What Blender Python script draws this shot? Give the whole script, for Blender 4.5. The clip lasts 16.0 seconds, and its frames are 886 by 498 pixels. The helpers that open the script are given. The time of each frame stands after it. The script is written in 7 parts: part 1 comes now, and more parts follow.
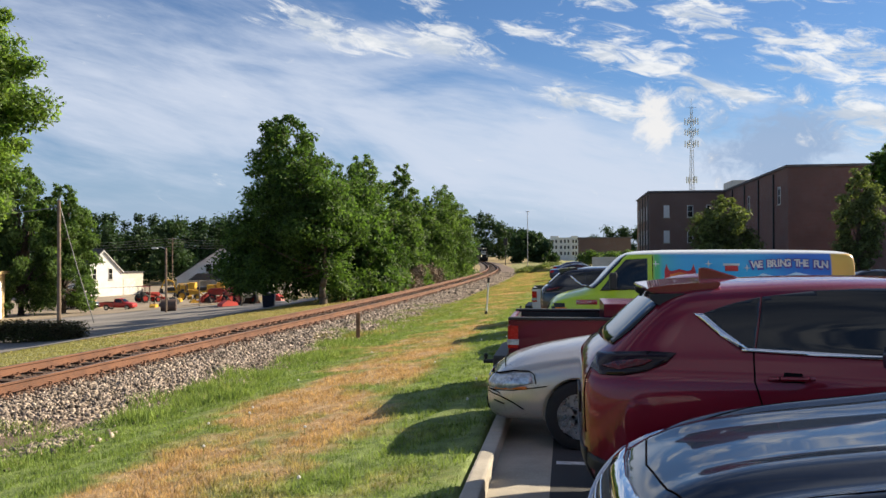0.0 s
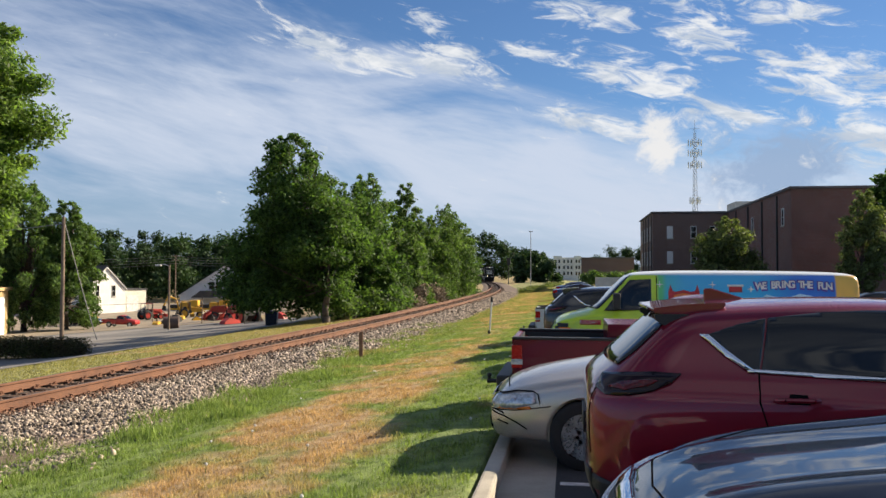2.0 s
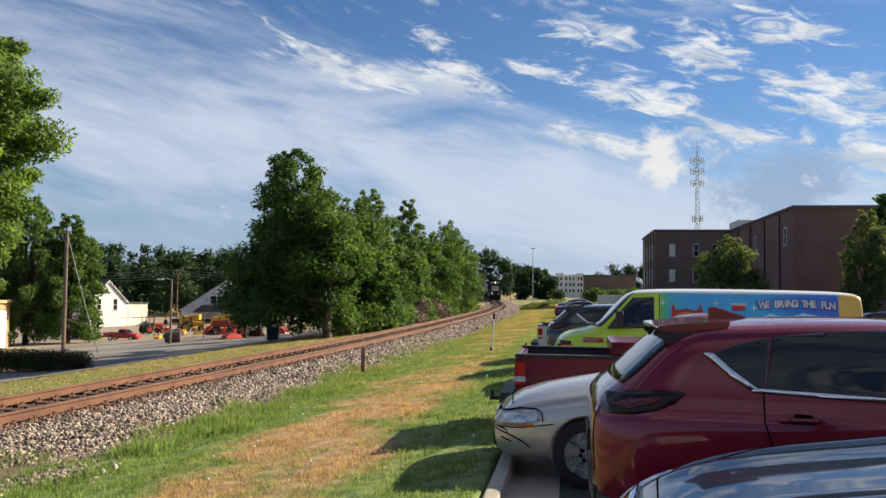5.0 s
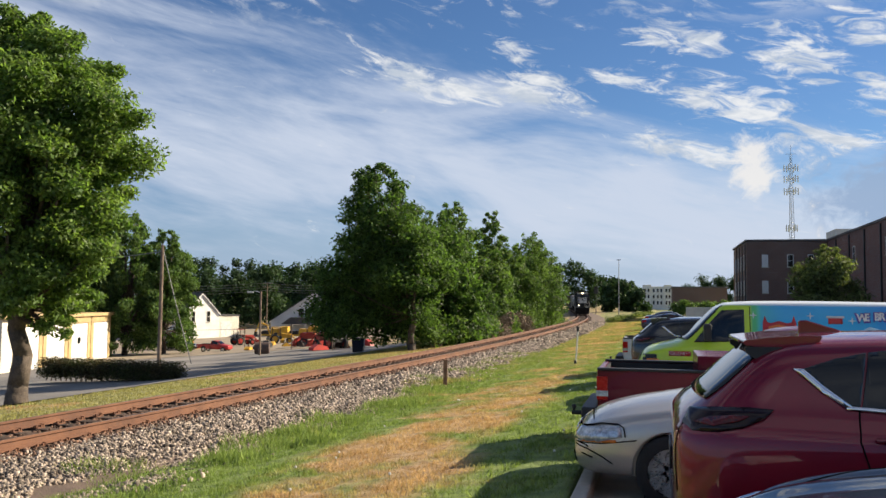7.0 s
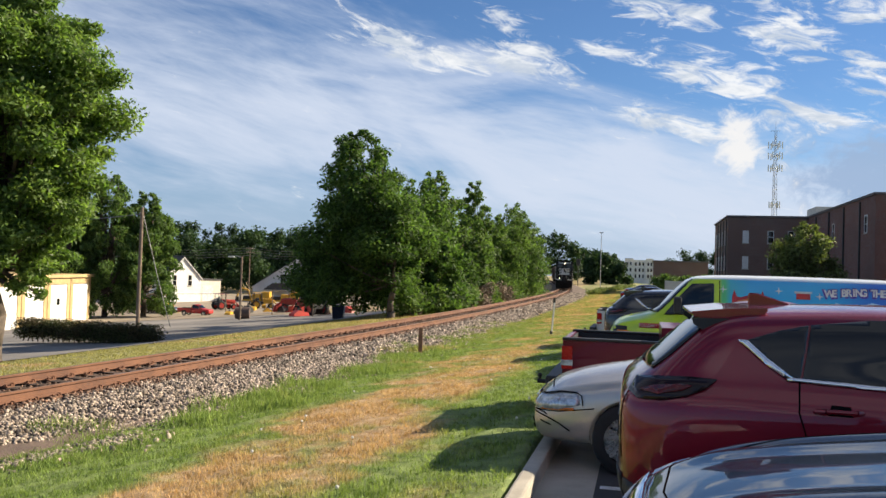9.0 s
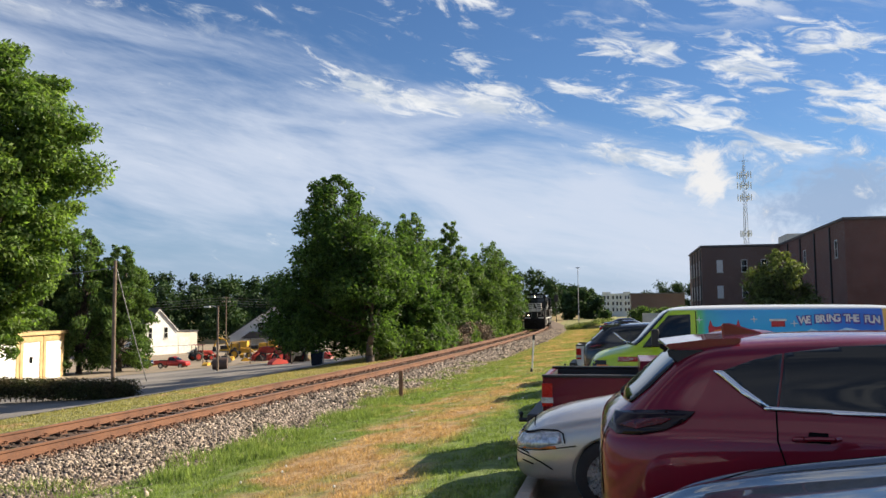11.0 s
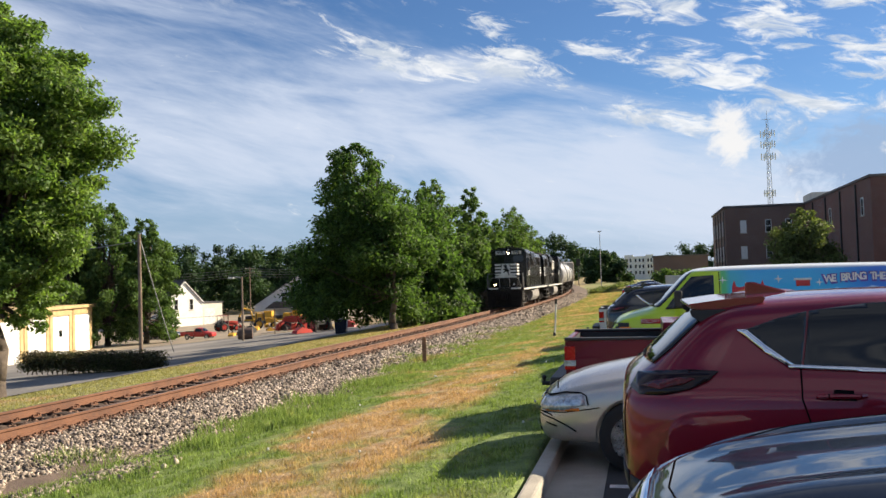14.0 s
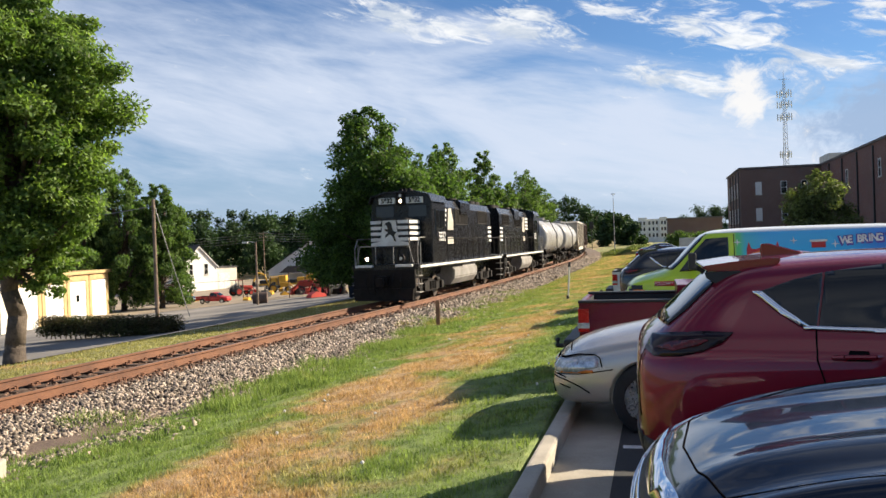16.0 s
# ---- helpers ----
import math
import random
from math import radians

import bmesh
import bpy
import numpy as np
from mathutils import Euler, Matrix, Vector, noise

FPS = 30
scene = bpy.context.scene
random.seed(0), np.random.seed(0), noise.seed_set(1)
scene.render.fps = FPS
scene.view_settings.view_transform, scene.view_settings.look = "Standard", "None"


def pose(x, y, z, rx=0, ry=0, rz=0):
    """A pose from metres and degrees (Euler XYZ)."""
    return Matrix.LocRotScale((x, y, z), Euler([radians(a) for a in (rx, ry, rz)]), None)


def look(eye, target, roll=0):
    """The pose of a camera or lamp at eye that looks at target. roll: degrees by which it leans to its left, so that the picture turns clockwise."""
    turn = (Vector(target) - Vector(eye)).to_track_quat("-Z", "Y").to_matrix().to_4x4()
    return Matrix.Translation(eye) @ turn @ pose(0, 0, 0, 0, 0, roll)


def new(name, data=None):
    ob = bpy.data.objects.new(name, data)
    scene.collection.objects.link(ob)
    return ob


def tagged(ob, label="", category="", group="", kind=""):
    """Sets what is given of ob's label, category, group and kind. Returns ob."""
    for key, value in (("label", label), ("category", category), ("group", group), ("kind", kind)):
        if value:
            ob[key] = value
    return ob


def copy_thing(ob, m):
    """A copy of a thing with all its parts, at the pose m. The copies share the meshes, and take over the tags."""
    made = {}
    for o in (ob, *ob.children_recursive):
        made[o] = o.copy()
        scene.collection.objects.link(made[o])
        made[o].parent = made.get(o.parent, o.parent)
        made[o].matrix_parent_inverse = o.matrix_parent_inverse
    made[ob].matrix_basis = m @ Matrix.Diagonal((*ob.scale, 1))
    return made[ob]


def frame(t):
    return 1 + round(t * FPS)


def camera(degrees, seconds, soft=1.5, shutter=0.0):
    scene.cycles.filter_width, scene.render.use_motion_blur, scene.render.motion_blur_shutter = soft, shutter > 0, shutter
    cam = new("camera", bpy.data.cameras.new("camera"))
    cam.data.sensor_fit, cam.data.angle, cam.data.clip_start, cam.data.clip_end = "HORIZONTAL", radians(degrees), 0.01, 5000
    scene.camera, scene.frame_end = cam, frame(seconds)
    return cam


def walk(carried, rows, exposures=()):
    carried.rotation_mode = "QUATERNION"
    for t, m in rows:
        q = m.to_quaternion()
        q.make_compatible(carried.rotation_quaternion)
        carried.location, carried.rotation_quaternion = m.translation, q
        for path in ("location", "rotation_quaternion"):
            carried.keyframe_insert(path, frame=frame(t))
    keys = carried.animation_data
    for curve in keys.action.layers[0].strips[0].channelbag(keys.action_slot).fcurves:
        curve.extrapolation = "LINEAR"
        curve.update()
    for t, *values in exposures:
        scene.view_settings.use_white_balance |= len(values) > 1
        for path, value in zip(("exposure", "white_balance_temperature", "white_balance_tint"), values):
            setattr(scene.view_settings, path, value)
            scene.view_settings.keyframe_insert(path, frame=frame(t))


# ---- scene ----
cam = camera(56.0, 16.0)
PATH = [
    (0, (0.069, 0.923, 1.775), (-0.222, 2.902, 1.788), -0.2),
    (0.5, (0.061, 0.919, 1.776), (-0.229, 2.897, 1.801), 0.3),
    (1, (0.058, 0.89, 1.778), (-0.24, 2.867, 1.81), 0.3),
    (1.5, (0.059, 0.896, 1.774), (-0.237, 2.873, 1.824), 0.2),
    (2, (0.055, 0.908, 1.773), (-0.243, 2.885, 1.832), 0.2),
    (2.5, (0.046, 0.9, 1.777), (-0.266, 2.874, 1.847), 0.1),
    (3, (0.05, 0.915, 1.782), (-0.268, 2.888, 1.869), 0.2),
    (3.5, (0.05, 0.905, 1.781), (-0.26, 2.878, 1.879), 0.2),
    (6, (0.027, 0.873, 1.776), (-0.289, 2.845, 1.873), 1.2),
    (6.5, (0.039, 0.874, 1.783), (-0.369, 2.828, 1.911), 0.8),
    (7, (0.086, 0.948, 1.779), (-0.414, 2.881, 1.904), 0.6),
    (7.5, (0.18, 0.982, 1.759), (-0.35, 2.908, 1.847), 2.1),
    (8, (0.242, 1.014, 1.758), (-0.276, 2.945, 1.825), 2.9),
    (8.5, (0.273, 0.994, 1.758), (-0.224, 2.931, 1.806), 2.3),
    (9, (0.28, 0.976, 1.761), (-0.183, 2.921, 1.813), 1.8),
    (9.5, (0.281, 0.966, 1.764), (-0.157, 2.916, 1.841), 1.3),
    (12, (0.322, 0.969, 1.774), (-0.108, 2.914, 1.944), -1.8),
    (12.5, (0.323, 0.961, 1.772), (-0.124, 2.905, 1.92), -2.2),
    (13, (0.318, 0.967, 1.764), (-0.139, 2.911, 1.872), -1.9),
    (13.5, (0.317, 0.981, 1.761), (-0.13, 2.929, 1.842), -1.8),
    (14, (0.315, 0.99, 1.758), (-0.146, 2.935, 1.83), -1.7),
    (14.5, (0.31, 0.972, 1.759), (-0.155, 2.916, 1.821), -1.7),
    (15, (0.301, 1.021, 1.749), (-0.164, 2.966, 1.776), -1.3),
    (15.5, (0.3, 1.017, 1.75), (-0.182, 2.958, 1.742), -1.3),
    (16, (0.308, 0.99, 1.754), (-0.186, 2.928, 1.74), -2.0),
]
walk(cam, [(t, look(eye, target, roll)) for t, eye, target, roll in PATH],
     exposures=[(0.0, 1.12), (3.0, 1.06), (7.0, 1.06), (8.5, 1.18), (9.5, 1.18), (12.0, 1.10), (13.0, 1.13), (14.0, 1.20), (16.0, 1.25)])

# ---- world, sun, exposure ----
SUN_AZ, SUN_EL = 51.0, 28.0          # degrees right of +y, degrees above the horizon
sun_dir = Vector((math.sin(radians(SUN_AZ)) * math.cos(radians(SUN_EL)),
                  math.cos(radians(SUN_AZ)) * math.cos(radians(SUN_EL)), math.sin(radians(SUN_EL))))
sun = new("sun", bpy.data.lights.new("sun", "SUN"))
sun.data.energy, sun.data.angle, sun.data.color = 5.0, radians(0.6), (1.0, 0.86, 0.66)
sun.matrix_world = Matrix.Translation((60, 60, 60)) @ (-sun_dir).to_track_quat("-Z", "Y").to_matrix().to_4x4()


class Nodes:
    """Short calls to wire a node tree."""
    def __init__(self, tree):
        self.t = tree
        tree.nodes.clear()

    def n(self, kind, ins=None, **props):
        node = self.t.nodes.new(kind)
        if "operation" in props:
            node.operation, node.use_clamp = props["operation"], props.get("use_clamp", False)
        if "interpolation_type" in props:
            node.interpolation_type = props["interpolation_type"]
        if "data_type" in props:
            node.data_type, node.blend_type = props["data_type"], props["blend_type"]
        for k, v in (ins or {}).items():
            if isinstance(v, bpy.types.NodeSocket):
                self.t.links.new(v, node.inputs[k])
            else:
                node.inputs[k].default_value = v
        return node

    def math(self, op, a, b=0.0, c=0.0, clamp=False):
        return self.n("ShaderNodeMath", {0: a, 1: b, 2: c}, operation=op, use_clamp=clamp).outputs[0]

    def noise(self, vec, scale, detail=4.0, rough=0.55, distort=0.0):
        return self.n("ShaderNodeTexNoise", {"Vector": vec, "Scale": scale, "Detail": detail, "Roughness": rough, "Distortion": distort}).outputs[0]

    def step(self, v, lo, hi, a=0.0, b=1.0):
        return self.n("ShaderNodeMapRange", {0: v, 1: lo, 2: hi, 3: a, 4: b}, interpolation_type="SMOOTHSTEP").outputs[0]

    def mix(self, f, a, b, blend="MIX"):
        node = self.n("ShaderNodeMix", None, data_type="RGBA", blend_type=blend)
        for sock, v in ((node.inputs[0], f), (node.inputs[6], a), (node.inputs[7], b)):
            if isinstance(v, bpy.types.NodeSocket):
                self.t.links.new(v, sock)
            else:
                sock.default_value = v if not isinstance(v, tuple) else (*v, 1.0)[:4]
        return node.outputs[2]


world = bpy.data.worlds.new("sky")
world.use_nodes = True
scene.world = world
W = Nodes(world.node_tree)
sky = W.n("ShaderNodeTexSky")
sky.sky_type, sky.sun_disc, sky.sun_elevation, sky.sun_rotation = "NISHITA", False, radians(SUN_EL), radians(SUN_AZ)
sky.altitude, sky.air_density, sky.dust_density, sky.ozone_density = 200.0, 1.1, 0.10, 2.4
gen = W.n("ShaderNodeTexCoord").outputs["Generated"]
sep = W.n("ShaderNodeSeparateXYZ", {0: gen})
az = W.math("ARCTAN2", sep.outputs[0], sep.outputs[1])           # radians right of +y
el = W.math("ARCSINE", sep.outputs[2])
elp = W.math("MAXIMUM", el, 0.0)


def sky_uv(ka, ke, skew):
    """Stretched sky coordinates: streaks lie along the azimuth, leaning by skew."""
    e2 = W.math("MULTIPLY_ADD", az, skew, el)
    return W.n("ShaderNodeCombineXYZ", {0: W.math("MULTIPLY", az, ka), 1: W.math("MULTIPLY", e2, ke), 2: 0.37}).outputs[0]


def bump(v, centre, width):
    d = W.math("DIVIDE", W.math("SUBTRACT", v, centre), width)
    return W.math("EXPONENT", W.math("MULTIPLY", W.math("MULTIPLY", d, d), -1.0))


# high veil of cirrus, streaky, thickest about ten degrees up
veil = W.noise(sky_uv(2.2, 8.0, 0.20), 1.6, 7.0, 0.55, 0.8)
fine = W.noise(sky_uv(5.5, 24.0, 0.22), 1.3, 6.0, 0.62, 0.9)
lean = W.math("MULTIPLY_ADD", az, 0.20, el)
band = bump(lean, 0.10, 0.125)
veil_in = W.math("ADD", W.math("MULTIPLY_ADD", band, 0.30, W.math("MULTIPLY", veil, 0.62)), W.math("MULTIPLY", fine, 0.17))
wisps = W.noise(sky_uv(9.0, 50.0, 0.20), 1.4, 7.0, 0.65, 1.2)
veil_mask = W.step(W.math("MULTIPLY_ADD", wisps, 0.11, veil_in), 0.49, 0.85, 0.0, 0.90)
# broken small clouds higher up
puff = W.noise(sky_uv(5.0, 13.5, 0.20), 1.9, 9.0, 0.62, 0.6)
puff = W.math("ADD", puff, W.step(az, -0.15, 0.22, -0.03, 0.04))
high = W.math("MULTIPLY", W.step(el, 0.30, 0.36), W.step(el, 0.48, 0.62, 1.0, 0.0))
puff_mask = W.math("MULTIPLY", W.step(W.math("MULTIPLY_ADD", fine, 0.16, puff), 0.572, 0.72, 0.0, 0.95), high)
# the torn clouds that hang lower, each at its bearing and height: azimuth, elevation, half width, half height in degrees
TORN = ((8.8, 15.3, 3.0, 1.5), (16.2, 12.4, 4.6, 1.6), (4.6, 13.0, 4.6, 1.3), (10.6, 10.4, 3.0, 0.8), (-2.4, 14.8, 2.5, 0.8), (-8.6, 14.4, 3.4, 1.0),
        (1.6, 10.2, 3.4, 0.7), (18.4, 8.3, 2.2, 1.2), (-10.0, 16.9, 1.8, 0.8), (-15.5, 14.9, 5.0, 0.9), (1.5, 17.3, 3.5, 0.9), (14.0, 16.6, 4.0, 0.9))
torn = None
for a0, e0, wa, we in TORN:
    one = W.math("MULTIPLY", bump(az, radians(a0), radians(wa * 1.25)), bump(lean, radians(e0 + 0.20 * a0), radians(we * 1.3)))
    torn = one if torn is None else W.math("MAXIMUM", torn, one)
shred = W.noise(sky_uv(11.0, 36.0, 0.20), 1.7, 9.0, 0.66, 0.9)
torn_mask = W.step(W.math("MULTIPLY_ADD", torn, 0.27, W.math("MULTIPLY_ADD", shred, 0.85, W.math("MULTIPLY", fine, 0.25))), 0.66, 0.86, 0.0, 0.95)
puff_mask = W.math("MAXIMUM", puff_mask, torn_mask)
# broad soft cloud bars added unseen overhead and behind, for reflections and ambient light
bars = W.n("ShaderNodeCombineXYZ", {0: W.math("MULTIPLY", sep.outputs[0], 1.1), 1: W.math("MULTIPLY", sep.outputs[1], 3.0), 2: sep.outputs[2]}).outputs[0]
over_mask = W.math("MULTIPLY", W.step(W.noise(bars, 1.5, 5.0, 0.5, 0.4), 0.42, 0.72, 0.0, 0.66), W.step(el, 0.46, 0.66))
# heaped cloud low towards the sun
heap = W.noise(sky_uv(9.0, 11.0, 0.0), 1.5, 9.0, 0.62, 0.35)
tower_part = W.math("MULTIPLY", bump(az, radians(6.2), radians(2.0)), bump(el, radians(8.6), radians(2.3)))
billow = W.noise(sky_uv(24.0, 27.0, 0.0), 1.5, 9.0, 0.66, 0.5)
mass = W.math("MULTIPLY", bump(az, radians(13.2), radians(5.0)), bump(el, radians(6.8), radians(3.0)))
heap_in = W.math("MULTIPLY_ADD", W.math("MAXIMUM", tower_part, W.math("MULTIPLY", mass, 1.35)), 0.30, W.math("MULTIPLY_ADD", heap, 0.50, W.math("MULTIPLY", billow, 0.55)))
heap_mask = W.step(heap_in, 0.64, 0.84, 0.0, 0.92)
shade = W.step(W.math("ADD", W.math("MULTIPLY_ADD", tower_part, 0.26, W.math("MULTIPLY", mass, -0.16)), W.math("MULTIPLY_ADD", billow, 0.8, W.math("MULTIPLY", heap, 0.25))), 0.44, 0.68)
sky_col = sky.outputs[0]
tone = W.mix(1.0, sky_col, (0.58, 0.77, 1.03), "MULTIPLY")
low = W.step(el, 0.0, 0.16, 1.0, 0.0)
tone = W.mix(W.math("MULTIPLY", low, 0.80), tone, (4.3, 5.4, 7.6))
c1 = W.mix(veil_mask, tone, (6.9, 7.6, 9.0))
puff_lit = W.step(W.noise(sky_uv(7.0, 20.0, 0.05), 2.1, 8.0, 0.62, 0.5), 0.36, 0.60)
puff_col = W.mix(puff_lit, (6.0, 6.7, 7.7), (9.6, 9.7, 9.8))
c2 = W.mix(puff_mask, c1, puff_col)
c2 = W.mix(over_mask, c2, (8.2, 8.5, 8.9))
heap_col = W.mix(shade, (3.5, 4.8, 6.9), (9.6, 9.4, 9.2))
c3 = W.mix(heap_mask, c2, heap_col)
bg = W.n("ShaderNodeBackground", {"Color": c3, "Strength": 0.044})
W.n("ShaderNodeOutputWorld", {0: bg.outputs[0]})

# ---- materials ----


def material(name, base, rough=0.6, metal=0.0, var=None, scale=3.0, amount=0.35, fine=40.0, bumpy=0.0, bump_scale=60.0,
             coat=0.0, trans=0.0, emit=None, power=0.0, alpha=1.0, island=0.0, sss=0.0, objrand=0.0, spec=0.5):
    """A procedural surface: two scales of variation, relief, and where asked variation from piece to piece."""
    m = bpy.data.materials.new(name)
    m.use_nodes = True
    N = Nodes(m.node_tree)
    pos = N.n("ShaderNodeTexCoord").outputs["Object"]
    big = N.noise(pos, scale, 5.0, 0.6)
    small = N.noise(pos, fine, 3.0, 0.6)
    f = N.math("ADD", N.math("MULTIPLY", big, 0.65), N.math("MULTIPLY", small, 0.35))
    other = var if var else tuple(c * (1 - amount) for c in base)
    col = N.mix(N.step(f, 0.36, 0.64), other, base)
    if island:
        r = N.n("ShaderNodeNewGeometry").outputs["Random Per Island"]
        col = N.mix(1.0, col, N.n("ShaderNodeCombineColor", {i: N.step(r, 0.0, 1.0, 1 - island, 1 + island) for i in range(3)}).outputs[0], "MULTIPLY")
    if objrand:
        r = N.n("ShaderNodeObjectInfo").outputs["Random"]
        col = N.mix(1.0, col, N.n("ShaderNodeCombineColor", {i: N.step(r, 0.0, 1.0, 1 - objrand, 1 + objrand) for i in range(3)}).outputs[0], "MULTIPLY")
    b = N.n("ShaderNodeBsdfPrincipled", {"Base Color": col, "Metallic": metal, "Alpha": alpha, "Coat Weight": coat,
                                         "Coat Roughness": 0.03, "Transmission Weight": trans, "Specular IOR Level": 0.2 if sss else spec,
                                         "Roughness": N.step(small, 0.3, 0.7, max(0.0, rough - 0.08), min(1.0, rough + 0.08)) if rough > 0.1 else rough})
    if bumpy:
        h = N.noise(pos, bump_scale, 4.0, 0.6)
        N.t.links.new(N.n("ShaderNodeBump", {"Strength": bumpy, "Distance": 0.02, "Height": h}).outputs[0], b.inputs["Normal"])
    if emit:
        b.inputs["Emission Color"].default_value = (*emit, 1)
        b.inputs["Emission Strength"].default_value = power
    out = b.outputs[0]
    if sss:                                # light through thin leaves
        tr = N.n("ShaderNodeBsdfTranslucent", {"Color": N.mix(1.0, col, (1.25, 1.4, 0.60), "MULTIPLY")}).outputs[0]
        out = N.n("ShaderNodeMixShader", {0: sss, 1: out, 2: tr}).outputs[0]
    N.n("ShaderNodeOutputMaterial", {0: out})
    return m


def turf(name, blades):
    """Grass: green, with straw-dry stretches; the same pattern in the soil and in the blades, in world metres."""
    m = bpy.data.materials.new(name)
    m.use_nodes = True
    N = Nodes(m.node_tree)
    pos = N.n("ShaderNodeNewGeometry").outputs["Position"]
    s = N.n("ShaderNodeSeparateXYZ", {0: pos})
    x, y = s.outputs[0], s.outputs[1]
    dry = N.noise(pos, 0.55, 5.0, 0.62, 0.4)
    strip = N.math("MULTIPLY", N.step(x, -5.0, -3.8), N.step(x, -2.5, -1.6, 1.0, 0.0))
    strip2 = N.math("MULTIPLY", strip, N.step(y, 11.0, 26.0, 1.0, 0.50))
    f = N.step(N.math("ADD", N.math("MULTIPLY_ADD", strip2, 0.23, dry), N.math("MULTIPLY", N.noise(pos, 2.6, 4.0, 0.6), 0.12)), 0.60, 0.82)
    f = N.math("ADD", f, N.math("MULTIPLY", N.step(y, 22.0, 60.0), N.step(N.noise(pos, 0.9, 4.0, 0.6), 0.38, 0.68, 0.05, 0.70)), clamp=True)
    f = N.math("ADD", f, N.step(x, -12.3, -10.9, 0.38, 0.0), clamp=True)
    tuft = N.noise(pos, 5.0, 4.0, 0.6)
    grain = N.noise(pos, 70.0, 3.0, 0.7)
    green = N.mix(N.step(tuft, 0.36, 0.64), (0.130, 0.196, 0.048), (0.255, 0.340, 0.095))
    straw = N.mix(N.step(tuft, 0.36, 0.64), (0.395, 0.250, 0.130), (0.560, 0.390, 0.220))
    col = N.mix(f, green, straw)
    if blades:
        r = N.n("ShaderNodeNewGeometry").outputs["Random Per Island"]
        col = N.mix(1.0, col, N.n("ShaderNodeCombineColor", {i: N.step(r, 0.0, 1.0, 0.75, 1.25) for i in range(3)}).outputs[0], "MULTIPLY")
    else:
        col = N.mix(N.step(grain, 0.35, 0.65, 0.55, 0.0), col, (0.075, 0.070, 0.030))
    b = N.n("ShaderNodeBsdfPrincipled", {"Base Color": col, "Roughness": 0.75, "Specular IOR Level": 0.25})
    out = b.outputs[0]
    if blades:
        tr = N.n("ShaderNodeBsdfTranslucent", {"Color": N.mix(1.0, col, (1.25, 1.25, 0.80), "MULTIPLY")}).outputs[0]
        out = N.n("ShaderNodeMixShader", {0: 0.4, 1: out, 2: tr}).outputs[0]
    else:
        N.t.links.new(N.n("ShaderNodeBump", {"Strength": 0.7, "Distance": 0.04, "Height": N.noise(pos, 22.0, 5.0, 0.7)}).outputs[0], b.inputs["Normal"])
    N.n("ShaderNodeOutputMaterial", {0: out})
    return m


M_turf, M_blade = turf("turf", False), turf("grass_blades", True)
M_asphalt = material("asphalt", (0.055, 0.055, 0.058), 0.85, scale=0.7, amount=0.35, fine=120, bumpy=0.35, bump_scale=140)
M_oldroad = material("weathered_asphalt", (0.27, 0.245, 0.22), 0.95, var=(0.115, 0.108, 0.10), scale=0.10, fine=30, bumpy=0.2, bump_scale=50)
M_yard = material("packed_earth", (0.34, 0.27, 0.19), 0.95, var=(0.22, 0.18, 0.13), scale=0.3, fine=9, bumpy=0.4, bump_scale=20)
M_concrete = material("concrete", (0.46, 0.42, 0.35), 0.9, var=(0.33, 0.30, 0.25), scale=1.6, fine=60, bumpy=0.3, bump_scale=90)
M_line = material("white_road_paint", (0.72, 0.72, 0.70), 0.7, var=(0.45, 0.45, 0.44), scale=9, fine=60)
M_bed = material("ballast_bed", (0.15, 0.105, 0.080), 0.95, var=(0.085, 0.060, 0.046), scale=2, fine=40, bumpy=0.9, bump_scale=24)
M_stone = material("crushed_granite", (0.37, 0.305, 0.245), 0.9, var=(0.155, 0.12, 0.09), scale=6, fine=60, island=0.7)
M_rusty_stone = material("rust_stained_granite", (0.20, 0.115, 0.075), 0.9, var=(0.085, 0.050, 0.034), scale=6, fine=60, island=0.6)
M_rust = material("rusted_steel", (0.190, 0.084, 0.042), 0.8, var=(0.105, 0.046, 0.026), scale=1.5, fine=30, bumpy=0.3, bump_scale=70)
M_railtop = material("worn_rail_head", (0.24, 0.16, 0.12), 0.45, metal=0.6, scale=2, fine=40)
M_tie = material("creosoted_oak", (0.075, 0.044, 0.030), 0.9, var=(0.040, 0.026, 0.019), scale=3, fine=25, bumpy=0.6, bump_scale=30, objrand=0.3)
M_bark = material("bark", (0.13, 0.10, 0.075), 0.95, var=(0.055, 0.042, 0.033), scale=4, fine=22, bumpy=0.9, bump_scale=18)
M_post = material("weathered_red_brown_wood", (0.33, 0.17, 0.10), 0.9, var=(0.19, 0.095, 0.06), scale=3, fine=30, bumpy=0.4, bump_scale=40)
M_wood = material("grey_pole_wood", (0.24, 0.18, 0.13), 0.9, var=(0.14, 0.10, 0.075), scale=2, fine=30, bumpy=0.4, bump_scale=30)
M_leaf = material("leaves_broad", (0.102, 0.168, 0.048), 0.60, var=(0.036, 0.072, 0.022), scale=0.5, fine=2.5, island=0.5, sss=0.50)
M_pecan = material("leaves_pecan", (0.185, 0.262, 0.078), 0.50, var=(0.082, 0.142, 0.040), scale=0.9, fine=3.0, island=0.5, sss=0.50)
M_leaf2 = material("leaves_vine", (0.120, 0.182, 0.056), 0.62, var=(0.046, 0.086, 0.028), scale=0.4, fine=2.0, island=0.5, sss=0.48)
M_leaf3 = material("leaves_soft", (0.125, 0.190, 0.060), 0.7, var=(0.066, 0.115, 0.038), scale=0.4, fine=2.0, island=0.45, sss=0.44)
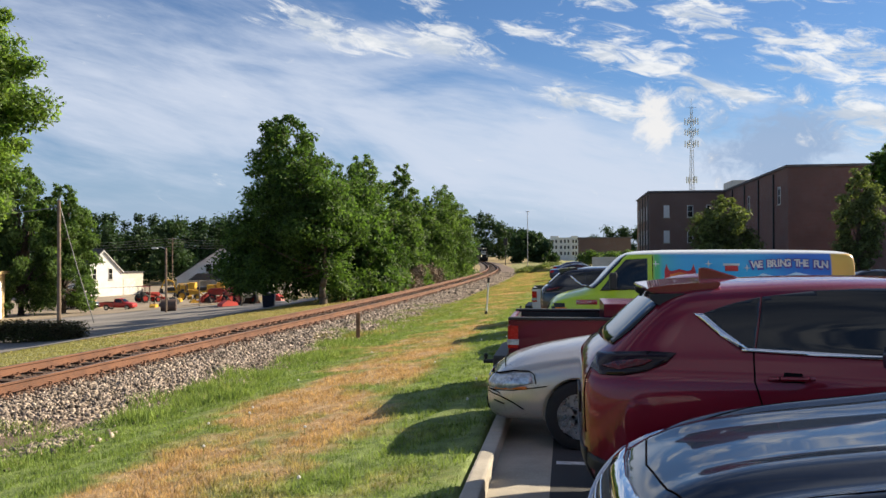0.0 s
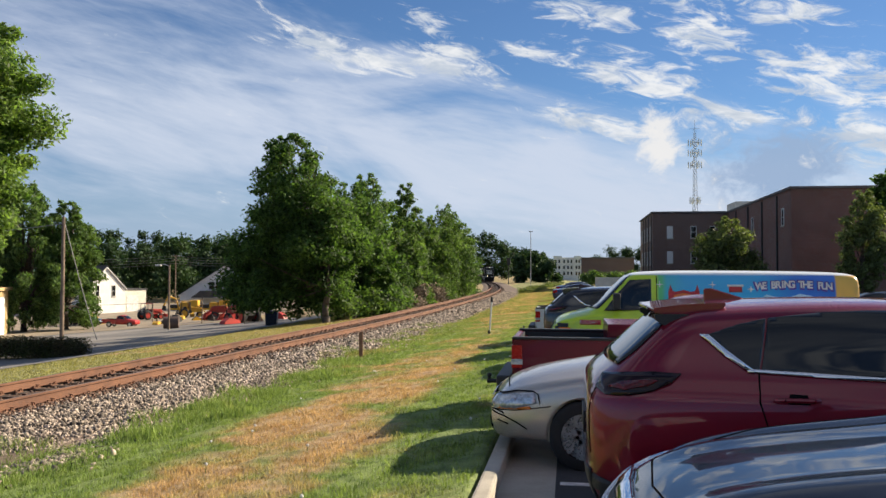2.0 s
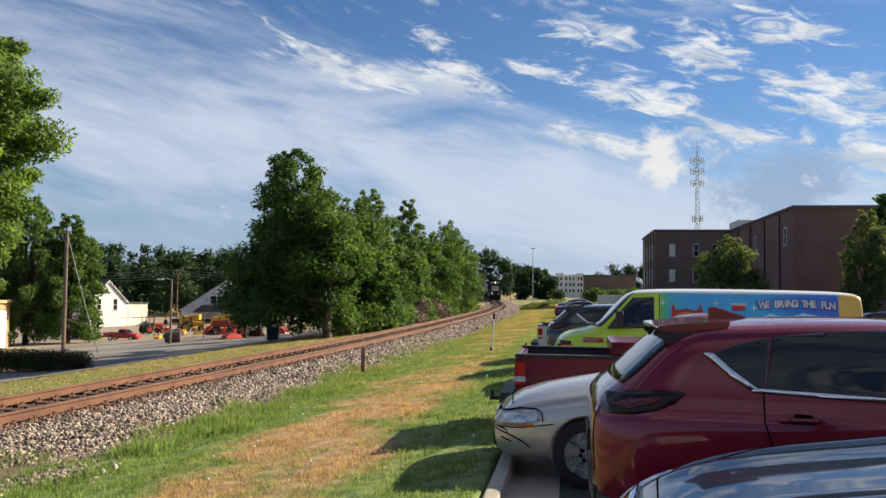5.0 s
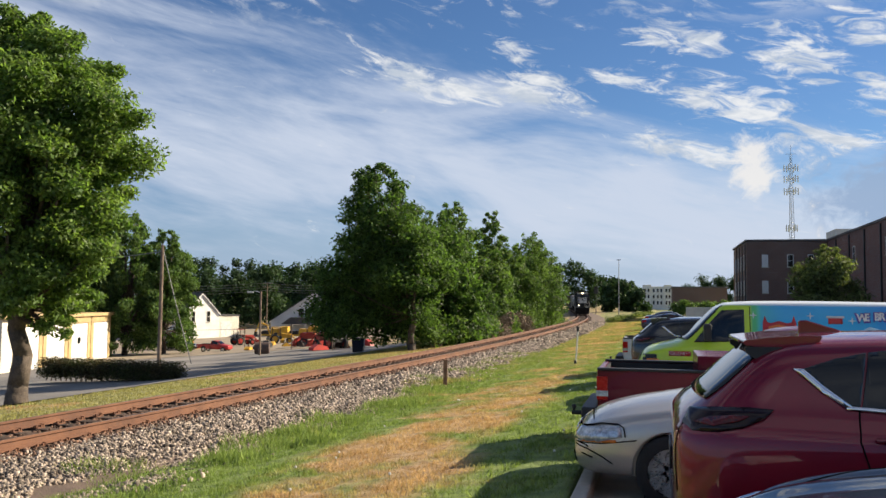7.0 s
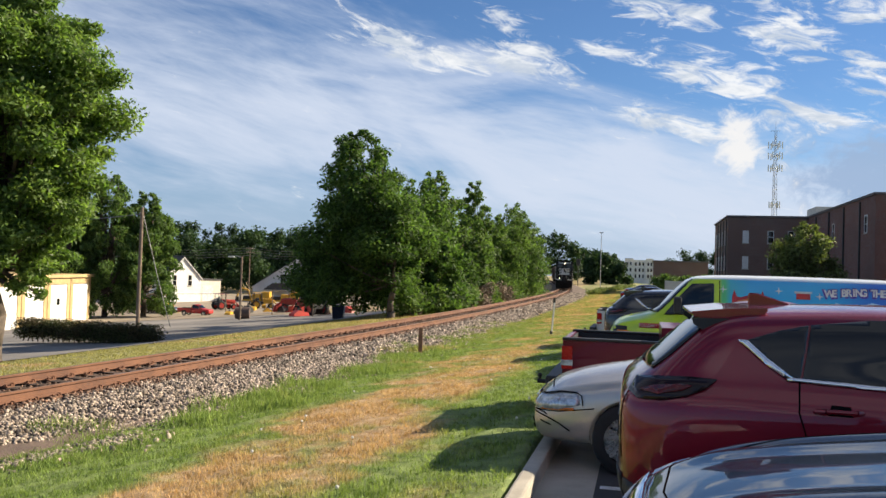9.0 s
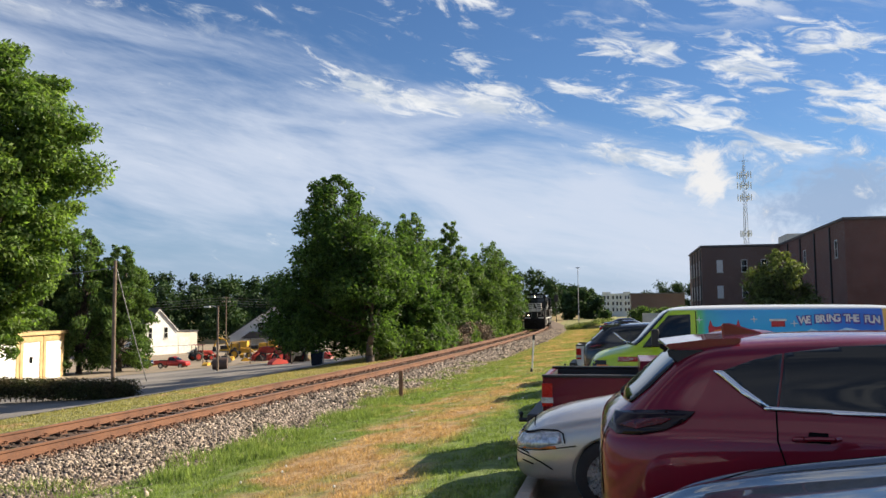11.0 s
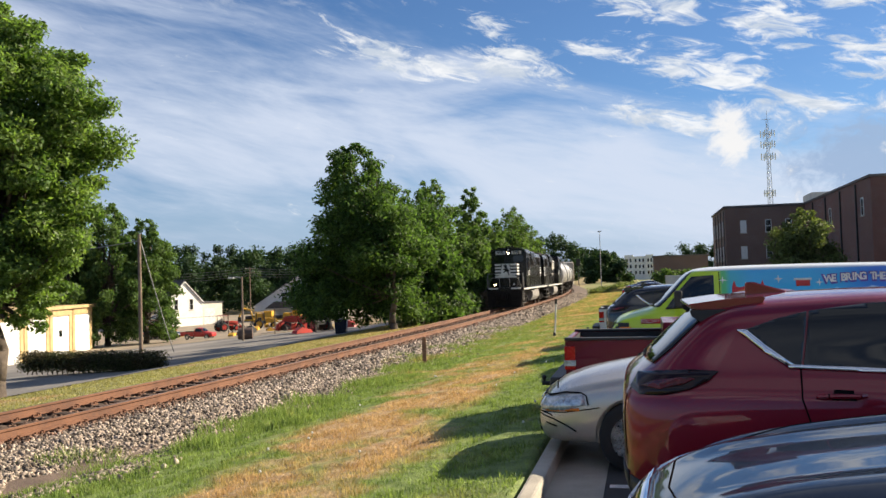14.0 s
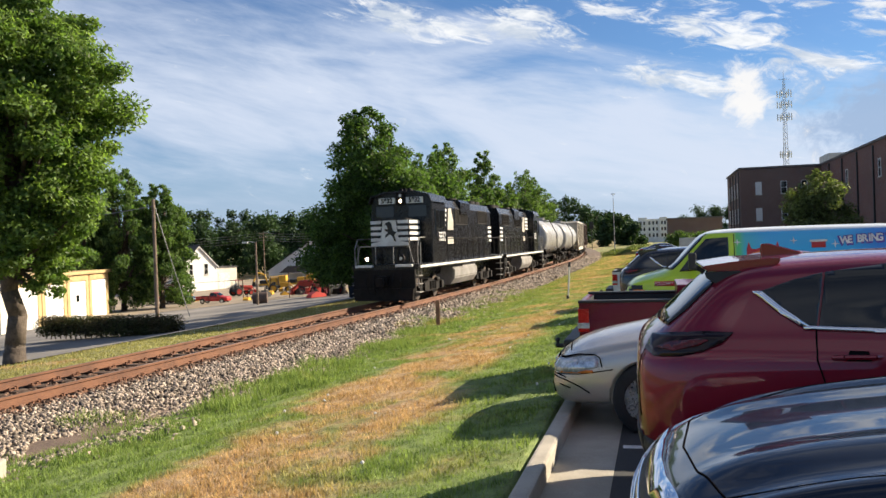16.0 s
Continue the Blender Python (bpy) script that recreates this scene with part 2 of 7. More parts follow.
M_olive = material("leaves_olive", (0.165, 0.195, 0.075), 0.70, var=(0.085, 0.110, 0.045), scale=0.4, fine=2.0, island=0.5, sss=0.35)
M_far = material("leaves_distant", (0.050, 0.088, 0.034), 0.7, var=(0.028, 0.055, 0.024), scale=0.15, fine=0.8, island=0.45, sss=0.22)
M_dead = material("dead_brush", (0.26, 0.20, 0.14), 0.9, var=(0.15, 0.115, 0.085), scale=0.8, fine=6, island=0.4)
M_hedge = material("hedge_leaves", (0.060, 0.075, 0.028), 0.6, var=(0.080, 0.058, 0.032), scale=1.2, fine=6, island=0.5, sss=0.25)

# ---- mesh helpers ----


def mesh_ob(name, verts, faces, mat, parent=None, label="", smooth=False):
    me = bpy.data.meshes.new(name)
    me.from_pydata([tuple(v) for v in verts], [], faces)
    me.materials.append(mat)
    if smooth:
        me.shade_smooth()
    ob = new(name, me)
    ob.parent = parent
    if label:
        tagged(ob, label)
    return ob


def fast_mesh(name, verts, faces, mat, parent=None, smooth=False):
    """verts (n,3), faces (m,k) as arrays: all faces alike."""
    verts, faces = np.asarray(verts, np.float32), np.asarray(faces, np.int32)
    me = bpy.data.meshes.new(name)
    k = faces.shape[1]
    me.vertices.add(len(verts))
    me.vertices.foreach_set("co", verts.ravel())
    me.loops.add(faces.size)
    me.loops.foreach_set("vertex_index", faces.ravel())
    me.polygons.add(len(faces))
    me.polygons.foreach_set("loop_start", np.arange(0, faces.size, k, dtype=np.int32))
    me.materials.append(mat)
    me.update(calc_edges=True)
    me.validate()
    if smooth:
        me.shade_smooth()
    ob = new(name, me)
    ob.parent = parent
    return ob


def part(name, bm, mat, parent=None, label="", smooth=False):
    bmesh.ops.recalc_face_normals(bm, faces=bm.faces)
    me = bpy.data.meshes.new(name)
    bm.to_mesh(me)
    bm.free()
    me.materials.append(mat)
    if smooth:
        me.shade_smooth()
    ob = new(name, me)
    ob.parent = parent
    if label:
        tagged(ob, label)
    return ob


def thing(name, m, label, category, group="", kind=""):
    ob = new(name)
    ob.matrix_world = m
    return tagged(ob, label, category, group, kind)


def box(bm, x0, x1, y0, y1, z0, z1, bevel=0.0):
    made = bmesh.ops.create_cube(bm, size=1.0)["verts"]
    for v in made:
        v.co = Vector(((x0 + x1) / 2 + v.co.x * (x1 - x0), (y0 + y1) / 2 + v.co.y * (y1 - y0), (z0 + z1) / 2 + v.co.z * (z1 - z0)))
    if bevel:
        edges = list({e for v in made for e in v.link_edges})
        bmesh.ops.bevel(bm, geom=edges, offset=bevel, segments=2, affect="EDGES", profile=0.6)
    return bm


def tube(bm, a, b, r0, r1=None, seg=10, caps=True):
    a, b = Vector(a), Vector(b)
    r1 = r0 if r1 is None else r1
    m = Matrix.Translation((a + b) / 2) @ (b - a).to_track_quat("Z", "Y").to_matrix().to_4x4()
    bmesh.ops.create_cone(bm, cap_ends=caps, segments=seg, radius1=r0, radius2=r1, depth=(b - a).length, matrix=m)
    return bm


def rod(bm, pts, r, seg=6):
    for a, b in zip(pts, pts[1:]):
        tube(bm, a, b, r, r, seg)
    return bm


def prism(bm, outline, y0, y1, axis="y"):
    """An outline of (x, z) pushed from y0 to y1 (axis y), or of (y, z) pushed along x."""
    put = (lambda p, d: (p[0], d, p[1])) if axis == "y" else (lambda p, d: (d, p[0], p[1]))
    a = [bm.verts.new(put(p, y0)) for p in outline]
    b = [bm.verts.new(put(p, y1)) for p in outline]
    bm.faces.new(a)
    bm.faces.new(list(reversed(b)))
    for i in range(len(a)):
        j = (i + 1) % len(a)
        bm.faces.new((a[i], b[i], b[j], a[j]))
    return bm


def B():
    return bmesh.new()


# ---- the lie of the land ----
TRACK_Y = [-140, -60, -20, 10, 22, 35, 50, 70, 90, 110, 130, 150, 180, 215, 250, 300, 360, 430]
TRACK_X = [-26, -16.5, -12.6, -10.45, -9.75, -9.15, -8.82, -8.75, -9.0, -9.8, -11.1, -12.9, -16.0, -20.0, -24.4, -33, -46, -64]


def hermite(ys, xs, y):
    """A smooth curve through given points."""
    ys, xs, y = np.asarray(ys, float), np.asarray(xs, float), np.asarray(y, float)
    s = np.gradient(xs, ys)
    i = np.clip(np.searchsorted(ys, y) - 1, 0, len(ys) - 2)
    h = ys[i + 1] - ys[i]
    t = np.clip((y - ys[i]) / h, 0, 1)
    return ((1 + 2 * t) * (1 - t) ** 2 * xs[i] + t * (1 - t) ** 2 * h * s[i] + t * t * (3 - 2 * t) * xs[i + 1] + t * t * (t - 1) * h * s[i + 1])


def track_x(y):
    return hermite(TRACK_Y, TRACK_X, y)


def lot_z(y):
    return -0.06 - 0.010 * np.clip(np.asarray(y, float) - 6.0, 0, 34)


RAIL_Z = -0.40


def land_z(x, y):
    """Height of the ground."""
    x, y = np.asarray(x, float), np.asarray(y, float)
    d = x - track_x(y)
    kerb = lot_z(y) + 0.13
    left = np.interp(-d, [0, 1.6, 2.6, 7.4, 14.5, 22, 45, 75, 400], [-0.72, -0.74, -0.80, -1.22, -2.32, -2.75, -4.7, -5.6, -5.6])
    toe = -0.70
    u = np.clip((d - 3.4) / np.maximum(-0.72 - track_x(y) - 3.4, 0.5), 0, 1)
    right = np.where(d < 3.4, np.interp(d, [0, 3.4], [-0.72, toe]), toe + (kerb - toe) * u ** 0.85)
    z = np.where(d < 0, left, right)
    return np.where(x > -0.72, lot_z(y) - 0.05, z)


def lz(x, y):
    return float(land_z(x, y))


# ground: one sheet to the horizon, finer near the camera
gx = np.unique(np.concatenate([np.linspace(-2500, -120, 16), np.linspace(-120, -30, 31), np.linspace(-30, -13, 35), np.linspace(-13, -0.8, 62), [-0.72, -0.70], np.linspace(-0.5, 40, 30), np.linspace(40, 2500, 18)]))
gy = np.unique(np.concatenate([np.linspace(-900, -40, 12), np.linspace(-40, 0, 21), np.linspace(0, 60, 121), np.linspace(60, 160, 81), np.linspace(160, 500, 60), np.linspace(500, 3500, 16)]))
GX, GY = np.meshgrid(gx, gy)
GZ = land_z(GX, GY)
near = (GX > -40) & (GX < -0.75) & (GY < 120) & (GY > -5)
rng = np.random.default_rng(4)
GZ = GZ + np.where(near, rng.normal(0, 0.012, GX.shape), 0)
idx = np.arange(GX.size).reshape(GX.shape)
quads = np.stack([idx[:-1, :-1], idx[:-1, 1:], idx[1:, 1:], idx[1:, :-1]], -1).reshape(-1, 4)
ground = fast_mesh("ground", np.stack([GX, GY, GZ], -1).reshape(-1, 3), quads, M_turf, smooth=True)
tagged(ground, "green mown grass with straw-dry patches beside the track", "grass ground", kind="structure")


def sheet(name, xs, ys, lift, mat, label, category, follow=land_z):
    """A paved sheet lying on the land, with a thickness."""
    X, Y = np.meshgrid(xs, ys)
    Z = follow(X, Y) + lift
    n = X.size
    top = np.stack([X, Y, Z], -1).reshape(-1, 3)
    i = np.arange(n).reshape(X.shape)
    q = np.stack([i[:-1, :-1], i[:-1, 1:], i[1:, 1:], i[1:, :-1]], -1).reshape(-1, 4)
    ob = fast_mesh(name, top, q, mat)
    return tagged(ob, label, category, kind="structure")


parking = sheet("parking_lot", np.linspace(-0.06, 70, 30), np.linspace(-30, 118, 120), 0.0, M_asphalt,
                "dark asphalt parking lot with white bay lines", "parking lot", lambda X, Y: lot_z(Y))
gutter = sheet("gutter", np.linspace(-0.56, -0.06, 4), np.linspace(-30, 62, 80), 0.003, M_concrete,
               "pale concrete gutter strip along the kerb", "gutter", lambda X, Y: lot_z(Y))
# kerb in lengths with open joints
for k in range(30):
    y0 = -12.0 + k * 3.0
    bm = B()
    z0, z1 = float(lot_z(y0)), float(lot_z(y0 + 3))
    box(bm, -0.70, -0.54, y0 + 0.006, y0 + 2.994, -0.3, 0.15, 0.025)
    for v in bm.verts:
        v.co.z += z0 + (z1 - z0) * (v.co.y - y0) / 3
        if v.co.z > z0:
            v.co.x += 0.02 * (1 if v.co.x < -0.62 else 0)
    kerb = part("kerb", bm, M_concrete)
    tagged(kerb, "worn pale concrete kerb stone at the lot's edge", "kerb", "kerb stones", "structure")
for k in range(12):
    y = 8.42 + (k - 3) * 2.72
    bm = B()
    box(bm, -0.02, 5.2, y - 0.05, y + 0.05, 0.0, 0.004)
    ob = part("bay_line", bm, M_line)
    ob.location.z = float(lot_z(y))
    tagged(ob, "white painted parking bay line on asphalt", "bay line", "bay lines", "structure")

# lower yard across the track
yard = sheet("yard", np.linspace(-150, -34.0, 60), np.linspace(76.5, 190, 60), 0.03, M_yard, "sunlit packed earth of a work yard", "yard")


def edge_x(y):
    return track_x(y) - 7.5


ys = np.linspace(-40, 75, 100)
us = np.linspace(0, 1, 40)
X = edge_x(ys)[:, None] + (-95 - edge_x(ys)[:, None]) * us[None, :]
Y = ys[:, None] + 0 * X
i = np.arange(X.size).reshape(X.shape)
road = fast_mesh("road", np.stack([X, Y, land_z(X, Y) + 0.035], -1).reshape(-1, 3),
                 np.stack([i[:-1, :-1], i[:-1, 1:], i[1:, 1:], i[1:, :-1]], -1).reshape(-1, 4), M_oldroad)
tagged(road, "sun-bleached grey asphalt yard road", "road", kind="structure")

# ---- the track ----
TY = np.concatenate([np.arange(-40, 130, 1.0), np.arange(130, 430, 2.0)])
TX = track_x(TY)
SD = np.concatenate([[0], np.cumsum(np.hypot(np.diff(TX), np.diff(TY)))])
S0 = float(np.interp(0.0, TY, SD))


def on_track(s):
    """Place and heading (unit vector towards +s) at s metres along the line, 0 abreast of the camera."""
    y = np.interp(s + S0, SD, TY)
    y2 = np.interp(s + S0 + 0.5, SD, TY)
    p = np.array([float(track_x(y)), float(y)])
    q = np.array([float(track_x(y2)), float(y2)])
    h = (q - p) / np.linalg.norm(q - p)
    return p, h


track = thing("railroad_track", Matrix(), "rusty single railroad track on grey ballast", "railroad track", kind="structure")
prof = [(-0.075, 0), (0.075, 0), (0.075, 0.012), (0.012, 0.035), (0.010, 0.12), (0.036, 0.135), (0.036, 0.168), (0.028, 0.176), (-0.028, 0.176), (-0.036, 0.168), (-0.036, 0.135), (-0.010, 0.12), (-0.012, 0.035), (-0.075, 0.012)]
hy = np.gradient(TY, SD)
hx = np.gradient(TX, SD)
for side in (-1, 1):
    vs, fs = [], []
    for k in range(len(TY)):
        nx, ny = hy[k], -hx[k]
        for a, b in prof:
            o = side * 0.755 + a
            vs.append((TX[k] + nx * o, TY[k] + ny * o, RAIL_Z - 0.176 + b))
    n = len(prof)
    for k in range(len(TY) - 1):
        for j in range(n):
            fs.append((k * n + j, k * n + (j + 1) % n, (k + 1) * n + (j + 1) % n, (k + 1) * n + j))
    rail = mesh_ob("rail", vs, fs, M_rust, track)
    rail.data.materials.append(M_railtop)
    for f in rail.data.polygons:
        if f.index % n in (7,):
            f.material_index = 1
tie_bm = B()
box(tie_bm, -1.3, 1.3, -0.115, 0.115, -0.18, 0.0, 0.012)
tie_me = bpy.data.meshes.new("tie")
tie_bm.to_mesh(tie_me), tie_bm.free()
tie_me.materials.append(M_tie)
plate_bm = B()
for s_ in (-1, 1):
    box(plate_bm, s_ * 0.755 - 0.17, s_ * 0.755 + 0.17, -0.095, 0.095, 0.0, 0.018)
    for a in (-0.11, 0.11):
        for b in (-0.06, 0.06):
            box(plate_bm, s_ * 0.755 + a - 0.016, s_ * 0.755 + a + 0.016, b - 0.016, b + 0.016, 0.018, 0.055)
    box(plate_bm, s_ * 0.755 - 0.10, s_ * 0.755 + 0.10, 0.125, 0.15, 0.0, 0.06)
plate_me = bpy.data.meshes.new("tie_plate")
plate_bm.to_mesh(plate_me), plate_bm.free()
plate_me.materials.append(M_rust)
rr = random.Random(3)
for k in range(290):
    s = 2.0 + k * 0.52
    p, h = on_track(s)
    rz = math.degrees(math.atan2(-h[0], h[1])) + rr.uniform(-1.2, 1.2)
    tie = new("tie", tie_me)
    tie.parent = track
    tie.matrix_basis = pose(p[0], p[1], RAIL_Z - 0.20 + rr.uniform(-0.012, 0.004), 0, 0, rz)
    tp = new("tie_plate", plate_me)
    tp.parent = tie
# far ties, joined
vs, fs = [], []
for k in range(290, 640):
    p, h = on_track(2.0 + k * 0.52)
    n = np.array([h[1], -h[0]])
    b0 = len(vs)
    for a, b in ((-1.3, -0.115), (1.3, -0.115), (1.3, 0.115), (-1.3, 0.115)):
        for z in (-0.18, 0.0):
            q = p + n * a + h * b
            vs.append((q[0], q[1], RAIL_Z - 0.2 + z))
    fs += [(b0 + 1, b0 + 3, b0 + 5, b0 + 7), (b0, b0 + 2, b0 + 3, b0 + 1), (b0 + 2, b0 + 4, b0 + 5, b0 + 3), (b0 + 4, b0 + 6, b0 + 7, b0 + 5), (b0 + 6, b0, b0 + 1, b0 + 7)]
tagged(mesh_ob("far_ties", vs, fs, M_tie, track), kind="stuff")


def bed_z(d):
    """Top of the ballast by the distance from the centreline (+: towards the camera)."""
    return np.interp(d, [-3.0, -2.0, -1.5, -0.9, -0.6, 0.6, 0.9, 1.5, 2.2, 3.0, 3.9], [-0.95, -0.72, -0.61, -0.60, -0.63, -0.63, -0.60, -0.60, -0.60, -0.63, -0.76])


bd = np.linspace(-3.0, 3.9, 40)
vs, fs = [], []
for k in range(len(TY)):
    for d in bd:
        w = 1 + 0.10 * math.sin(TY[k] * 0.7) * (1 if d > 2.4 else 0)
        vs.append((TX[k] + hy[k] * d * w, TY[k] - hx[k] * d * w, float(bed_z(d)) - 0.015))
m = len(bd)
fs = [(k * m + j, k * m + j + 1, (k + 1) * m + j + 1, (k + 1) * m + j) for k in range(len(TY) - 1) for j in range(m - 1)]
bed = mesh_ob("ballast_bed", vs, fs, M_bed)
tagged(bed, "grey-brown crushed stone ballast bed under the track", "ballast", kind="structure")

# ballast stones: angular lumps
phi = (1 + 5 ** 0.5) / 2
ico_v = np.array([(-1, phi, 0), (1, phi, 0), (-1, -phi, 0), (1, -phi, 0), (0, -1, phi), (0, 1, phi), (0, -1, -phi), (0, 1, -phi), (phi, 0, -1), (phi, 0, 1), (-phi, 0, -1), (-phi, 0, 1)]) / 1.9
ico_f = np.array([(0, 11, 5), (0, 5, 1), (0, 1, 7), (0, 7, 10), (0, 10, 11), (1, 5, 9), (5, 11, 4), (11, 10, 2), (10, 7, 6), (7, 1, 8), (3, 9, 4), (3, 4, 2), (3, 2, 6), (3, 6, 8), (3, 8, 9), (4, 9, 5), (2, 4, 11), (6, 2, 10), (8, 6, 7), (9, 8, 1)])


def stones(name, P, size, seed, mat):
    r = np.random.default_rng(seed)
    n = len(P)
    V = ico_v[None] * (1 + r.uniform(-0.48, 0.40, (n, 12, 1))) * size[:, None, None]
    V = V * r.uniform(0.5, 1.45, (n, 1, 3))
    for i, j in ((1, 2), (0, 1)):                      # turned every way
        a = r.uniform(0, 6.28, n)
        ca, sa = np.cos(a)[:, None], np.sin(a)[:, None]
        V[..., i], V[..., j] = V[..., i] * ca - V[..., j] * sa, V[..., i] * sa + V[..., j] * ca
    V = V + P[:, None]
    F = (ico_f[None] + 12 * np.arange(n)[:, None, None]).reshape(-1, 3)
    return fast_mesh(name, V.reshape(-1, 3), F, mat)


def ballast_edge(y):
    """How far the loose stones spread towards the grass, from the centreline."""
    y = np.asarray(y, float)
    return np.interp(y, [6, 10.3, 11.8, 13.5, 16, 19, 24, 32, 60], [2.9, 2.9, 3.7, 4.45, 4.35, 4.0, 3.45, 3.4, 3.5]) + 0.22 * np.sin(y * 2.1) + 0.12 * np.sin(y * 5.3 + 1)


r = np.random.default_rng(8)
P, size, rail_side = [], [], []
for y_lo, y_hi, count, s_lo, s_hi in ((3, 22, 44000, 0.018, 0.040), (22, 50, 18000, 0.028, 0.06), (50, 110, 10000, 0.045, 0.09)):
    y = r.uniform(y_lo, y_hi, count)
    u = r.uniform(0, 1, count)
    d = np.where(u < 0.09, r.uniform(-2.4, -1.3, count), np.where(u < 0.17, r.uniform(-0.66, 0.66, count), 0.86 + (ballast_edge(y) - 0.86) * r.uniform(0, 1, count)))
    k = np.interp(y, TY, hx)
    x = track_x(y) + d
    z = np.where(d > 3.2, np.maximum(bed_z(d), land_z(x, y)), bed_z(d))
    P.append(np.stack([x, y - k * d, z + r.uniform(-0.03, 0.015, count)], -1))
    size.append(r.uniform(s_lo, s_hi, count))
    rail_side.append(d < r.uniform(0.95, 1.45, count))
# strays in the grass, and two bare patches
y = np.concatenate([r.uniform(6, 40, 900), r.normal(10.6, 0.35, 320), r.normal(9.6, 0.25, 220)])
d = np.concatenate([3.7 + np.abs(r.normal(0, 0.5, 900)), r.normal(4.1, 0.30, 320), r.normal(3.75, 0.22, 220)])
xs = track_x(y) + d
P.append(np.stack([xs, y, land_z(xs, y) + 0.005], -1))
size.append(r.uniform(0.022, 0.045, len(y)))
rail_side.append(y < 0)
P, size, rail_side = np.concatenate(P), np.concatenate(size), np.concatenate(rail_side)
tagged(stones("ballast_stones", P[~rail_side], size[~rail_side], 5, M_stone), "loose angular grey and tan granite ballast stones", "ballast", kind="stuff")
tagged(stones("rusty_ballast_stones", P[rail_side], size[rail_side], 6, M_rusty_stone), "rust-stained brown ballast stones between and beside the rails", "ballast", kind="stuff")

# grass blades beside the track, near part
r = np.random.default_rng(12)
N_B = 230000
y = 5.0 + 46 * r.uniform(0, 1, N_B) ** 1.9
span = -0.72 - (track_x(y) + ballast_edge(y) - 0.25)
x = -0.74 - span * r.uniform(0, 1, N_B) ** 0.95
clump = np.sin(x * 5.1 + 2 * np.sin(y * 2.3)) + np.sin(y * 4.3 + 1.7 * np.sin(x * 3.1))
tall = np.where(x < track_x(y) + 4.9, 1.7, 1.0) * np.where(clump > 0.5, 1.5, 1.0)
hgt = r.uniform(0.018, 0.050, N_B) * tall
wid = r.uniform(0.003, 0.0065, N_B) * (1 + y / 22)
a = r.uniform(0, 6.28, N_B)
lean = r.uniform(0.1, 0.9, N_B) * hgt
base = np.stack([x, y, land_z(x, y) - 0.008], -1)
side = np.stack([np.cos(a), np.sin(a), 0 * a], -1) * wid[:, None]
tip = base + np.stack([np.cos(a + 1.3) * lean, np.sin(a + 1.3) * lean, hgt], -1)
V = np.stack([base - side, base + side, tip], 1).reshape(-1, 3)
N_F = 45000                                             # and on the verge beyond the rails
y = r.uniform(6, 60, N_F)
x = track_x(y) - 2.1 - 5.3 * r.uniform(0, 1, N_F)
hgt, wid, a = r.uniform(0.03, 0.08, N_F), r.uniform(0.010, 0.02, N_F), r.uniform(0, 6.28, N_F)
base = np.stack([x, y, land_z(x, y) - 0.008], -1)
side = np.stack([np.cos(a), np.sin(a), 0 * a], -1) * wid[:, None]
tip = base + np.stack([np.cos(a + 1.3) * hgt * 0.5, np.sin(a + 1.3) * hgt * 0.5, hgt], -1)
V = np.concatenate([V, np.stack([base - side, base + side, tip], 1).reshape(-1, 3)])
N_D = 60000                                             # farther along, in larger tufts
y = 50 + 75 * r.uniform(0, 1, N_D) ** 1.3
x = -0.8 - (-0.8 - (track_x(y) + 3.3)) * r.uniform(0, 1, N_D)
hgt, wid, a = r.uniform(0.05, 0.13, N_D), r.uniform(0.015, 0.04, N_D), r.uniform(0, 6.28, N_D)
base = np.stack([x, y, land_z(x, y) - 0.008], -1)
side = np.stack([np.cos(a), np.sin(a), 0 * a], -1) * wid[:, None]
tip = base + np.stack([np.cos(a + 1.3) * hgt * 0.5, np.sin(a + 1.3) * hgt * 0.5, hgt], -1)
V = np.concatenate([V, np.stack([base - side, base + side, tip], 1).reshape(-1, 3)])
grass = fast_mesh("grass_blades", V, np.arange(len(V)).reshape(-1, 3), M_blade)
tagged(grass, "short green and straw-coloured grass blades", "grass", kind="stuff")

# ---- trees ----


def leaf_cloud(centres, radii, count, size, seed, flat=0.75, droop=0.0, shell=0.55):
    """Small folded leaves spread through clumps; (n, 3) centres, (n, 3) radii."""
    r = np.random.default_rng(seed)
    centres, radii = np.asarray(centres, float), np.asarray(radii, float)
    vol = radii.prod(1) ** 0.67
    k = r.choice(len(centres), count, p=vol / vol.sum())
    v = r.normal(size=(count, 3))
    v /= np.linalg.norm(v, axis=1)[:, None]
    rad = shell * 0.6 + (1.05 - shell * 0.6) * r.uniform(0, 1, count) ** 0.8
    stray = r.uniform(0, 1, count) < 0.22
    rad = np.where(stray, rad * r.uniform(1.0, 1.25, count), rad)
    P = centres[k] + v * radii[k] * rad[:, None]
    nrm = 0.6 * v + r.normal(0, 0.9, (count, 3)) + np.array([0, 0, flat])
    nrm /= np.linalg.norm(nrm, axis=1)[:, None]
    t = r.normal(size=(count, 3)) + np.array([0, 0, -droop])
    t -= nrm * (t * nrm).sum(1)[:, None]
    t /= np.linalg.norm(t, axis=1)[:, None] + 1e-9
    b = np.cross(nrm, t)
    s = (size * r.uniform(0.6, 1.3, count))[:, None]
    V = np.stack([P - t * s, P + b * s * 0.42 + nrm * s * 0.12, P + t * s, P - b * s * 0.42 + nrm * s * 0.12], 1)
    return V.reshape(-1, 3), np.arange(4 * count).reshape(-1, 4)


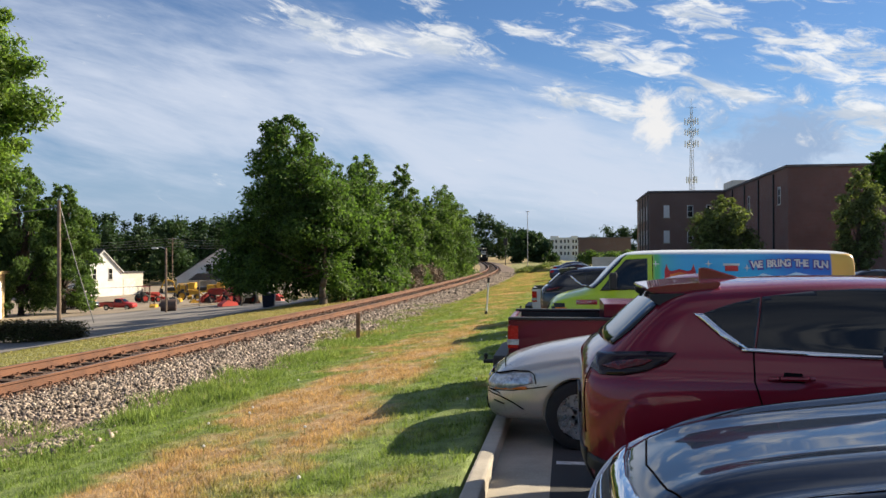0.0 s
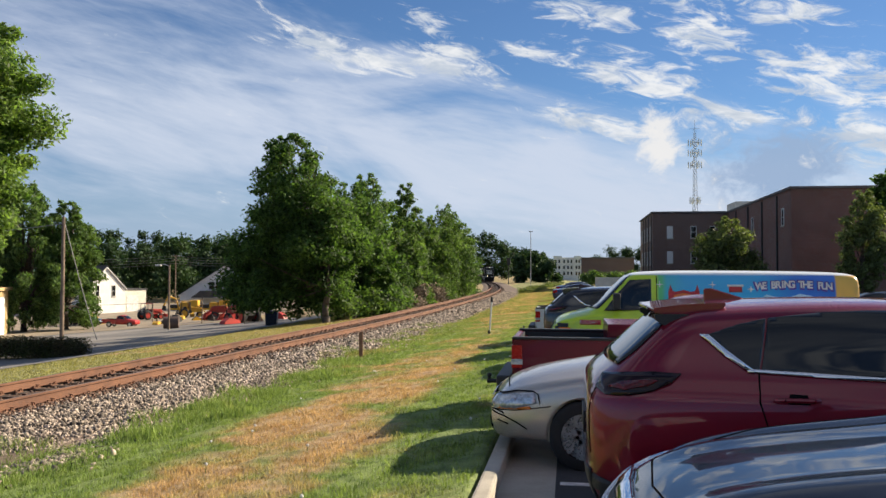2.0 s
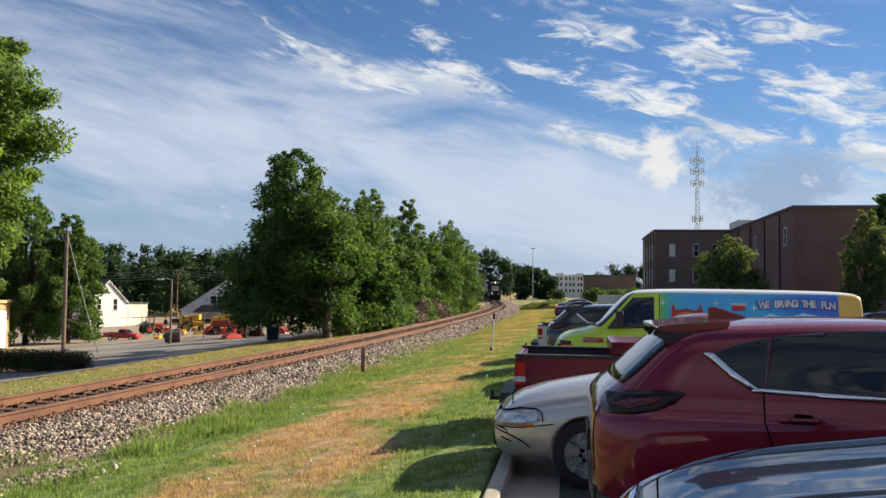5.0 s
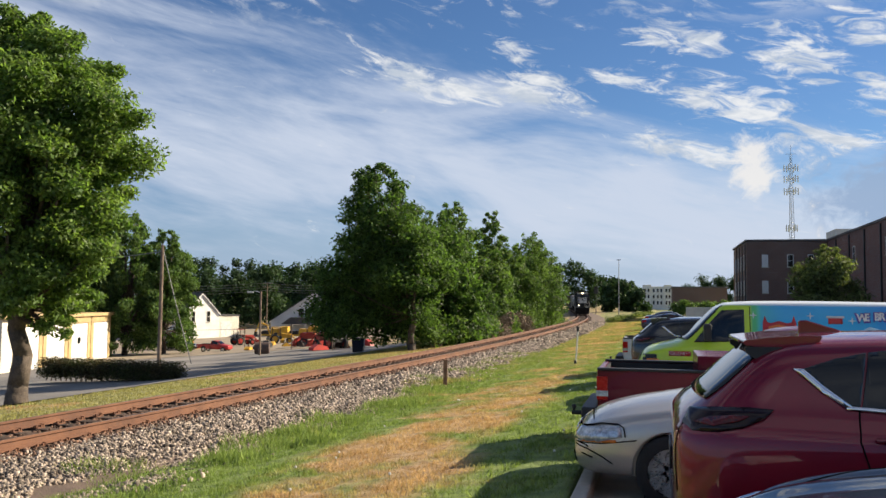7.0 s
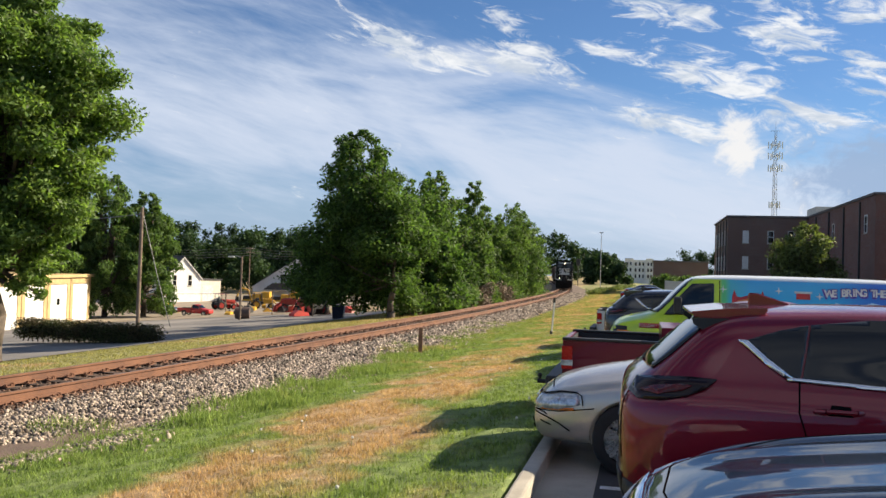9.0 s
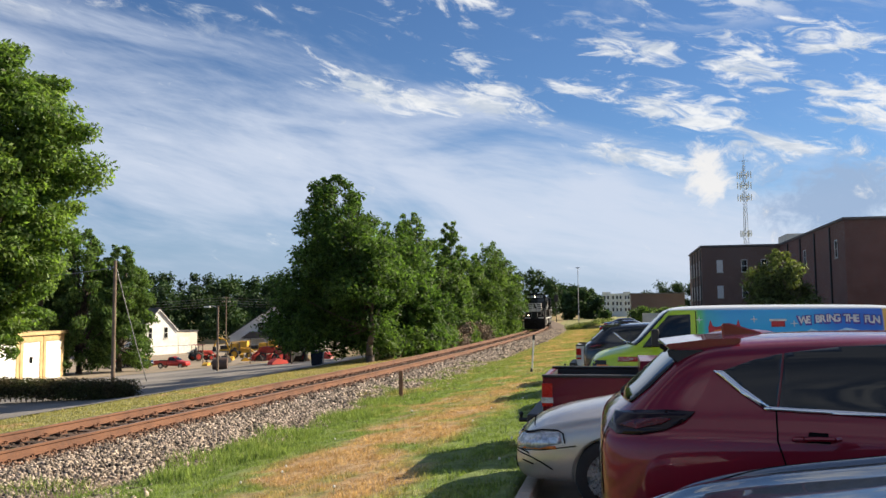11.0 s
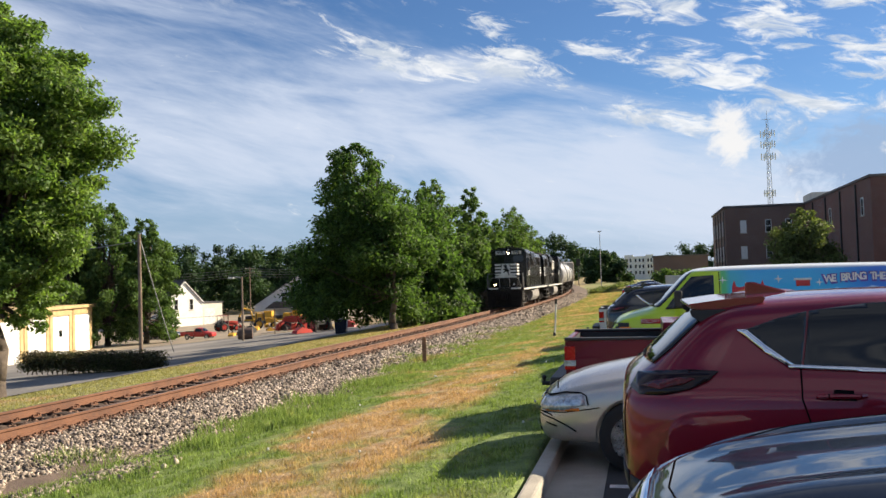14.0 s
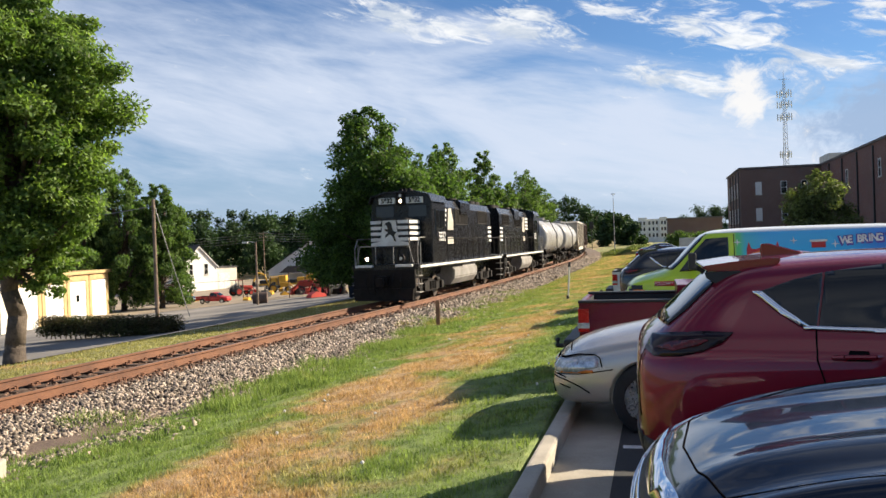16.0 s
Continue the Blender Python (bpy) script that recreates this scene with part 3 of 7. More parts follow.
def limb(bm, a, b, r0, r1, rnd, bends=4, seg=8):
    """A crooked tapering limb."""
    a, b = Vector(a), Vector(b)
    pts = [a.lerp(b, i / bends) for i in range(bends + 1)]
    w = (b - a).length * 0.05
    for p in pts[1:-1]:
        p += Vector((rnd.uniform(-w, w), rnd.uniform(-w, w), rnd.uniform(-w, w) * 0.5))
    for i in range(1, bends):
        if r0 > 0.10:                      # rounded knees, so that the bends close
            bmesh.ops.create_icosphere(bm, subdivisions=2, radius=(r0 + (r1 - r0) * i / bends) * 1.02, matrix=Matrix.Translation(pts[i]))
    for i in range(bends):
        tube(bm, pts[i], pts[i + 1], r0 + (r1 - r0) * i / bends, r0 + (r1 - r0) * (i + 1) / bends, seg)
    return pts[-1]


def tree(name, x, y, top, outline, trunk_r, leaves, leaf_size, seed, mat, label, fork=0.3, base=None, clumps=46, droop=0.0, shell=0.5, ell=1.0, squash=0.8, category="tree", crown_name="crown"):
    """outline: rows of (height above the base, radius, offset x, offset y) that bound the crown."""
    z0 = lz(x, y) if base is None else base
    rnd = random.Random(seed)
    r = np.random.default_rng(seed)
    T = thing(name, pose(x, y, z0), label, category)
    H = top - z0
    hs = [o[0] for o in outline]
    bm = B()
    fork_z = max(hs[0] + 0.3, H * fork)
    knee = limb(bm, (0, 0, -0.25), (rnd.uniform(-0.1, 0.1), rnd.uniform(-0.1, 0.1), fork_z), trunk_r, trunk_r * 0.72, rnd, 4, 12)
    tube(bm, (0, 0, -0.3), (0, 0, 0.35), trunk_r * 1.22, trunk_r * 1.0, 12)
    cs, rs = [], []
    for i in range(clumps):
        h = hs[0] + (hs[-1] - hs[0]) * ((i + 0.5) / clumps) ** 0.92
        rad = np.interp(h, hs, [o[1] for o in outline])
        ox, oy = np.interp(h, hs, [o[2] for o in outline]), np.interp(h, hs, [o[3] for o in outline])
        a = i * 2.39996 + r.uniform(-0.4, 0.4)
        q = r.uniform(0.35, 0.92) * rad
        size = np.clip(rad * r.uniform(0.28, 0.50), 0.28, 1.5) * ell
        q = max(0.0, min(q, rad - size * 0.75))
        cs.append((ox + q * math.cos(a), oy + q * math.sin(a), h))
        rs.append((size * r.uniform(0.7, 1.35), size * r.uniform(0.7, 1.35), size * squash * r.uniform(0.7, 1.3)))
    for i in range(0, clumps, 2):
        c = Vector(cs[i])
        start = knee.lerp(Vector((0, 0, fork_z * 0.8)), rnd.uniform(0, 1)) if c.z < H * 0.6 else Vector((knee.x + (c.x - knee.x) * 0.2, knee.y + (c.y - knee.y) * 0.2, fork_z + (c.z - fork_z) * 0.35))
        if c.z >= H * 0.6:
            limb(bm, knee, start, trunk_r * 0.5, trunk_r * 0.34, rnd, 3, 7)
        limb(bm, start, c, trunk_r * 0.30, trunk_r * 0.06, rnd, 3, 6)
    part("trunk", bm, M_bark, T, smooth=True)
    V, F = leaf_cloud(cs, rs, leaves, leaf_size, seed + 50, droop=droop, shell=shell)
    fast_mesh(crown_name, V, F, mat, T)
    return T


# the broad pecan across the track, by the yard road
tree("pecan_tree", -17.8, 21.3, 10.4, [(2.0, 0.7, 0.7, 0.3), (2.9, 1.7, 0.6, 0.2), (4.2, 2.3, 0.6, 0), (5.7, 2.6, 0.45, 0), (7.5, 3.1, 0.7, 0), (9.0, 2.8, 0.6, 0), (10.4, 1.8, 0.2, 0), (11.5, 0.8, -0.1, 0)],
     0.30, 125000, 0.085, 21, M_pecan, "large leafy green pecan tree at the road's edge", 0.26, clumps=120, squash=0.6, ell=0.74)
# the tall oak-like tree beside the line
tree("broadleaf_tree", -12.9, 44.6, 9.3, [(0.6, 2.6, -3.6, 1.6), (2.2, 3.9, -2.5, 1.4), (4.2, 4.2, -1.6, 0.8), (6.0, 3.2, -1.3, 0.4), (8.0, 2.1, -1.9, 0), (9.4, 1.4, -2.2, 0), (10.3, 0.7, -2.2, 0)],
     0.20, 70000, 0.115, 22, M_leaf, "tall dark green broadleaf tree with a pale trunk beside the track", 0.22, clumps=96, ell=0.8, squash=0.7)
ROW = [(-13.6, 52.5, 7.0, 3.6, 31, M_leaf), (-12.4, 50.0, 3.6, 2.2, 39, M_leaf), (-14.2, 59.0, 8.3, 2.9, 32, M_leaf2), (-13.3, 66.5, 5.6, 2.7, 33, M_leaf2), (-14.0, 72.0, 9.0, 2.2, 34, M_leaf2),
       (-13.4, 79.0, 6.6, 3.0, 35, M_leaf2), (-12.9, 88.0, 8.3, 3.4, 36, M_leaf2), (-13.4, 97.0, 8.2, 3.4, 37, M_leaf2), (-15.0, 106.0, 7.6, 3.4, 38, M_leaf2), (-17.0, 118.0, 6.6, 3.4, 40, M_leaf2)]
for x, y, top, rad, seed, mat in ROW:
    top += 0.7
    tree("vine_covered_tree", x, y, top, [(0.3, rad * 0.95, 0.4, 0), ((top + 1) * 0.4, rad, 0, 0), ((top + 1) * 0.7, rad * 0.75, 0, 0), (top + 0.9, rad * 0.25, 0, 0)],
         0.16, 16000, 0.15, seed, mat, "green tree overgrown with hanging vines beside the track", 0.3, clumps=56, droop=0.8, ell=0.8)
# bare snag among them
bm = B()
rnd = random.Random(9)
for a, b, r0 in (((0, 0, 0), (-0.8, 0, 3.4), 0.14), ((-0.8, 0, 3.4), (-2.2, 0.2, 7.6), 0.10), ((-0.8, 0, 3.4), (0.6, 0.3, 6.4), 0.08), ((-1.4, 0.1, 5.2), (-0.6, -0.3, 7.9), 0.05), ((0.1, 0.2, 5.2), (1.2, 0, 6.2), 0.04), ((-1.9, 0.2, 6.6), (-3.0, 0.1, 7.6), 0.04)):
    limb(bm, a, b, r0, r0 * 0.35, rnd, 4, 7)
snag = thing("dead_tree", pose(-12.9, 63.0, -1.0), "bare leaning dead tree among vines", "tree")
part("trunk", bm, M_wood, snag)
V, F = leaf_cloud([(-2.2, 0.2, 7.3), (-2.6, 0, 6.6), (-0.6, -0.3, 7.8), (1.1, 0, 6.2)], [(1.0, 0.8, 0.6), (0.8, 0.7, 0.5), (0.7, 0.7, 0.5), (0.5, 0.5, 0.4)], 1800, 0.14, 77)
fast_mesh("crown", V, F, M_leaf, snag)


def brush(name, x, y, rx, ry, h, count, size, seed, mat, label, category="bush"):
    z0 = lz(x, y)
    T = thing(name, pose(x, y, z0), label, category)
    r = np.random.default_rng(seed)
    cs = [(r.uniform(-rx, rx) * 0.7, r.uniform(-ry, ry) * 0.7, h * r.uniform(0.2, 0.75)) for _ in range(14)]
    rs = [(rx * 0.45, min(ry * 0.45, rx * 0.6), h * 0.28)] * 14
    bm = B()
    rnd = random.Random(seed)
    for c in cs[:8]:
        limb(bm, (0, 0, -0.1), c, 0.03, 0.01, rnd, 3, 5)
    tagged(part("stems", bm, M_wood, T), kind="stuff")
    V, F = leaf_cloud(cs, rs, count, size, seed, shell=0.3)
    fast_mesh("foliage", V, F, mat, T)
    return T


for k, (x, y, rx, h, mat, lab) in enumerate([(-12.2, 47.0, 1.6, 1.9, M_leaf2, 0), (-11.9, 52.0, 1.5, 1.8, M_leaf2, 0), (-12.0, 58.0, 1.5, 1.7, M_leaf2, 0), (-11.9, 64.0, 1.3, 1.9, M_dead, 1), (-12.0, 69.5, 1.3, 2.2, M_dead, 1),
                                             (-12.0, 75.0, 1.4, 1.8, M_dead, 1), (-12.2, 82.0, 1.5, 2.4, M_leaf2, 0), (-12.5, 90.0, 1.6, 2.2, M_leaf2, 0), (-13.0, 99.0, 1.7, 2.2, M_leaf2, 0), (-14.5, 112.0, 2, 2.4, M_leaf2, 0)]):
    brush("bush", x, y, rx, 3.0, h, 2600, 0.12, 300 + k, mat, ("green leafy undergrowth beside the track", "grey dead brush and dry stems beside the track")[lab])
# soft feathery trees by the yard
for k, (x, y, top, rad) in enumerate([(-60.0, 86.0, 12.2, 5.4), (-56.6, 88.5, 10.2, 4.6), (-63.5, 82.5, 12.4, 5.4), (-71.0, 76.0, 9.5, 4.8)]):
    tree("cypress_tree", x, y, top, [(0.9, rad * 0.85, 0, 0), (5.0, rad, 0, 0), (11.0, rad * 0.72, 0, 0), (top + 4.4, rad * 0.28, 0, 0)],
         0.34, 25000, 0.21, 60 + k, M_leaf3, "soft feathery green cypress tree behind the yard road", 0.2, clumps=110, droop=1.6, ell=0.62)
# distant woods
def woods(name, rows, seed, label):
    r = np.random.default_rng(seed)
    cs, rs, vs, fs = [], [], [], []
    for x, y, top, rad in rows:
        z0 = lz(x, y)
        for i in range(16):
            u = r.uniform(0.12, 1)
            w = rad * (1.15 - 0.85 * u) * r.uniform(0.2, 0.75)
            a = r.uniform(0, 6.28)
            cs.append((x + w * math.cos(a), y + w * math.sin(a), z0 + (top - z0) * u))
            s = rad * r.uniform(0.25, 0.45)
            rs.append((s, s, s * 0.9))
    V, F = leaf_cloud(cs, rs, 1900 * len(rows), 0.55, seed, shell=0.15)
    return tagged(fast_mesh(name, V, F, M_far), label, "woods", kind="stuff")


r = np.random.default_rng(90)
rows = []
for k in range(34):                                     # behind the yard
    a = radians(-44 + k * 0.82)
    d = 225 + r.uniform(-12, 25)
    rows.append((d * math.sin(a), d * math.cos(a), r.uniform(6.5, 11.0), r.uniform(6, 9)))
for k in range(30):
    a = radians(-43 + k * 0.92)
    d = 262 + r.uniform(-8, 18)
    rows.append((d * math.sin(a), d * math.cos(a), r.uniform(10.5, 14.5), r.uniform(4, 7)))
woods("far_woods", rows, 91, "dark green woods behind the yard")
rows = []
for k in range(18):                                     # up the line
    a = radians(-9.0 + k * 0.42)
    d = 310 + r.uniform(-15, 30)
    top = np.interp(k, [0, 4, 8, 11, 16, 25], [12, 12, 17, 14, 9.0, 6.5]) + r.uniform(-1.2, 1.2)
    rows.append((d * math.sin(a), d * math.cos(a), top, r.uniform(4, 6)))
for k in range(10):
    rows.append((-19 - k * 2.2 + r.uniform(-1, 1), 130 + k * 14, 8 + r.uniform(-1, 1.5), 4.5))
for k in range(30):
    a = radians(2 + k * 0.9)
    rows.append((420 * math.sin(a), 420 * math.cos(a), r.uniform(9, 15), 8))
woods("trackside_woods", rows, 92, "hazy green woods where the line bends away")

# ---- the train ----
M_black = material("black_loco_paint", (0.004, 0.004, 0.005), 0.26, var=(0.010, 0.009, 0.009), scale=1.2, fine=14, spec=0.36)
M_sooty = material("sooty_steel", (0.010, 0.009, 0.009), 0.7, var=(0.022, 0.018, 0.016), scale=2, fine=20, bumpy=0.3, bump_scale=25, spec=0.15)
M_lowgrey = material("dusty_grey_steel", (0.30, 0.285, 0.265), 0.6, var=(0.17, 0.155, 0.14), scale=1.3, fine=14)
M_white = material("white_paint", (0.74, 0.74, 0.72), 0.5, var=(0.55, 0.54, 0.51), scale=2, fine=20)
M_glass = material("dark_glass", (0.010, 0.012, 0.014), 0.04, spec=0.5)
M_lamp = material("burning_headlamp", (1, 0.9, 0.7), 0.3, emit=(1.0, 0.74, 0.42), power=9.0)
M_dimlamp = material("lamp_glass", (0.55, 0.55, 0.55), 0.12, spec=0.9)
M_wheel = material("rolling_steel", (0.11, 0.085, 0.07), 0.55, metal=0.6, scale=4, fine=30)
M_tank = material("grey_tank_paint", (0.38, 0.385, 0.39), 0.32, var=(0.24, 0.23, 0.215), scale=0.6, fine=9)
M_hopper = material("pale_hopper_paint", (0.52, 0.49, 0.42), 0.6, var=(0.34, 0.30, 0.25), scale=0.8, fine=8)
M_brownsteel = material("brown_wagon_paint", (0.13, 0.08, 0.06), 0.7, var=(0.07, 0.05, 0.042), scale=0.8, fine=8)


def lettering(name, words, size, mat, m, parent, thick=0.004, width=1.0, bold=0.0):
    """Words as a mesh in Blender's own font, lying in the plane of m."""
    cu = bpy.data.curves.new(name, "FONT")
    cu.body, cu.size, cu.extrude, cu.align_x, cu.align_y = words, size, thick, "CENTER", "CENTER"
    cu.offset = bold
    tmp = bpy.data.objects.new(name, cu)
    scene.collection.objects.link(tmp)
    me = bpy.data.meshes.new_from_object(tmp.evaluated_get(bpy.context.evaluated_depsgraph_get()))
    bpy.data.objects.remove(tmp)
    me.materials.clear()
    me.materials.append(mat)
    ob = new(name, me)
    ob.parent = parent
    ob.matrix_basis = m @ Matrix.Diagonal((width, 1, 1, 1))
    return ob


def bogie(parent, x, axles, gauge=1.05):
    bg = new("bogie")
    bg.parent = parent
    bm = B()
    span = max(axles) + 0.62
    for s in (-1, 1):
        y = s * gauge
        prism(bm, [(-span, 0.42), (-span, 0.62), (-0.7, 0.78), (0.7, 0.78), (span, 0.62), (span, 0.42), (0.55, 0.34), (-0.55, 0.34)], y - 0.07, y + 0.07)
        for a in axles:
            box(bm, a - 0.17, a + 0.17, y - 0.16 * (s < 0) - 0.02, y + 0.16 * (s > 0) + 0.02, 0.38, 0.72, 0.03)
        for a in (-0.35, 0.0, 0.35):
            tube(bm, (a, y + s * 0.08, 0.42), (a, y + s * 0.08, 0.74), 0.085, 0.085, 8)
        tube(bm, (-0.9, y + s * 0.10, 0.80), (-0.45, y + s * 0.10, 0.80), 0.09, 0.09, 8)
    box(bm, -0.3, 0.3, -1.0, 1.0, 0.5, 0.85)
    b = part("bogie_frame", bm, M_sooty, parent)
    b.location.x = x
    bpy.data.objects.remove(bg)
    for a in axles:
        for s in (-1, 1):
            bm = B()
            tube(bm, (0, s * 0.69, 0), (0, s * 0.82, 0), 0.50, 0.49, 22)
            tube(bm, (0, s * 0.66, 0), (0, s * 0.70, 0), 0.535, 0.535, 22)
            tube(bm, (0, s * 0.82, 0), (0, s * 0.86, 0), 0.16, 0.12, 12)
            w = part("wheel", bm, M_wheel, b)
            w.location = (a, 0, 0.5)


def locomotive(m):
    L = thing("locomotive", m, "black diesel freight locomotive with white nose stripes on the track", "locomotive", "train")
    bm = B()
    box(bm, -8.7, 8.7, -1.48, 1.48, 1.34, 1.56, 0.02)
    box(bm, -8.5, 8.5, -0.7, 0.7, 0.95, 1.36)
    part("frame", bm, M_black, L)
    for s in (-1, 1):
        bm = B()
        box(bm, -8.6, 8.35, s * 1.487 - 0.006, s * 1.487 + 0.006, 1.40, 1.50)
        part("sill_stripe", bm, M_white, L, "weathered white stripe")
    for e in (-1, 1):
        bm = B()
        prism(bm, [(-1.32, 0.16), (1.32, 0.16), (1.38, 0.5), (1.38, 1.36), (-1.38, 1.36), (-1.38, 0.5)], e * 8.7, e * 8.86, "x")
        prism(bm, [(-1.3, 0.14), (1.3, 0.14), (1.36, 0.62), (-1.36, 0.62)], e * 8.86, e * 9.02, "x")
        box(bm, min(e * 8.7, e * 9.1), max(e * 8.7, e * 9.1), -0.22, 0.22, 0.75, 1.12, 0.04)
        part("pilot", bm, M_sooty, L)
        for s in (-1, 1):
            for k in range(3):
                bm = B()
                box(bm, min(e * 8.15, e * 8.72), max(e * 8.15, e * 8.72), s * 1.35 - 0.18, s * 1.35 + 0.18, 0.42 + k * 0.33, 0.45 + k * 0.33)
                part("step", bm, M_lowgrey, L)
            bm = B()
            box(bm, min(e * 8.7, e * 8.92), max(e * 8.7, e * 8.92), s * 0.90 - 0.38, s * 0.90 + 0.38, 1.46, 1.56, 0.02)
            part("end_platform", bm, M_white, L, "white-edged end platform")
        bm = B()
        tube(bm, (e * 9.0, 0, 0.9), (e * 9.35, 0, 0.9), 0.11, 0.14, 10)
        box(bm, min(e * 9.25, e * 9.5), max(e * 9.25, e * 9.5), -0.15, 0.15, 0.72, 1.05, 0.04)
        part("coupler", bm, M_sooty, L)
        for y in (-0.75, -0.4, 0.45, 0.8):
            bm = B()
            rod(bm, [(e * 8.9, y, 1.2), (e * 9.08, y, 0.9), (e * 9.06, y * 0.9, 0.5), (e * 9.0, y * 0.8, 0.42)], 0.028)
            part("air_hose", bm, M_sooty, L)
    # nose
    bm = B()
    prism(bm, [(-0.88, 1.56), (0.88, 1.56), (0.88, 3.22), (0.76, 3.42), (-0.76, 3.42), (-0.88, 3.22)], 6.1, 7.95, "x")
    bmesh.ops.bevel(bm, geom=bm.edges[:], offset=0.06, segments=2, affect="EDGES")
    nose = part("nose", bm, M_black, L)
    for k in range(4):
        z = 2.50 + k * 0.235
        for s in (-1, 1):
            bm = B()
            prism(bm, [(s * 0.86, z), (s * 0.40, z), (s * 0.34, z + 0.13), (s * 0.86, z + 0.13)], 7.952, 7.968, "x")
            part("nose_stripe", bm, M_white, nose, "white stripe")
            bm = B()
            box(bm, 6.35, 7.85, s * 0.882 - 0.008, s * 0.882 + 0.008, z, z + 0.13)
            part("side_stripe", bm, M_white, nose, "white stripe")
    bm = B()
    prism(bm, [(-0.86, 2.30), (0.86, 2.30), (0.86, 2.43), (0.42, 2.5), (0.30, 3.34), (-0.30, 3.34), (-0.42, 2.5), (-0.86, 2.43)], 7.951, 7.964, "x")
    part("emblem_field", bm, M_white, nose, "white emblem field")
    bm = B()
    prism(bm, [(0.30, 2.46), (0.22, 2.50), (0.12, 2.70), (0.02, 2.78), (-0.06, 2.72), (-0.22, 2.62), (-0.20, 2.72), (-0.06, 2.86), (-0.20, 2.92), (-0.22, 3.0), (-0.06, 2.97), (-0.12, 3.14), (-0.20, 3.16), (-0.16, 3.24), (0.0, 3.30), (0.10, 3.20), (0.14, 3.0), (0.20, 2.90), (0.34, 2.86), (0.22, 2.74)], 7.965, 7.974, "x")
    part("emblem", bm, M_black, nose)
    bm = B()
    rod(bm, [(7.98, -0.8, 2.24), (8.08, -0.8, 2.20), (8.08, 0.8, 2.20), (7.98, 0.8, 2.24)], 0.022)
    rod(bm, [(8.05, -0.4, 1.6), (8.07, -0.4, 2.26)], 0.02)
    rod(bm, [(8.05, 0.4, 1.6), (8.07, 0.4, 2.26)], 0.02)
    part("grab_rail", bm, M_sooty, nose)
    # cab
    bm = B()
    prism(bm, [(-1.42, 1.56), (1.42, 1.56), (1.44, 4.10), (1.34, 4.36), (0.7, 4.52), (-0.7, 4.52), (-1.34, 4.36), (-1.44, 4.10)], 3.9, 6.2, "x")
    bmesh.ops.bevel(bm, geom=[e for e in bm.edges if e.calc_length() > 2.2], offset=0.03, segments=1, affect="EDGES")
    cab = part("cab", bm, M_black, L)
    bm = B()
    prism(bm, [(-1.52, 4.12), (-1.39, 4.42), (-0.72, 4.60), (0.72, 4.60), (1.39, 4.42), (1.52, 4.12), (1.47, 4.10), (1.35, 4.37), (0.7, 4.53), (-0.7, 4.53), (-1.35, 4.37), (-1.47, 4.10)], 3.8, 6.45, "x")
    part("cab_roof", bm, M_black, L)
    for s in (-1, 1):
        bm = B()
        box(bm, 6.2, 6.225, s * 0.78 - 0.42, s * 0.78 + 0.42, 3.50, 3.98, 0.01)
        part("windshield", bm, M_glass, cab)
        bm = B()
        box(bm, 4.2, 4.95, s * 1.435 - 0.012, s * 1.435 + 0.012, 3.02, 3.78, 0.008)
        part("side_window", bm, M_glass, cab)
        bm = B()
        box(bm, 5.1, 5.8, s * 1.435 - 0.012, s * 1.435 + 0.012, 3.02, 3.78, 0.008)
        part("side_window", bm, M_glass, cab)
        bm = B()
        box(bm, 5.92, 5.97, s * 1.52 - 0.03, s * 1.52 + 0.03, 2.6, 3.8, 0.01)
        part("wind_deflector", bm, M_glass, cab)
        bm = B()
        box(bm, 6.2, 6.30, s * 0.66 - 0.40, s * 0.66 + 0.40, 4.08, 4.34, 0.02)
        nb = part("number_board", bm, M_white, cab, "dirty white number board")
        lettering("number", "5832", 0.27, M_black, pose(6.303, s * 0.66, 4.21, 90, 0, 90), nb, width=1.0, bold=0.012)
        lettering("cab_number", "5832", 0.58, M_white, pose(4.55, s * 1.434, 2.62, 90, 0, 180 if s > 0 else 0), cab)
        # ditch lamp, both burning
        bm = B()
        tube(bm, (8.62, s * 0.76, 1.80), (8.80, s * 0.76, 1.80), 0.14, 0.16, 14)
        hs = part("ditch_lamp", bm, M_sooty, L)
        bm = B()
        tube(bm, (8.80, s * 0.76, 1.80), (8.815, s * 0.76, 1.80), 0.075, 0.07, 14)
        part("lens", bm, M_lamp if s < 0 else M_dimlamp, hs)
    bm = B()
    box(bm, 6.2, 6.34, -0.2, 0.2, 4.02, 4.56, 0.03)
    hl = part("headlamp_housing", bm, M_sooty, cab)
    for z, mat in ((4.18, M_lamp), (4.42, M_dimlamp)):
        bm = B()
        tube(bm, (6.34, 0, z), (6.36, 0, z), 0.075, 0.07, 14)
        part("headlamp", bm, mat, hl)
    # long hood
    bm = B()
    prism(bm, [(-0.95, 1.56), (0.95, 1.56), (0.975, 4.0), (0.78, 4.36), (-0.78, 4.36), (-0.975, 4.0)], -8.0, 3.9, "x")
    hood = part("long_hood", bm, M_black, L)
    for k in range(13):
        x = -7.6 + k * 0.88
        for s in (-1, 1):
            bm = B()
            box(bm, x + 0.03, x + 0.85, s * 0.945 - 0.018, s * 0.945 + 0.018, 1.75, 3.12, 0.012)
            part("hood_door", bm, M_black, hood)
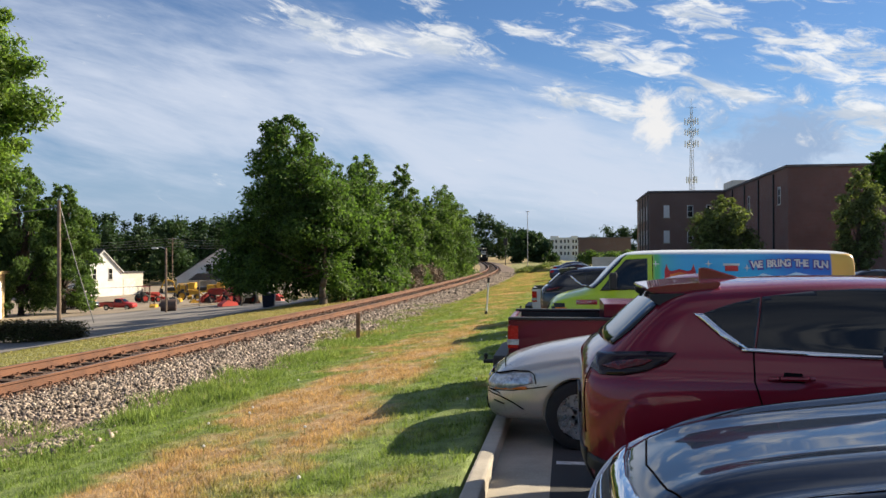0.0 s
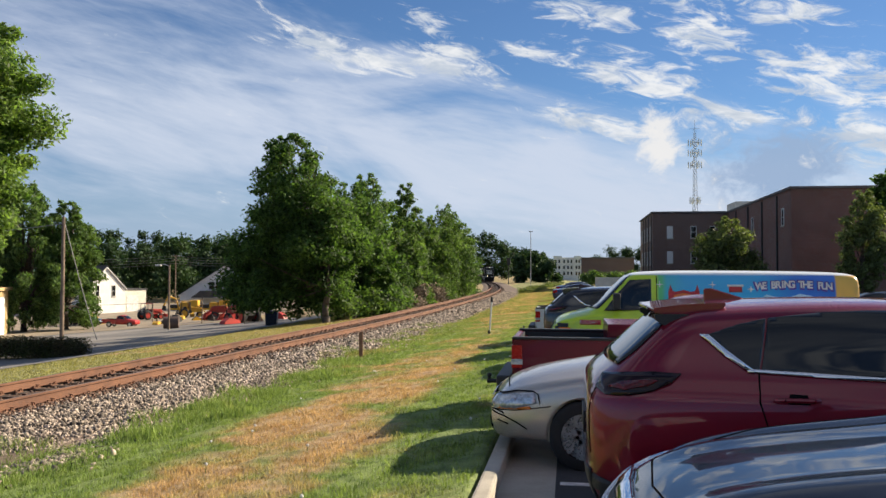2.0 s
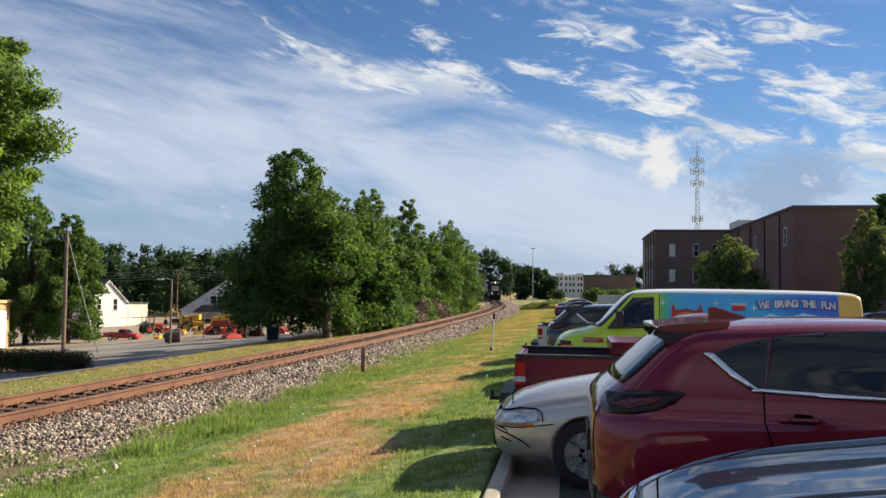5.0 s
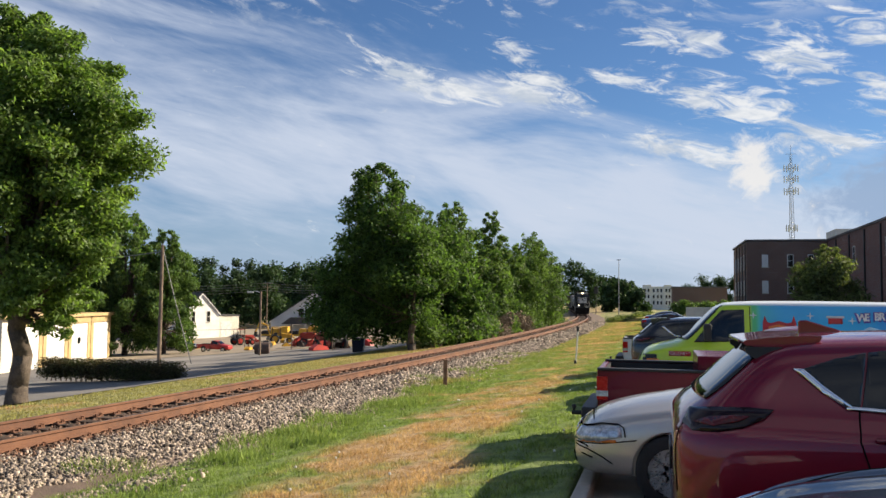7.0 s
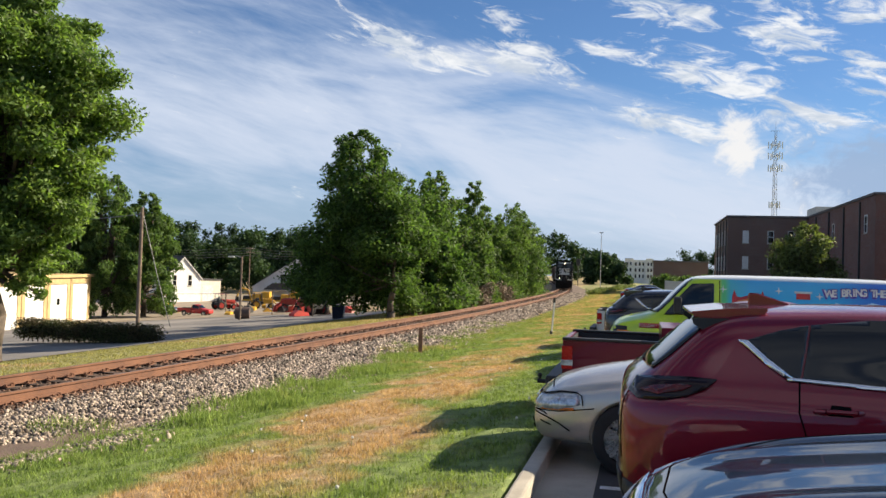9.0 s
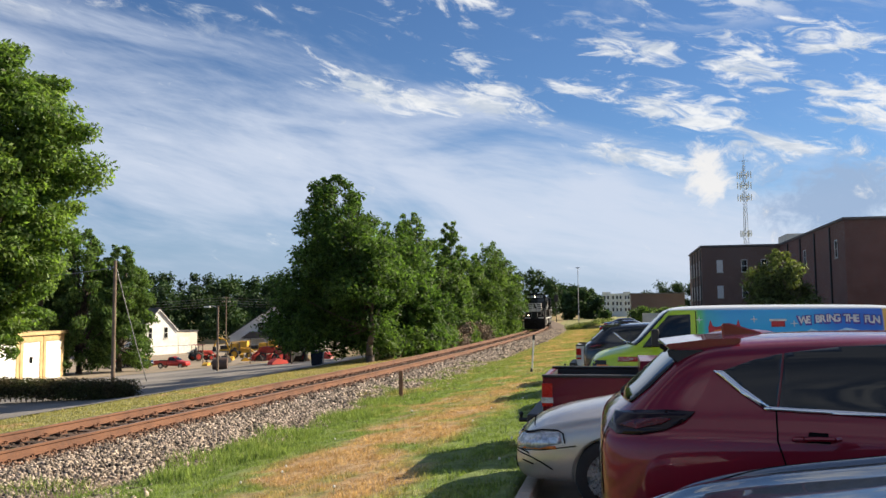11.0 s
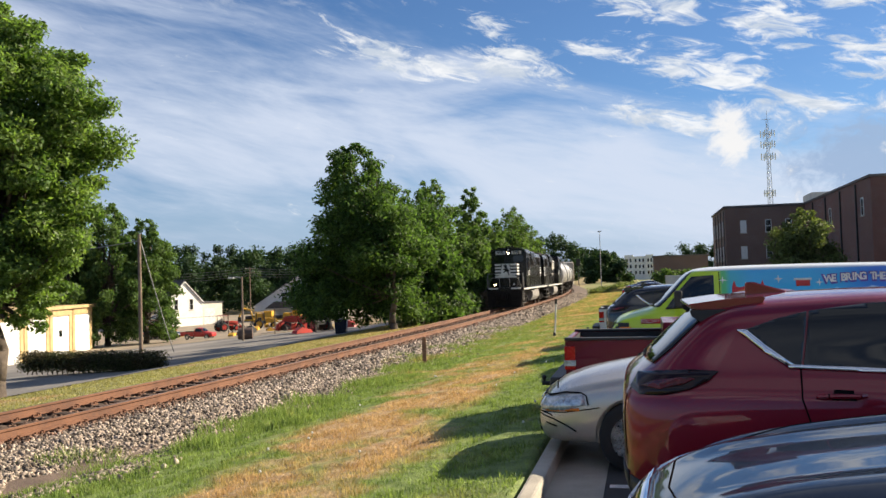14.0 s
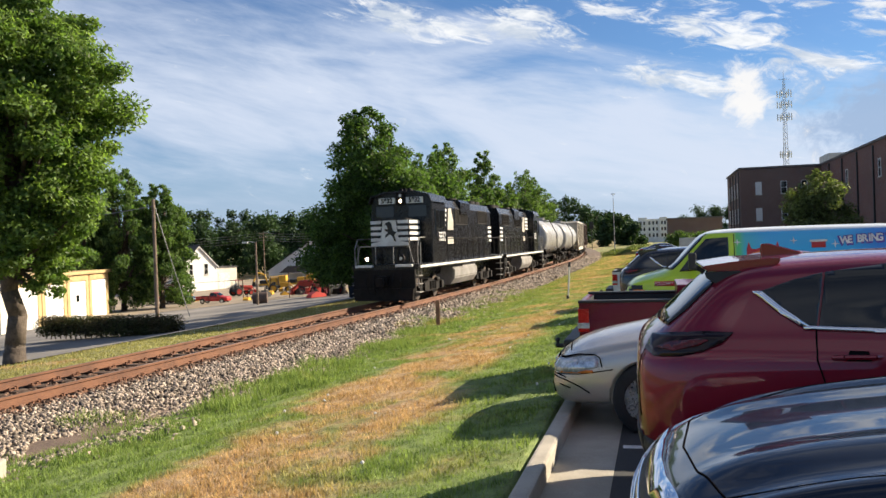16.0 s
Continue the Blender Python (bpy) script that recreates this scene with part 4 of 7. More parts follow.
    for x0, x1, z0, z1 in ((-7.0, -4.6, 3.3, 4.02), (-2.2, 0.4, 3.2, 4.0)):
        for s in (-1, 1):
            bm = B()
            box(bm, x0, x1, s * 0.965 - 0.03, s * 0.965 + 0.03, z0, z1, 0.012)
            for j in range(int((x1 - x0) / 0.16)):
                box(bm, x0 + 0.05 + j * 0.16, x0 + 0.08 + j * 0.16, s * 1.0 - 0.012, s * 1.0 + 0.012, z0 + 0.05, z1 - 0.05)
            part("radiator_grille", bm, M_sooty, hood)
    for s in (-1, 1):
        def slab(name, x0, x1, z0, z1, mat, label):
            bm = B()
            box(bm, x0, x1, s * 1.004 - 0.006, s * 1.004 + 0.006, z0, z1)
            part(name, bm, mat, hood, label)
        for k in range(4):
            slab("hood_stripe", 2.35 - 0.06 * k, 3.45, 3.10 + k * 0.23, 3.24 + k * 0.23, M_white, "white stripe")
        bm = B()
        prism(bm, [(0.95, 2.95), (2.05, 2.95), (1.85, 3.95), (1.25, 3.98), (1.10, 3.60), (0.90, 3.40)], min(s * 0.99, s * 1.012), max(s * 0.99, s * 1.012))
        part("hood_emblem", bm, M_hopper, hood, "faded pale emblem field")
        slab("hood_lettering", 0.95, 2.1, 2.30, 2.62, M_hopper, "faded pale lettering bar")
        for k in range(4):
            slab("end_stripe", -7.98, -7.1, 2.35 + k * 0.24, 2.47 + k * 0.24, M_white, "white stripe")
    bm = B()
    prism(bm, [(-1.05, 3.75), (1.05, 3.75), (1.05, 4.3), (0.9, 4.45), (-0.9, 4.45), (-1.05, 4.3)], -2.6, -0.5, "x")
    part("dynamic_brake_box", bm, M_black, hood)
    for x in (-7.0, -5.7, -1.6):
        bm = B()
        tube(bm, (x, 0, 4.36), (x, 0, 4.58), 0.58, 0.55, 20)
        part("roof_fan", bm, M_sooty, hood)
    bm = B()
    box(bm, 0.9, 1.4, -0.3, 0.3, 4.36, 4.62, 0.03)
    part("exhaust_stack", bm, M_sooty, hood)
    bm = B()
    for k in range(3):
        tube(bm, (5.0 + k * 0.12, -0.25 + k * 0.25, 4.68), (5.5 + k * 0.12, -0.25 + k * 0.25, 4.68), 0.04, 0.09, 10)
    part("horn", bm, M_sooty, cab)
    # walkway rails
    for s in (-1, 1):
        bm = B()
        y = s * 1.43
        rod(bm, [(3.8, y, 2.55), (-8.2, y, 2.55)], 0.02)
        for k in range(10):
            x = 3.7 - k * 1.3
            rod(bm, [(x, y, 1.56), (x, y, 2.57)], 0.022)
        part("handrail", bm, M_sooty, L, "dark walkway handrail")
        for run in ([(8.5, y, 0.6), (8.5, y, 2.2), (8.2, y * 0.98, 2.6), (6.5, y * 0.8, 2.62)], [(8.1, y, 0.6), (8.1, y, 2.4)],
                    [(8.7, s * 0.4, 1.58), (8.7, s * 0.4, 2.3), (8.7, s * 1.1, 2.3), (8.7, s * 1.3, 1.6)], [(-8.5, y, 0.6), (-8.5, y, 2.55), (-8.2, y, 2.55)]):
            bm = B()
            rod(bm, run, 0.022)
            part("corner_rail", bm, M_lowgrey, L, "pale grey corner handrail")
    bm = B()
    prism(bm, [(-1.42, 0.75), (-1.15, 0.42), (1.15, 0.42), (1.42, 0.75), (1.42, 1.15), (1.2, 1.28), (-1.2, 1.28), (-1.42, 1.15)], -2.3, 2.5, "x")
    bmesh.ops.bevel(bm, geom=bm.edges[:], offset=0.05, segments=2, affect="EDGES")
    part("fuel_tank", bm, M_lowgrey, L, "dusty pale grey fuel tank", smooth=False)
    for s in (-1, 1):
        bm = B()
        tube(bm, (-2.2, s * 1.18, 1.20), (0.6, s * 1.18, 1.20), 0.17, 0.17, 12)
        part("air_reservoir", bm, M_lowgrey, L)
    for x in (-5.4, 5.4):
        bogie(L, x, (-1.37, 1.37))
    return L


def tank_car(m):
    T = thing("tank_car", m, "weathered pale grey railroad tank car", "tank car", "train")
    bm = B()
    bmesh.ops.create_uvsphere(bm, u_segments=32, v_segments=24, radius=1.52)
    for v in bm.verts:
        v.co = Vector((math.copysign(6.2, v.co.z) + v.co.z * 0.45 if abs(v.co.z) > 1e-4 else 0, v.co.x, v.co.y + 2.62))
    part("tank", bm, M_tank, T, smooth=True)
    bm = B()
    box(bm, -7.6, 7.6, -0.35, 0.35, 0.8, 1.12)
    for e in (-1, 1):
        box(bm, e * 6.9 - 0.7, e * 6.9 + 0.7, -1.4, 1.4, 0.95, 1.15)
        prism(bm, [(-1.3, 1.1), (1.3, 1.1), (1.1, 1.9), (-1.1, 1.9)], e * 5.6 - 0.1, e * 5.6 + 0.1, "x")
        tube(bm, (e * 7.6, 0, 0.9), (e * 8.1, 0, 0.9), 0.12, 0.12, 8)
    part("underframe", bm, M_sooty, T)
    for k in (-4.2, 0.0, 4.2):
        bm = B()
        tube(bm, (k, 0, 2.62), (k + 0.07, 0, 2.62), 1.535, 1.535, 32, False)
        part("band", bm, M_lowgrey, T)
    bm = B()
    tube(bm, (0, 0, 4.05), (0, 0, 4.42), 0.5, 0.5, 18)
    box(bm, -1.1, 1.1, -0.9, 0.9, 4.12, 4.16)
    part("dome", bm, M_tank, T)
    for s in (-1, 1):
        bm = B()
        for x in (-0.22, 0.22):
            rod(bm, [(x, s * 1.56, 1.1), (x, s * 1.58, 2.9), (x, s * 0.9, 4.2)], 0.02)
        for k in range(8):
            rod(bm, [(-0.22, s * 1.57, 1.2 + k * 0.25), (0.22, s * 1.57, 1.2 + k * 0.25)], 0.016)
        part("ladder", bm, M_sooty, T)
        bm = B()
        rod(bm, [(-7.4, s * 1.45, 1.6), (7.4, s * 1.45, 1.6)], 0.025)
        for k in range(7):
            rod(bm, [(-7.2 + 2.4 * k, s * 1.45, 1.1), (-7.2 + 2.4 * k, s * 1.45, 1.6)], 0.02)
        part("side_rail", bm, M_sooty, T)
    for x in (-5.6, 5.6):
        bogie(T, x, (-0.9, 0.9), 1.0)
    return T


def hopper_car(m, mat, label):
    T = thing("hopper_car", m, label, "freight car", "train")
    bm = B()
    prism(bm, [(-7.6, 2.4), (-5.6, 1.0), (5.6, 1.0), (7.6, 2.4), (7.6, 4.35), (7.3, 4.5), (-7.3, 4.5), (-7.6, 4.35)], -1.48, 1.48)
    part("body", bm, mat, T)
    for k in range(14):
        for s in (-1, 1):
            bm = B()
            x = -7.1 + k * 1.09
            box(bm, x - 0.05, x + 0.05, s * 1.48, s * 1.56, 1.4 if abs(x) < 6.2 else 2.3, 4.35) if s > 0 else box(bm, x - 0.05, x + 0.05, -1.56, -1.48, 1.4 if abs(x) < 6.2 else 2.3, 4.35)
            part("side_post", bm, mat, T)
    bm = B()
    box(bm, -8.0, 8.0, -0.3, 0.3, 0.85, 1.1)
    for e in (-1, 1):
        box(bm, e * 7.4 - 0.6, e * 7.4 + 0.6, -1.4, 1.4, 1.0, 1.15)
        tube(bm, (e * 8, 0, 0.9), (e * 8.4, 0, 0.9), 0.12, 0.12, 8)
    part("underframe", bm, M_sooty, T)
    for x in (-6.0, 6.0):
        bogie(T, x, (-0.9, 0.9), 1.0)
    return T


TRAIN = []
lead = locomotive(pose(0, 0, 0))
lead.scale = (0.84, 0.86, 0.92)
TRAIN.append((lead, 7.9, 4.55, False))
second = copy_thing(lead, pose(0, 0, 0))
TRAIN.append((second, 23.8, 4.55, True))
tagged(second, "black diesel freight locomotive running cab-end last behind another")
t1 = tank_car(pose(0, 0, 0))
t1.scale = (0.88, 0.88, 0.89)
TRAIN.append((t1, 39.0, 4.95, False))
TRAIN.append((copy_thing(t1, pose(0, 0, 0)), 53.4, 4.95, False))
h1 = hopper_car(pose(0, 0, 0), M_hopper, "pale tan covered hopper freight car with ribbed sides")
h1.scale = (0.88, 0.88, 0.89)
TRAIN.append((h1, 68.1, 5.3, False))
h2 = hopper_car(pose(0, 0, 0), M_brownsteel, "dark brown hopper freight car with ribbed sides")
h2.scale = (0.88, 0.88, 0.89)
TRAIN.append((h2, 83.0, 5.3, False))
for k in range(2):
    TRAIN.append((copy_thing(h2, pose(0, 0, 0)), 97.9 + 14.9 * k, 5.3, False))

# ---- parked vehicles ----
from mathutils.bvhtree import BVHTree
from mathutils.geometry import tessellate_polygon

M_red = material("red_car_paint", (0.215, 0.006, 0.023), 0.30, metal=0.30, coat=1.0, spec=0.2, scale=0.6, amount=0.15, fine=900)
M_navy = material("deep_navy_car_paint", (0.005, 0.010, 0.023), 0.30, metal=0.0, coat=1.0, spec=0.10, scale=0.6, amount=0.15, fine=900)
M_tan = material("silver_tan_car_paint", (0.57, 0.52, 0.46), 0.30, metal=0.55, coat=0.7, scale=0.6, amount=0.15, fine=700)
M_maroon = material("maroon_truck_paint", (0.125, 0.004, 0.020), 0.30, metal=0.1, coat=0.35, spec=0.15, scale=0.7, amount=0.2, fine=600)
M_blackcar = material("black_car_paint", (0.010, 0.010, 0.012), 0.22, coat=1.0, scale=0.6, amount=0.2, fine=600)
M_whitecar = material("white_car_paint", (0.70, 0.70, 0.69), 0.3, coat=0.8, scale=0.6, amount=0.12, fine=600)
M_silver = material("silver_car_paint", (0.42, 0.43, 0.45), 0.3, metal=0.6, coat=0.8, scale=0.6, amount=0.12, fine=600)
M_bluecar = material("blue_car_paint", (0.015, 0.03, 0.12), 0.28, metal=0.3, coat=0.8, scale=0.6, amount=0.2, fine=600)
M_oldred = material("faded_red_truck_paint", (0.42, 0.022, 0.020), 0.45, scale=0.9, amount=0.3, fine=20)
M_trim = material("black_plastic_trim", (0.018, 0.018, 0.019), 0.55, scale=3, fine=60)
M_chrome = material("chrome", (0.80, 0.80, 0.82), 0.07, metal=1.0, scale=3, amount=0.05, fine=60)
M_tyre = material("tyre_rubber", (0.022, 0.021, 0.021), 0.85, scale=5, fine=50, bumpy=0.2, bump_scale=60)
M_alloy = material("alloy_wheel", (0.48, 0.48, 0.49), 0.32, metal=0.85, scale=4, fine=40)
M_tail = material("red_lamp_lens", (0.50, 0.015, 0.012), 0.25, scale=8, amount=0.4, fine=50, coat=0.15, spec=0.2)
M_smoked = material("smoked_red_lamp", (0.018, 0.004, 0.005), 0.15, scale=8, amount=0.5, fine=60, coat=0.1, spec=0.3)
M_core = material("deep_red_lamp_core", (0.14, 0.006, 0.008), 0.2, var=(0.04, 0.004, 0.005), scale=14, fine=50, coat=0.3, spec=0.3)
M_clear = material("clear_lamp_lens", (0.66, 0.68, 0.70), 0.10, var=(0.30, 0.31, 0.33), scale=14, fine=45, coat=0.9, metal=0.35)
M_amber = material("amber_lens", (0.75, 0.22, 0.03), 0.2, scale=8, fine=40)
M_seam = material("dark_gap", (0.008, 0.007, 0.008), 0.9, spec=0.0)


def loft(stations):
    """Body shell from stations (x, bottom, half width, belt, top, half width of the top), smoothly closed at both ends."""
    bm = B()
    rings = []
    for x, zb, hw, belt, top, ht in stations:
        up = max(top - 0.06, belt + 0.015)
        half = [(0, zb), (hw - 0.12, zb), (hw - 0.03, zb + 0.10), (hw, zb + (belt - zb) * 0.45), (hw - 0.01, belt - 0.12), (hw - 0.05, belt - 0.02),
                (hw - 0.10 - 0.12 * (hw - 0.10 - ht), belt + 0.03 * min(1, (top - belt) * 4)), (ht + (hw - ht) * 0.10, up), (ht - 0.16, top - 0.008), (0, top + 0.012)]
        ring = [bm.verts.new((x, y, z)) for y, z in half] + [bm.verts.new((x, -y, z)) for y, z in reversed(half[1:-1])]
        rings.append(ring)
    n = len(rings[0])
    for a, b in zip(rings, rings[1:]):
        for j in range(n):
            bm.faces.new((a[j], a[(j + 1) % n], b[(j + 1) % n], b[j]))
    bm.faces.new(rings[0])
    bm.faces.new(list(reversed(rings[-1])))
    return bm


def shell(name, stations, mat, parent, arches, arch_r, cut_depth=0.30, form=None, levels=2):
    """The lofted body, smoothed, with round wheel arches cut through its sides. Returns the object and a tree to lay trim on it."""
    bm = loft(stations)
    tmp = part("tmp", bm, mat)
    tmp.modifiers.new("smooth", "SUBSURF").levels = levels
    cutters = []
    for x in arches:
        for s in (-1, 1):
            cb = B()
            tube(cb, (x, s * 1.3, arch_r * 0.94), (x, s * (1.0 - cut_depth), arch_r * 0.94), arch_r, arch_r, 28)
            c = part("cutter", cb, M_trim)
            cutters.append(c)
            md = tmp.modifiers.new("arch", "BOOLEAN")
            md.operation, md.object, md.solver = "DIFFERENCE", c, "EXACT"
    bpy.context.view_layer.update()
    dg = bpy.context.evaluated_depsgraph_get()
    me = bpy.data.meshes.new_from_object(tmp.evaluated_get(dg))
    if form:
        for v in me.vertices:
            if v.normal.z > 0.35 and v.co.z > 0.7:
                v.co.z += form(v.co.x, v.co.y)
    tree_ = BVHTree.FromPolygons([v.co.copy() for v in me.vertices], [tuple(p.vertices) for p in me.polygons])
    for c in cutters + [tmp]:
        bpy.data.objects.remove(c)
    me.materials.clear()
    me.materials.append(mat)
    for p in me.polygons:
        p.use_smooth, p.material_index = True, 0
    me.set_sharp_from_angle(angle=radians(38))
    ob = new(name, me)
    ob.parent = parent
    return ob, tree_


def laid(name, tree_, outline, axis, mat, parent, label="", lift=0.006, thick=0.012, step=0.05):
    """A panel laid on the body. axis: '+y', '-y' outline (x, z); '+x', '-x' outline (y, z); '+z' outline (x, y)."""
    bm = B()
    s = 1 if axis[0] == "+" else -1
    k = axis[1]
    vs = [bm.verts.new((a, 0, b)) for a, b in outline]
    bm.faces.new(vs)
    xs, zs = [p[0] for p in outline], [p[1] for p in outline]
    for lo, hi, no in ((min(xs), max(xs), (1, 0, 0)), (min(zs), max(zs), (0, 0, 1))):
        c = lo + step
        while c < hi - 1e-4:
            co = (c, 0, 0) if no[0] else (0, 0, c)
            bmesh.ops.bisect_plane(bm, geom=bm.verts[:] + bm.edges[:] + bm.faces[:], plane_co=co, plane_no=no)
            c += step
    gone = []
    top = {}
    for v in bm.verts:
        a, b = v.co.x, v.co.z
        if k == "y":
            o, d = Vector((a, s * 3, b)), Vector((0, -s, 0))
        elif k == "x":
            o, d = Vector((s * 6, a, b)), Vector((-s, 0, 0))
        else:
            o, d = Vector((a, b, 5)), Vector((0, 0, -1))
        hit = tree_.ray_cast(o, d)
        if hit[0] is None:
            gone.append(v)
        else:
            nr = hit[1] if hit[1].dot(d) < 0 else -hit[1]
            v.co = hit[0] + nr * lift
    bmesh.ops.delete(bm, geom=gone, context="VERTS")
    ob = part(name, bm, mat, parent, label, smooth=True)
    md = ob.modifiers.new("thick", "SOLIDIFY")
    md.thickness, md.offset = thick, 0.0
    return ob


def strip(pts, w):
    """An outline of constant width about a polyline."""
    out, back = [], []
    for i, p in enumerate(pts):
        a, b = pts[max(i - 1, 0)], pts[min(i + 1, len(pts) - 1)]
        d = math.hypot(b[0] - a[0], b[1] - a[1]) or 1
        n = (-(b[1] - a[1]) / d * w / 2, (b[0] - a[0]) / d * w / 2)
        out.append((p[0] + n[0], p[1] + n[1]))
        back.append((p[0] - n[0], p[1] - n[1]))
    return out + back[::-1]


def car_wheel(parent, x, y, r, width, spokes=5, hub=None):
    s = 1 if y > 0 else -1
    bm = B()
    prof_ = [(r * 0.66, -width / 2), (r * 0.94, -width / 2), (r, -width * 0.3), (r, width * 0.3), (r * 0.94, width / 2), (r * 0.66, width / 2)]
    seg = 32
    rings = []
    for i in range(seg):
        a = 2 * math.pi * i / seg
        rings.append([bm.verts.new((p * math.cos(a), q, p * math.sin(a))) for p, q in prof_])
    for i in range(seg):
        for j in range(len(prof_) - 1):
            bm.faces.new((rings[i][j], rings[i][j + 1], rings[(i + 1) % seg][j + 1], rings[(i + 1) % seg][j]))
    tyre = part("tyre", bm, M_tyre, parent, smooth=True)
    tyre.location = (x, y, r)
    bm = B()
    tube(bm, (0, -width * 0.3, 0), (0, width * 0.2 * s, 0), r * 0.66, r * 0.66, 28, False)
    for i in range(spokes):
        a = 2 * math.pi * i / spokes + 0.3
        c, n = Vector((math.cos(a), 0, math.sin(a))), Vector((-math.sin(a), 0, math.cos(a)))
        w0, w1 = r * 0.13, r * 0.17
        y0, y1 = s * width * 0.30, s * width * 0.42
        q = [c * r * 0.1 + n * w0, c * r * 0.68 + n * w1, c * r * 0.68 - n * w1, c * r * 0.1 - n * w0]
        f = [bm.verts.new((p.x, y1, p.z)) for p in q] + [bm.verts.new((p.x, y0, p.z)) for p in q]
        for ii in ((0, 1, 2, 3), (4, 7, 6, 5), (0, 4, 5, 1), (1, 5, 6, 2), (2, 6, 7, 3), (3, 7, 4, 0)):
            bm.faces.new([f[i2] for i2 in ii])
    tube(bm, (0, s * width * 0.25, 0), (0, s * width * 0.46, 0), r * 0.16, r * 0.12, 14)
    tube(bm, (0, s * width * 0.05, 0), (0, s * width * 0.10, 0), r * 0.66, r * 0.66, 28)
    part("rim", bm, hub or M_alloy, tyre)
    return tyre


SUV = [(-2.235, 0.60, 0.60, 1.03, 1.09, 0.50), (-2.225, 0.52, 0.70, 1.07, 1.13, 0.58), (-2.19, 0.42, 0.81, 1.12, 1.185, 0.64), (-2.10, 0.32, 0.885, 1.15, 1.245, 0.67), (-1.98, 0.26, 0.915, 1.16, 1.345, 0.67), (-1.84, 0.24, 0.92, 1.165, 1.48, 0.665),
       (-1.70, 0.24, 0.92, 1.17, 1.595, 0.66), (-1.56, 0.24, 0.92, 1.17, 1.645, 0.66), (-1.40, 0.24, 0.92, 1.17, 1.655, 0.66), (-0.90, 0.23, 0.92, 1.16, 1.685, 0.67), (-0.30, 0.23, 0.92, 1.14, 1.690, 0.67), (0.15, 0.23, 0.92, 1.12, 1.665, 0.66), (0.50, 0.23, 0.92, 1.10, 1.58, 0.65),
       (0.85, 0.23, 0.92, 1.07, 1.36, 0.68), (1.15, 0.23, 0.92, 1.00, 1.13, 0.66), (1.40, 0.23, 0.915, 0.93, 1.095, 0.60), (1.80, 0.23, 0.90, 0.86, 1.045, 0.58), (2.05, 0.22, 0.85, 0.79, 0.965, 0.54), (2.18, 0.22, 0.76, 0.72, 0.875, 0.50), (2.25, 0.26, 0.66, 0.66, 0.72, 0.48), (2.27, 0.36, 0.55, 0.58, 0.62, 0.36)]
# the longer, flatter bonnet of the larger model
SUV_LONG = [q for q in SUV if q[0] < 1.0] + [(1.15, 0.23, 0.92, 1.02, 1.12, 0.74), (1.40, 0.23, 0.915, 0.96, 1.045, 0.80), (1.80, 0.23, 0.90, 0.90, 0.995, 0.78), (2.05, 0.22, 0.85, 0.82, 0.925, 0.72), (2.18, 0.22, 0.76, 0.74, 0.85, 0.62), (2.25, 0.26, 0.66, 0.66, 0.72, 0.50), (2.27, 0.36, 0.55, 0.58, 0.62, 0.36)]


def bonnet_form(x, y):
    """Height of the pressed creases over the bonnet: a pair of ridges, a valley beside each and the wing crests."""
    a = abs(y)
    fade = min(1.0, max(0.0, (x - 1.15) / 0.35)) * min(1.0, max(0.0, (2.85 - x) / 0.30))
    return fade * (0.022 * math.exp(-((a - 0.44) / 0.09) ** 2) - 0.016 * math.exp(-((a - 0.61) / 0.09) ** 2) + 0.036 * math.exp(-((a - 0.77) / 0.09) ** 2))



